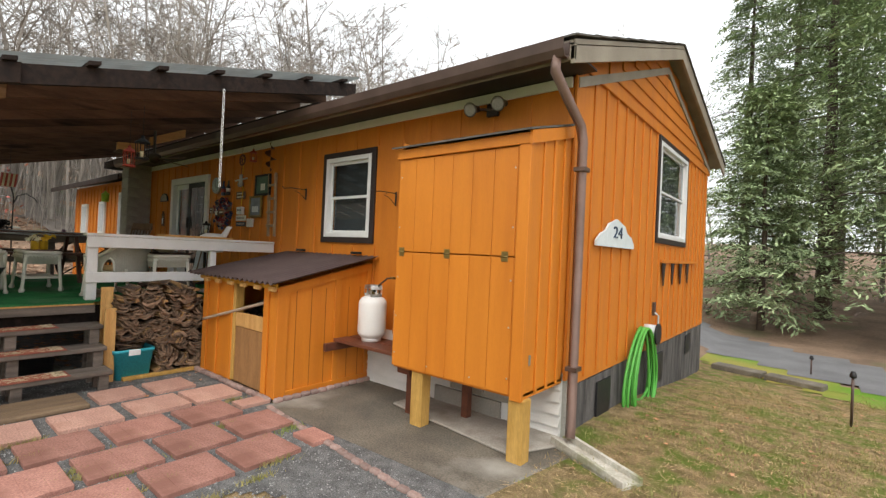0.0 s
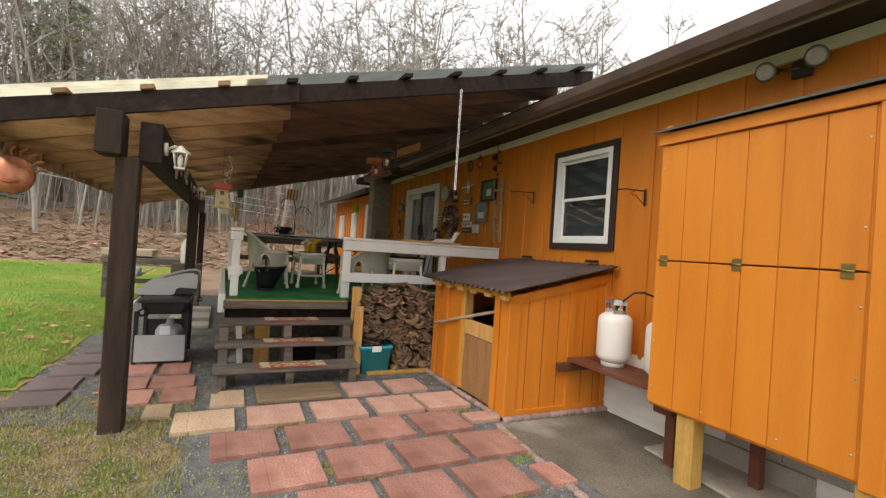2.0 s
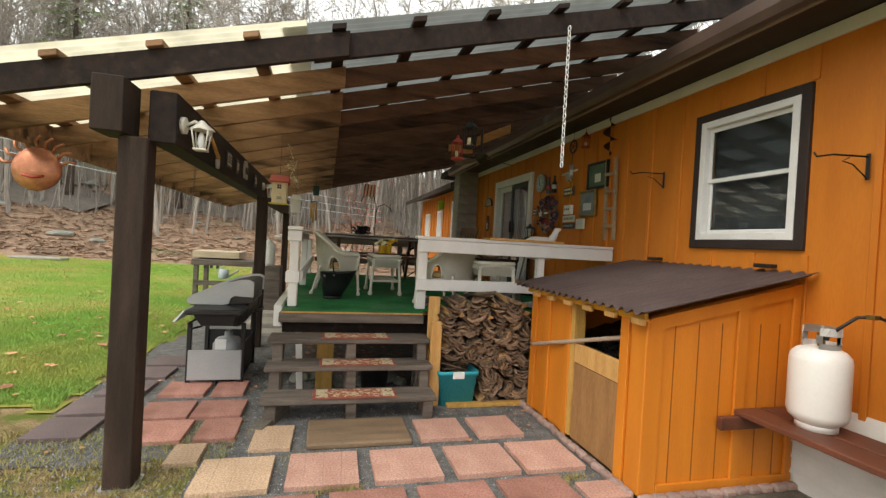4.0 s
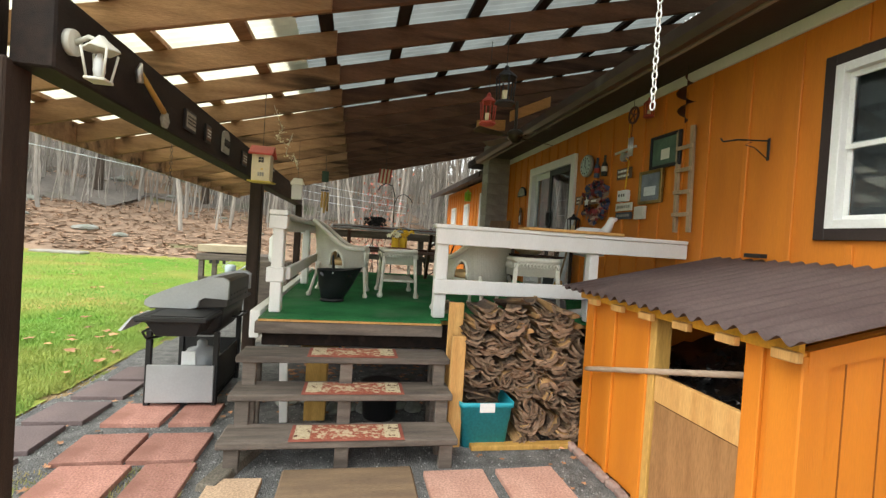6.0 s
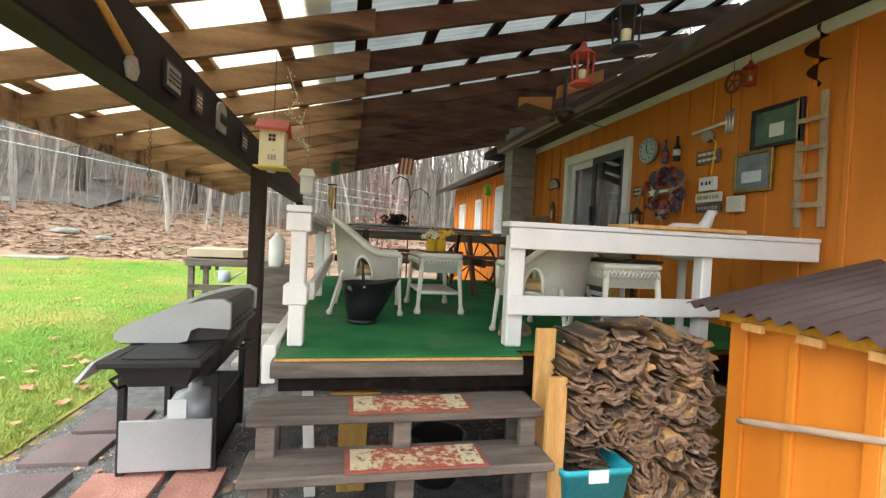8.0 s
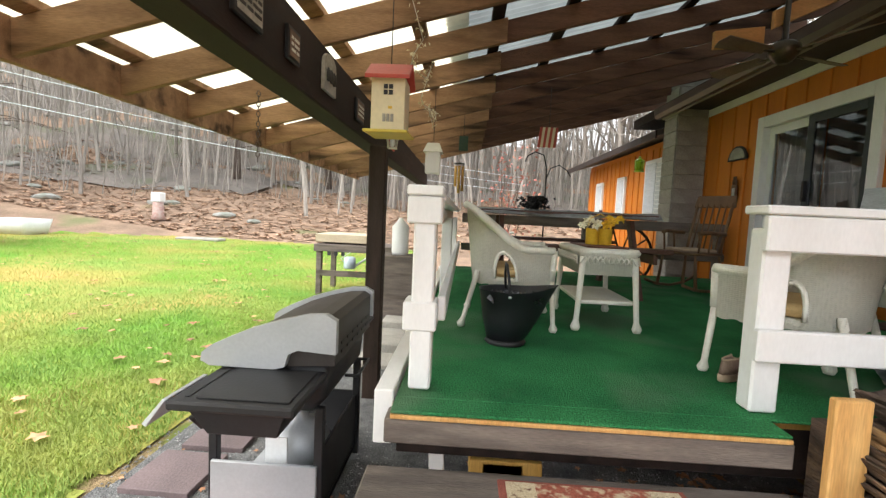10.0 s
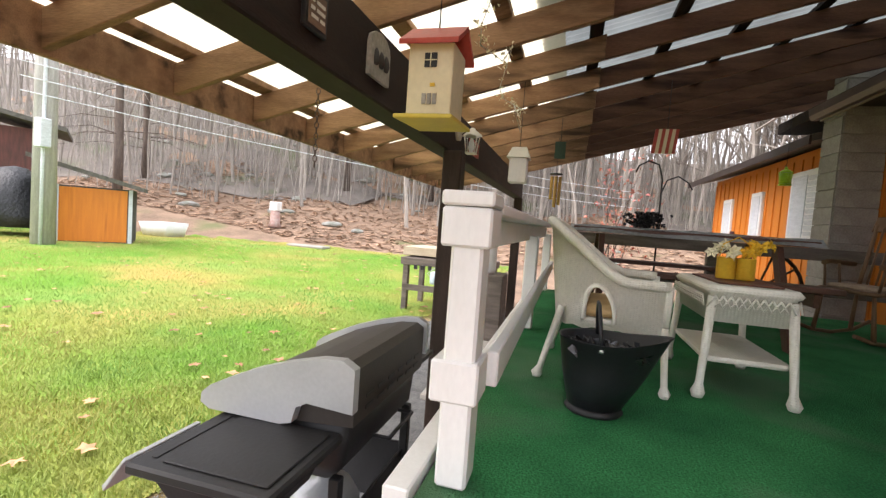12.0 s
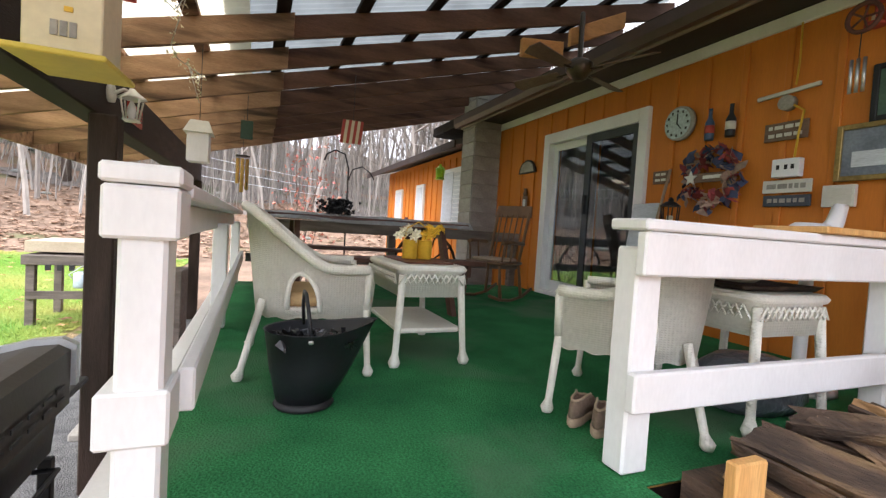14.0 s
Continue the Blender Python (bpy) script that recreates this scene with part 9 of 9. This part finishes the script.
# brush: thin upright saplings
g = G()
for k in range(5200):
    x, y = rnd.uniform(-70, -22), rnd.uniform(-45, 25)
    d = hill_run(x, y)
    if d < 9:
        continue
    z = height(x, y)
    h = rnd.uniform(1.5, 9.0)
    limb(g, (x, y, z - 0.05), (rnd.uniform(-0.2, 0.2), rnd.uniform(-0.2, 0.2), 1), h, rnd.uniform(0.012, 0.045), 3, 0.1, 3)
tagged(g.done("saplings", BARK_FAR), "thin grey saplings and brush", "brush", kind="stuff")
# one leaning sapling with red leaves behind the deck
sap = thing("red_leaf_sapling", (-15.5, 1.2, 0), "leaning sapling with a few red leaves", "sapling")
g = G(sap.location)
tips = []
for k in range(7):
    tips += limb(g, (-15.5, 1.2 + 0.1 * k, 0), (rnd.uniform(-0.4, 0.4), rnd.uniform(-0.4, 0.6), 1.2), rnd.uniform(2.2, 3.4), 0.02, 5, 0.15, 4)[2:]
g.done("stems", BARK, sap)
g = G(sap.location)
for k in range(420):
    p = rnd.choice(tips) + Vector((rnd.gauss(0, 0.25), rnd.gauss(0, 0.25), rnd.gauss(0, 0.2)))
    r = rnd.uniform(0.03, 0.06)
    g.bm.faces.new([g.v(p.x + rnd.uniform(-r, r), p.y + rnd.uniform(-r, r), p.z + rnd.uniform(-r, r)) for _ in range(4)])
g.done("leaves", island_vary(mat("red_autumn_leaf", (0.45, 0.13, 0.12), (0.4, 0.18, 0.1), 0.7), 0.3), sap)

# rocks on the slope
for k in range(46):
    x, y = rnd.uniform(-42, -23.5), rnd.uniform(-32, 8)
    if hill_run(x, y) < 1.5:
        continue
    r = rnd.uniform(0.12, 0.42)
    z = height(x, y)
    g = G((x, y, z))
    bmesh.ops.create_icosphere(g.bm, subdivisions=2, radius=r)
    for v in g.bm.verts:
        v.co = Vector((v.co.x * 1.2, v.co.y * 1.4, v.co.z * 0.55)) * (1 + 0.4 * noise.noise(v.co * 2.2 + Vector((k, 0, 0))))
    tagged(g.done("boulder", STONE_GREY), "pale mossy boulder on the leafy slope", "boulder", "boulders on the slope")

# fallen leaves: slope, lawn, yard


def leaf_bed(name, n, place, r0, r1, label, up=0.02, m=LEAF):
    g = G()
    for k in range(n):
        x, y = place()
        z = height(x, y) + up
        r, a = rnd.uniform(r0, r1), rnd.uniform(0, 6.28)
        c = g.v(x, y, z + r * 0.12)
        pts = []
        for i in range(10):
            rr = r * (1.0 if i % 2 == 0 else 0.5) * rnd.uniform(0.75, 1.1)
            pts.append(g.v(x + rr * math.cos(a + i * 0.628), y + rr * math.sin(a + i * 0.628), z + r * rnd.uniform(0, 0.3)))
        for i in range(10):
            g.bm.faces.new((c, pts[i], pts[(i + 1) % 10]))
    tagged(g.done(name, m), label, "leaves", kind="stuff")


def lawn_spot():
    while True:
        x, y = rnd.uniform(-20, -4.5), -1.3 - 12 * rnd.random() ** 1.5
        if on_lawn(x, y):
            return x, y


def slope_spot():
    while True:
        x, y = -21.8 - 14 * rnd.random() ** 1.4, rnd.uniform(-26, 8)
        if hill_run(x, y) > 0.5:
            return x, y


leaf_bed("lawn_leaves", 420, lawn_spot, 0.04, 0.085, "brown oak leaves scattered over the lawn", 0.05)
leaf_bed("slope_leaves", 9000, slope_spot, 0.07, 0.17, "thick brown leaves on the slope", m=LEAF_SLOPE)
leaf_bed("yard_leaves", 260, lambda: (rnd.uniform(-1.0, 3.5), rnd.uniform(3.2, 9.5)), 0.012, 0.035, "small dead leaves and needles on the yard")
leaf_bed("porch_leaves", 90, lambda: (rnd.uniform(-6.9, -4.6), rnd.choice((rnd.uniform(1.9, 2.7), rnd.uniform(0.0, 0.6), rnd.uniform(-1.1, -0.5)))), 0.015, 0.035, "a few dead leaves on the gravel")
leaf_bed("deck_shade_leaves", 320, lambda: (rnd.uniform(-8.5, -6.0), rnd.uniform(0.5, 2.6)), 0.025, 0.05, "dead leaves lying under the deck")

# grass blades


def blades(name, n, place, h0, h1, label, material=BLADE):
    co, fa = [], []
    for k in range(n):
        x, y = place()
        z = height(x, y) + 0.01
        h, a = rnd.uniform(h0, h1), rnd.uniform(0, 6.28)
        dx, dy = math.cos(a) * 0.004, math.sin(a) * 0.004
        lx, ly = rnd.gauss(0, h * 0.5), rnd.gauss(0, h * 0.5)
        i = len(co)
        co += [(x - dx, y - dy, z), (x + dx, y + dy, z), (x + lx, y + ly, z + h)]
        fa.append((i, i + 1, i + 2))
    me = bpy.data.meshes.new(name)
    me.from_pydata(co, [], fa)
    me.materials.append(material)
    tagged(new(name, me), label, "grass", kind="stuff")


def near_lawn():
    while True:
        x, y = -4.6 - abs(rnd.gauss(0, 3.6)), -1.1 - abs(rnd.gauss(0, 2.6))
        if on_lawn(x, y):
            return x, y


blades("lawn_grass", 90000, near_lawn, 0.018, 0.05, "short green lawn grass")


def far_lawn():
    while True:
        x, y = rnd.uniform(-22, -4.6), -1.1 - 17 * rnd.random() ** 1.3
        if on_lawn(x, y):
            return x, y


blades("far_lawn_grass", 130000, far_lawn, 0.03, 0.06, "short green and yellow lawn grass")


def yard_spot():
    while True:
        x, y = rnd.uniform(-5.0, 4.0), rnd.uniform(-2.5, 10.2)
        if x < -1.2 and y > 0.9 + 0.4 * wob(x, y, 2):
            continue
        if wob(x, y, 1.4, 2) + 0.5 * wob(x, y, 5, 7) > 0.12:
            return x, y


blades("yard_grass", 30000, yard_spot, 0.012, 0.035, "thin patchy grass and moss of the yard", MOSS)
tufts = [(rnd.uniform(-4.1, -2.3), rnd.uniform(0.4, 2.6)) for _ in range(26)]
blades("joint_grass", 2600, lambda: (lambda c: (c[0] + rnd.gauss(0, 0.02), c[1] + rnd.gauss(0, 0.07)))(rnd.choice(tufts)), 0.02, 0.045, "small grass tufts between pavers", MOSS)


# dead straw and thin grass on the yard
STRAW = island_vary(mat("dead_straw", (0.55, 0.41, 0.22), (0.4, 0.27, 0.13), 0.8, 3), 0.4)


def yard_spot():
    while True:
        x, y = rnd.uniform(-1.2, 4.5), rnd.uniform(1.5, 9.5)
        if road_off(x, y) < -1.2 and not (x < -1.0 and y > 3.7):
            return x, y


def porch_edge_spot():
    return rnd.uniform(-5.2, -1.6), rnd.uniform(-2.4, 0.25)


co, fa = [], []
for k in range(24000):
    x, y = yard_spot()
    z = height(x, y) + rnd.uniform(0.008, 0.022)
    a, ln = rnd.uniform(0, 6.28), rnd.uniform(0.02, 0.09)
    dx, dy = math.cos(a) * ln, math.sin(a) * ln
    wx, wy = -math.sin(a) * 0.003, math.cos(a) * 0.003
    i = len(co)
    co += [(x - wx, y - wy, z), (x + wx, y + wy, z), (x + dx, y + dy, z + rnd.uniform(-0.004, 0.012))]
    fa.append((i, i + 1, i + 2))
me = bpy.data.meshes.new("yard_straw")
me.from_pydata(co, [], fa)
me.materials.append(STRAW)
tagged(new("yard_straw", me), "dead straw and needles strewn on the yard", "straw", kind="stuff")
blades("yard_grass", 16000, yard_spot, 0.012, 0.035, "thin green grass on the bare yard", MOSS)
blades("edge_grass", 22000, porch_edge_spot, 0.012, 0.04, "thin grass at the porch's edge", MOSS)
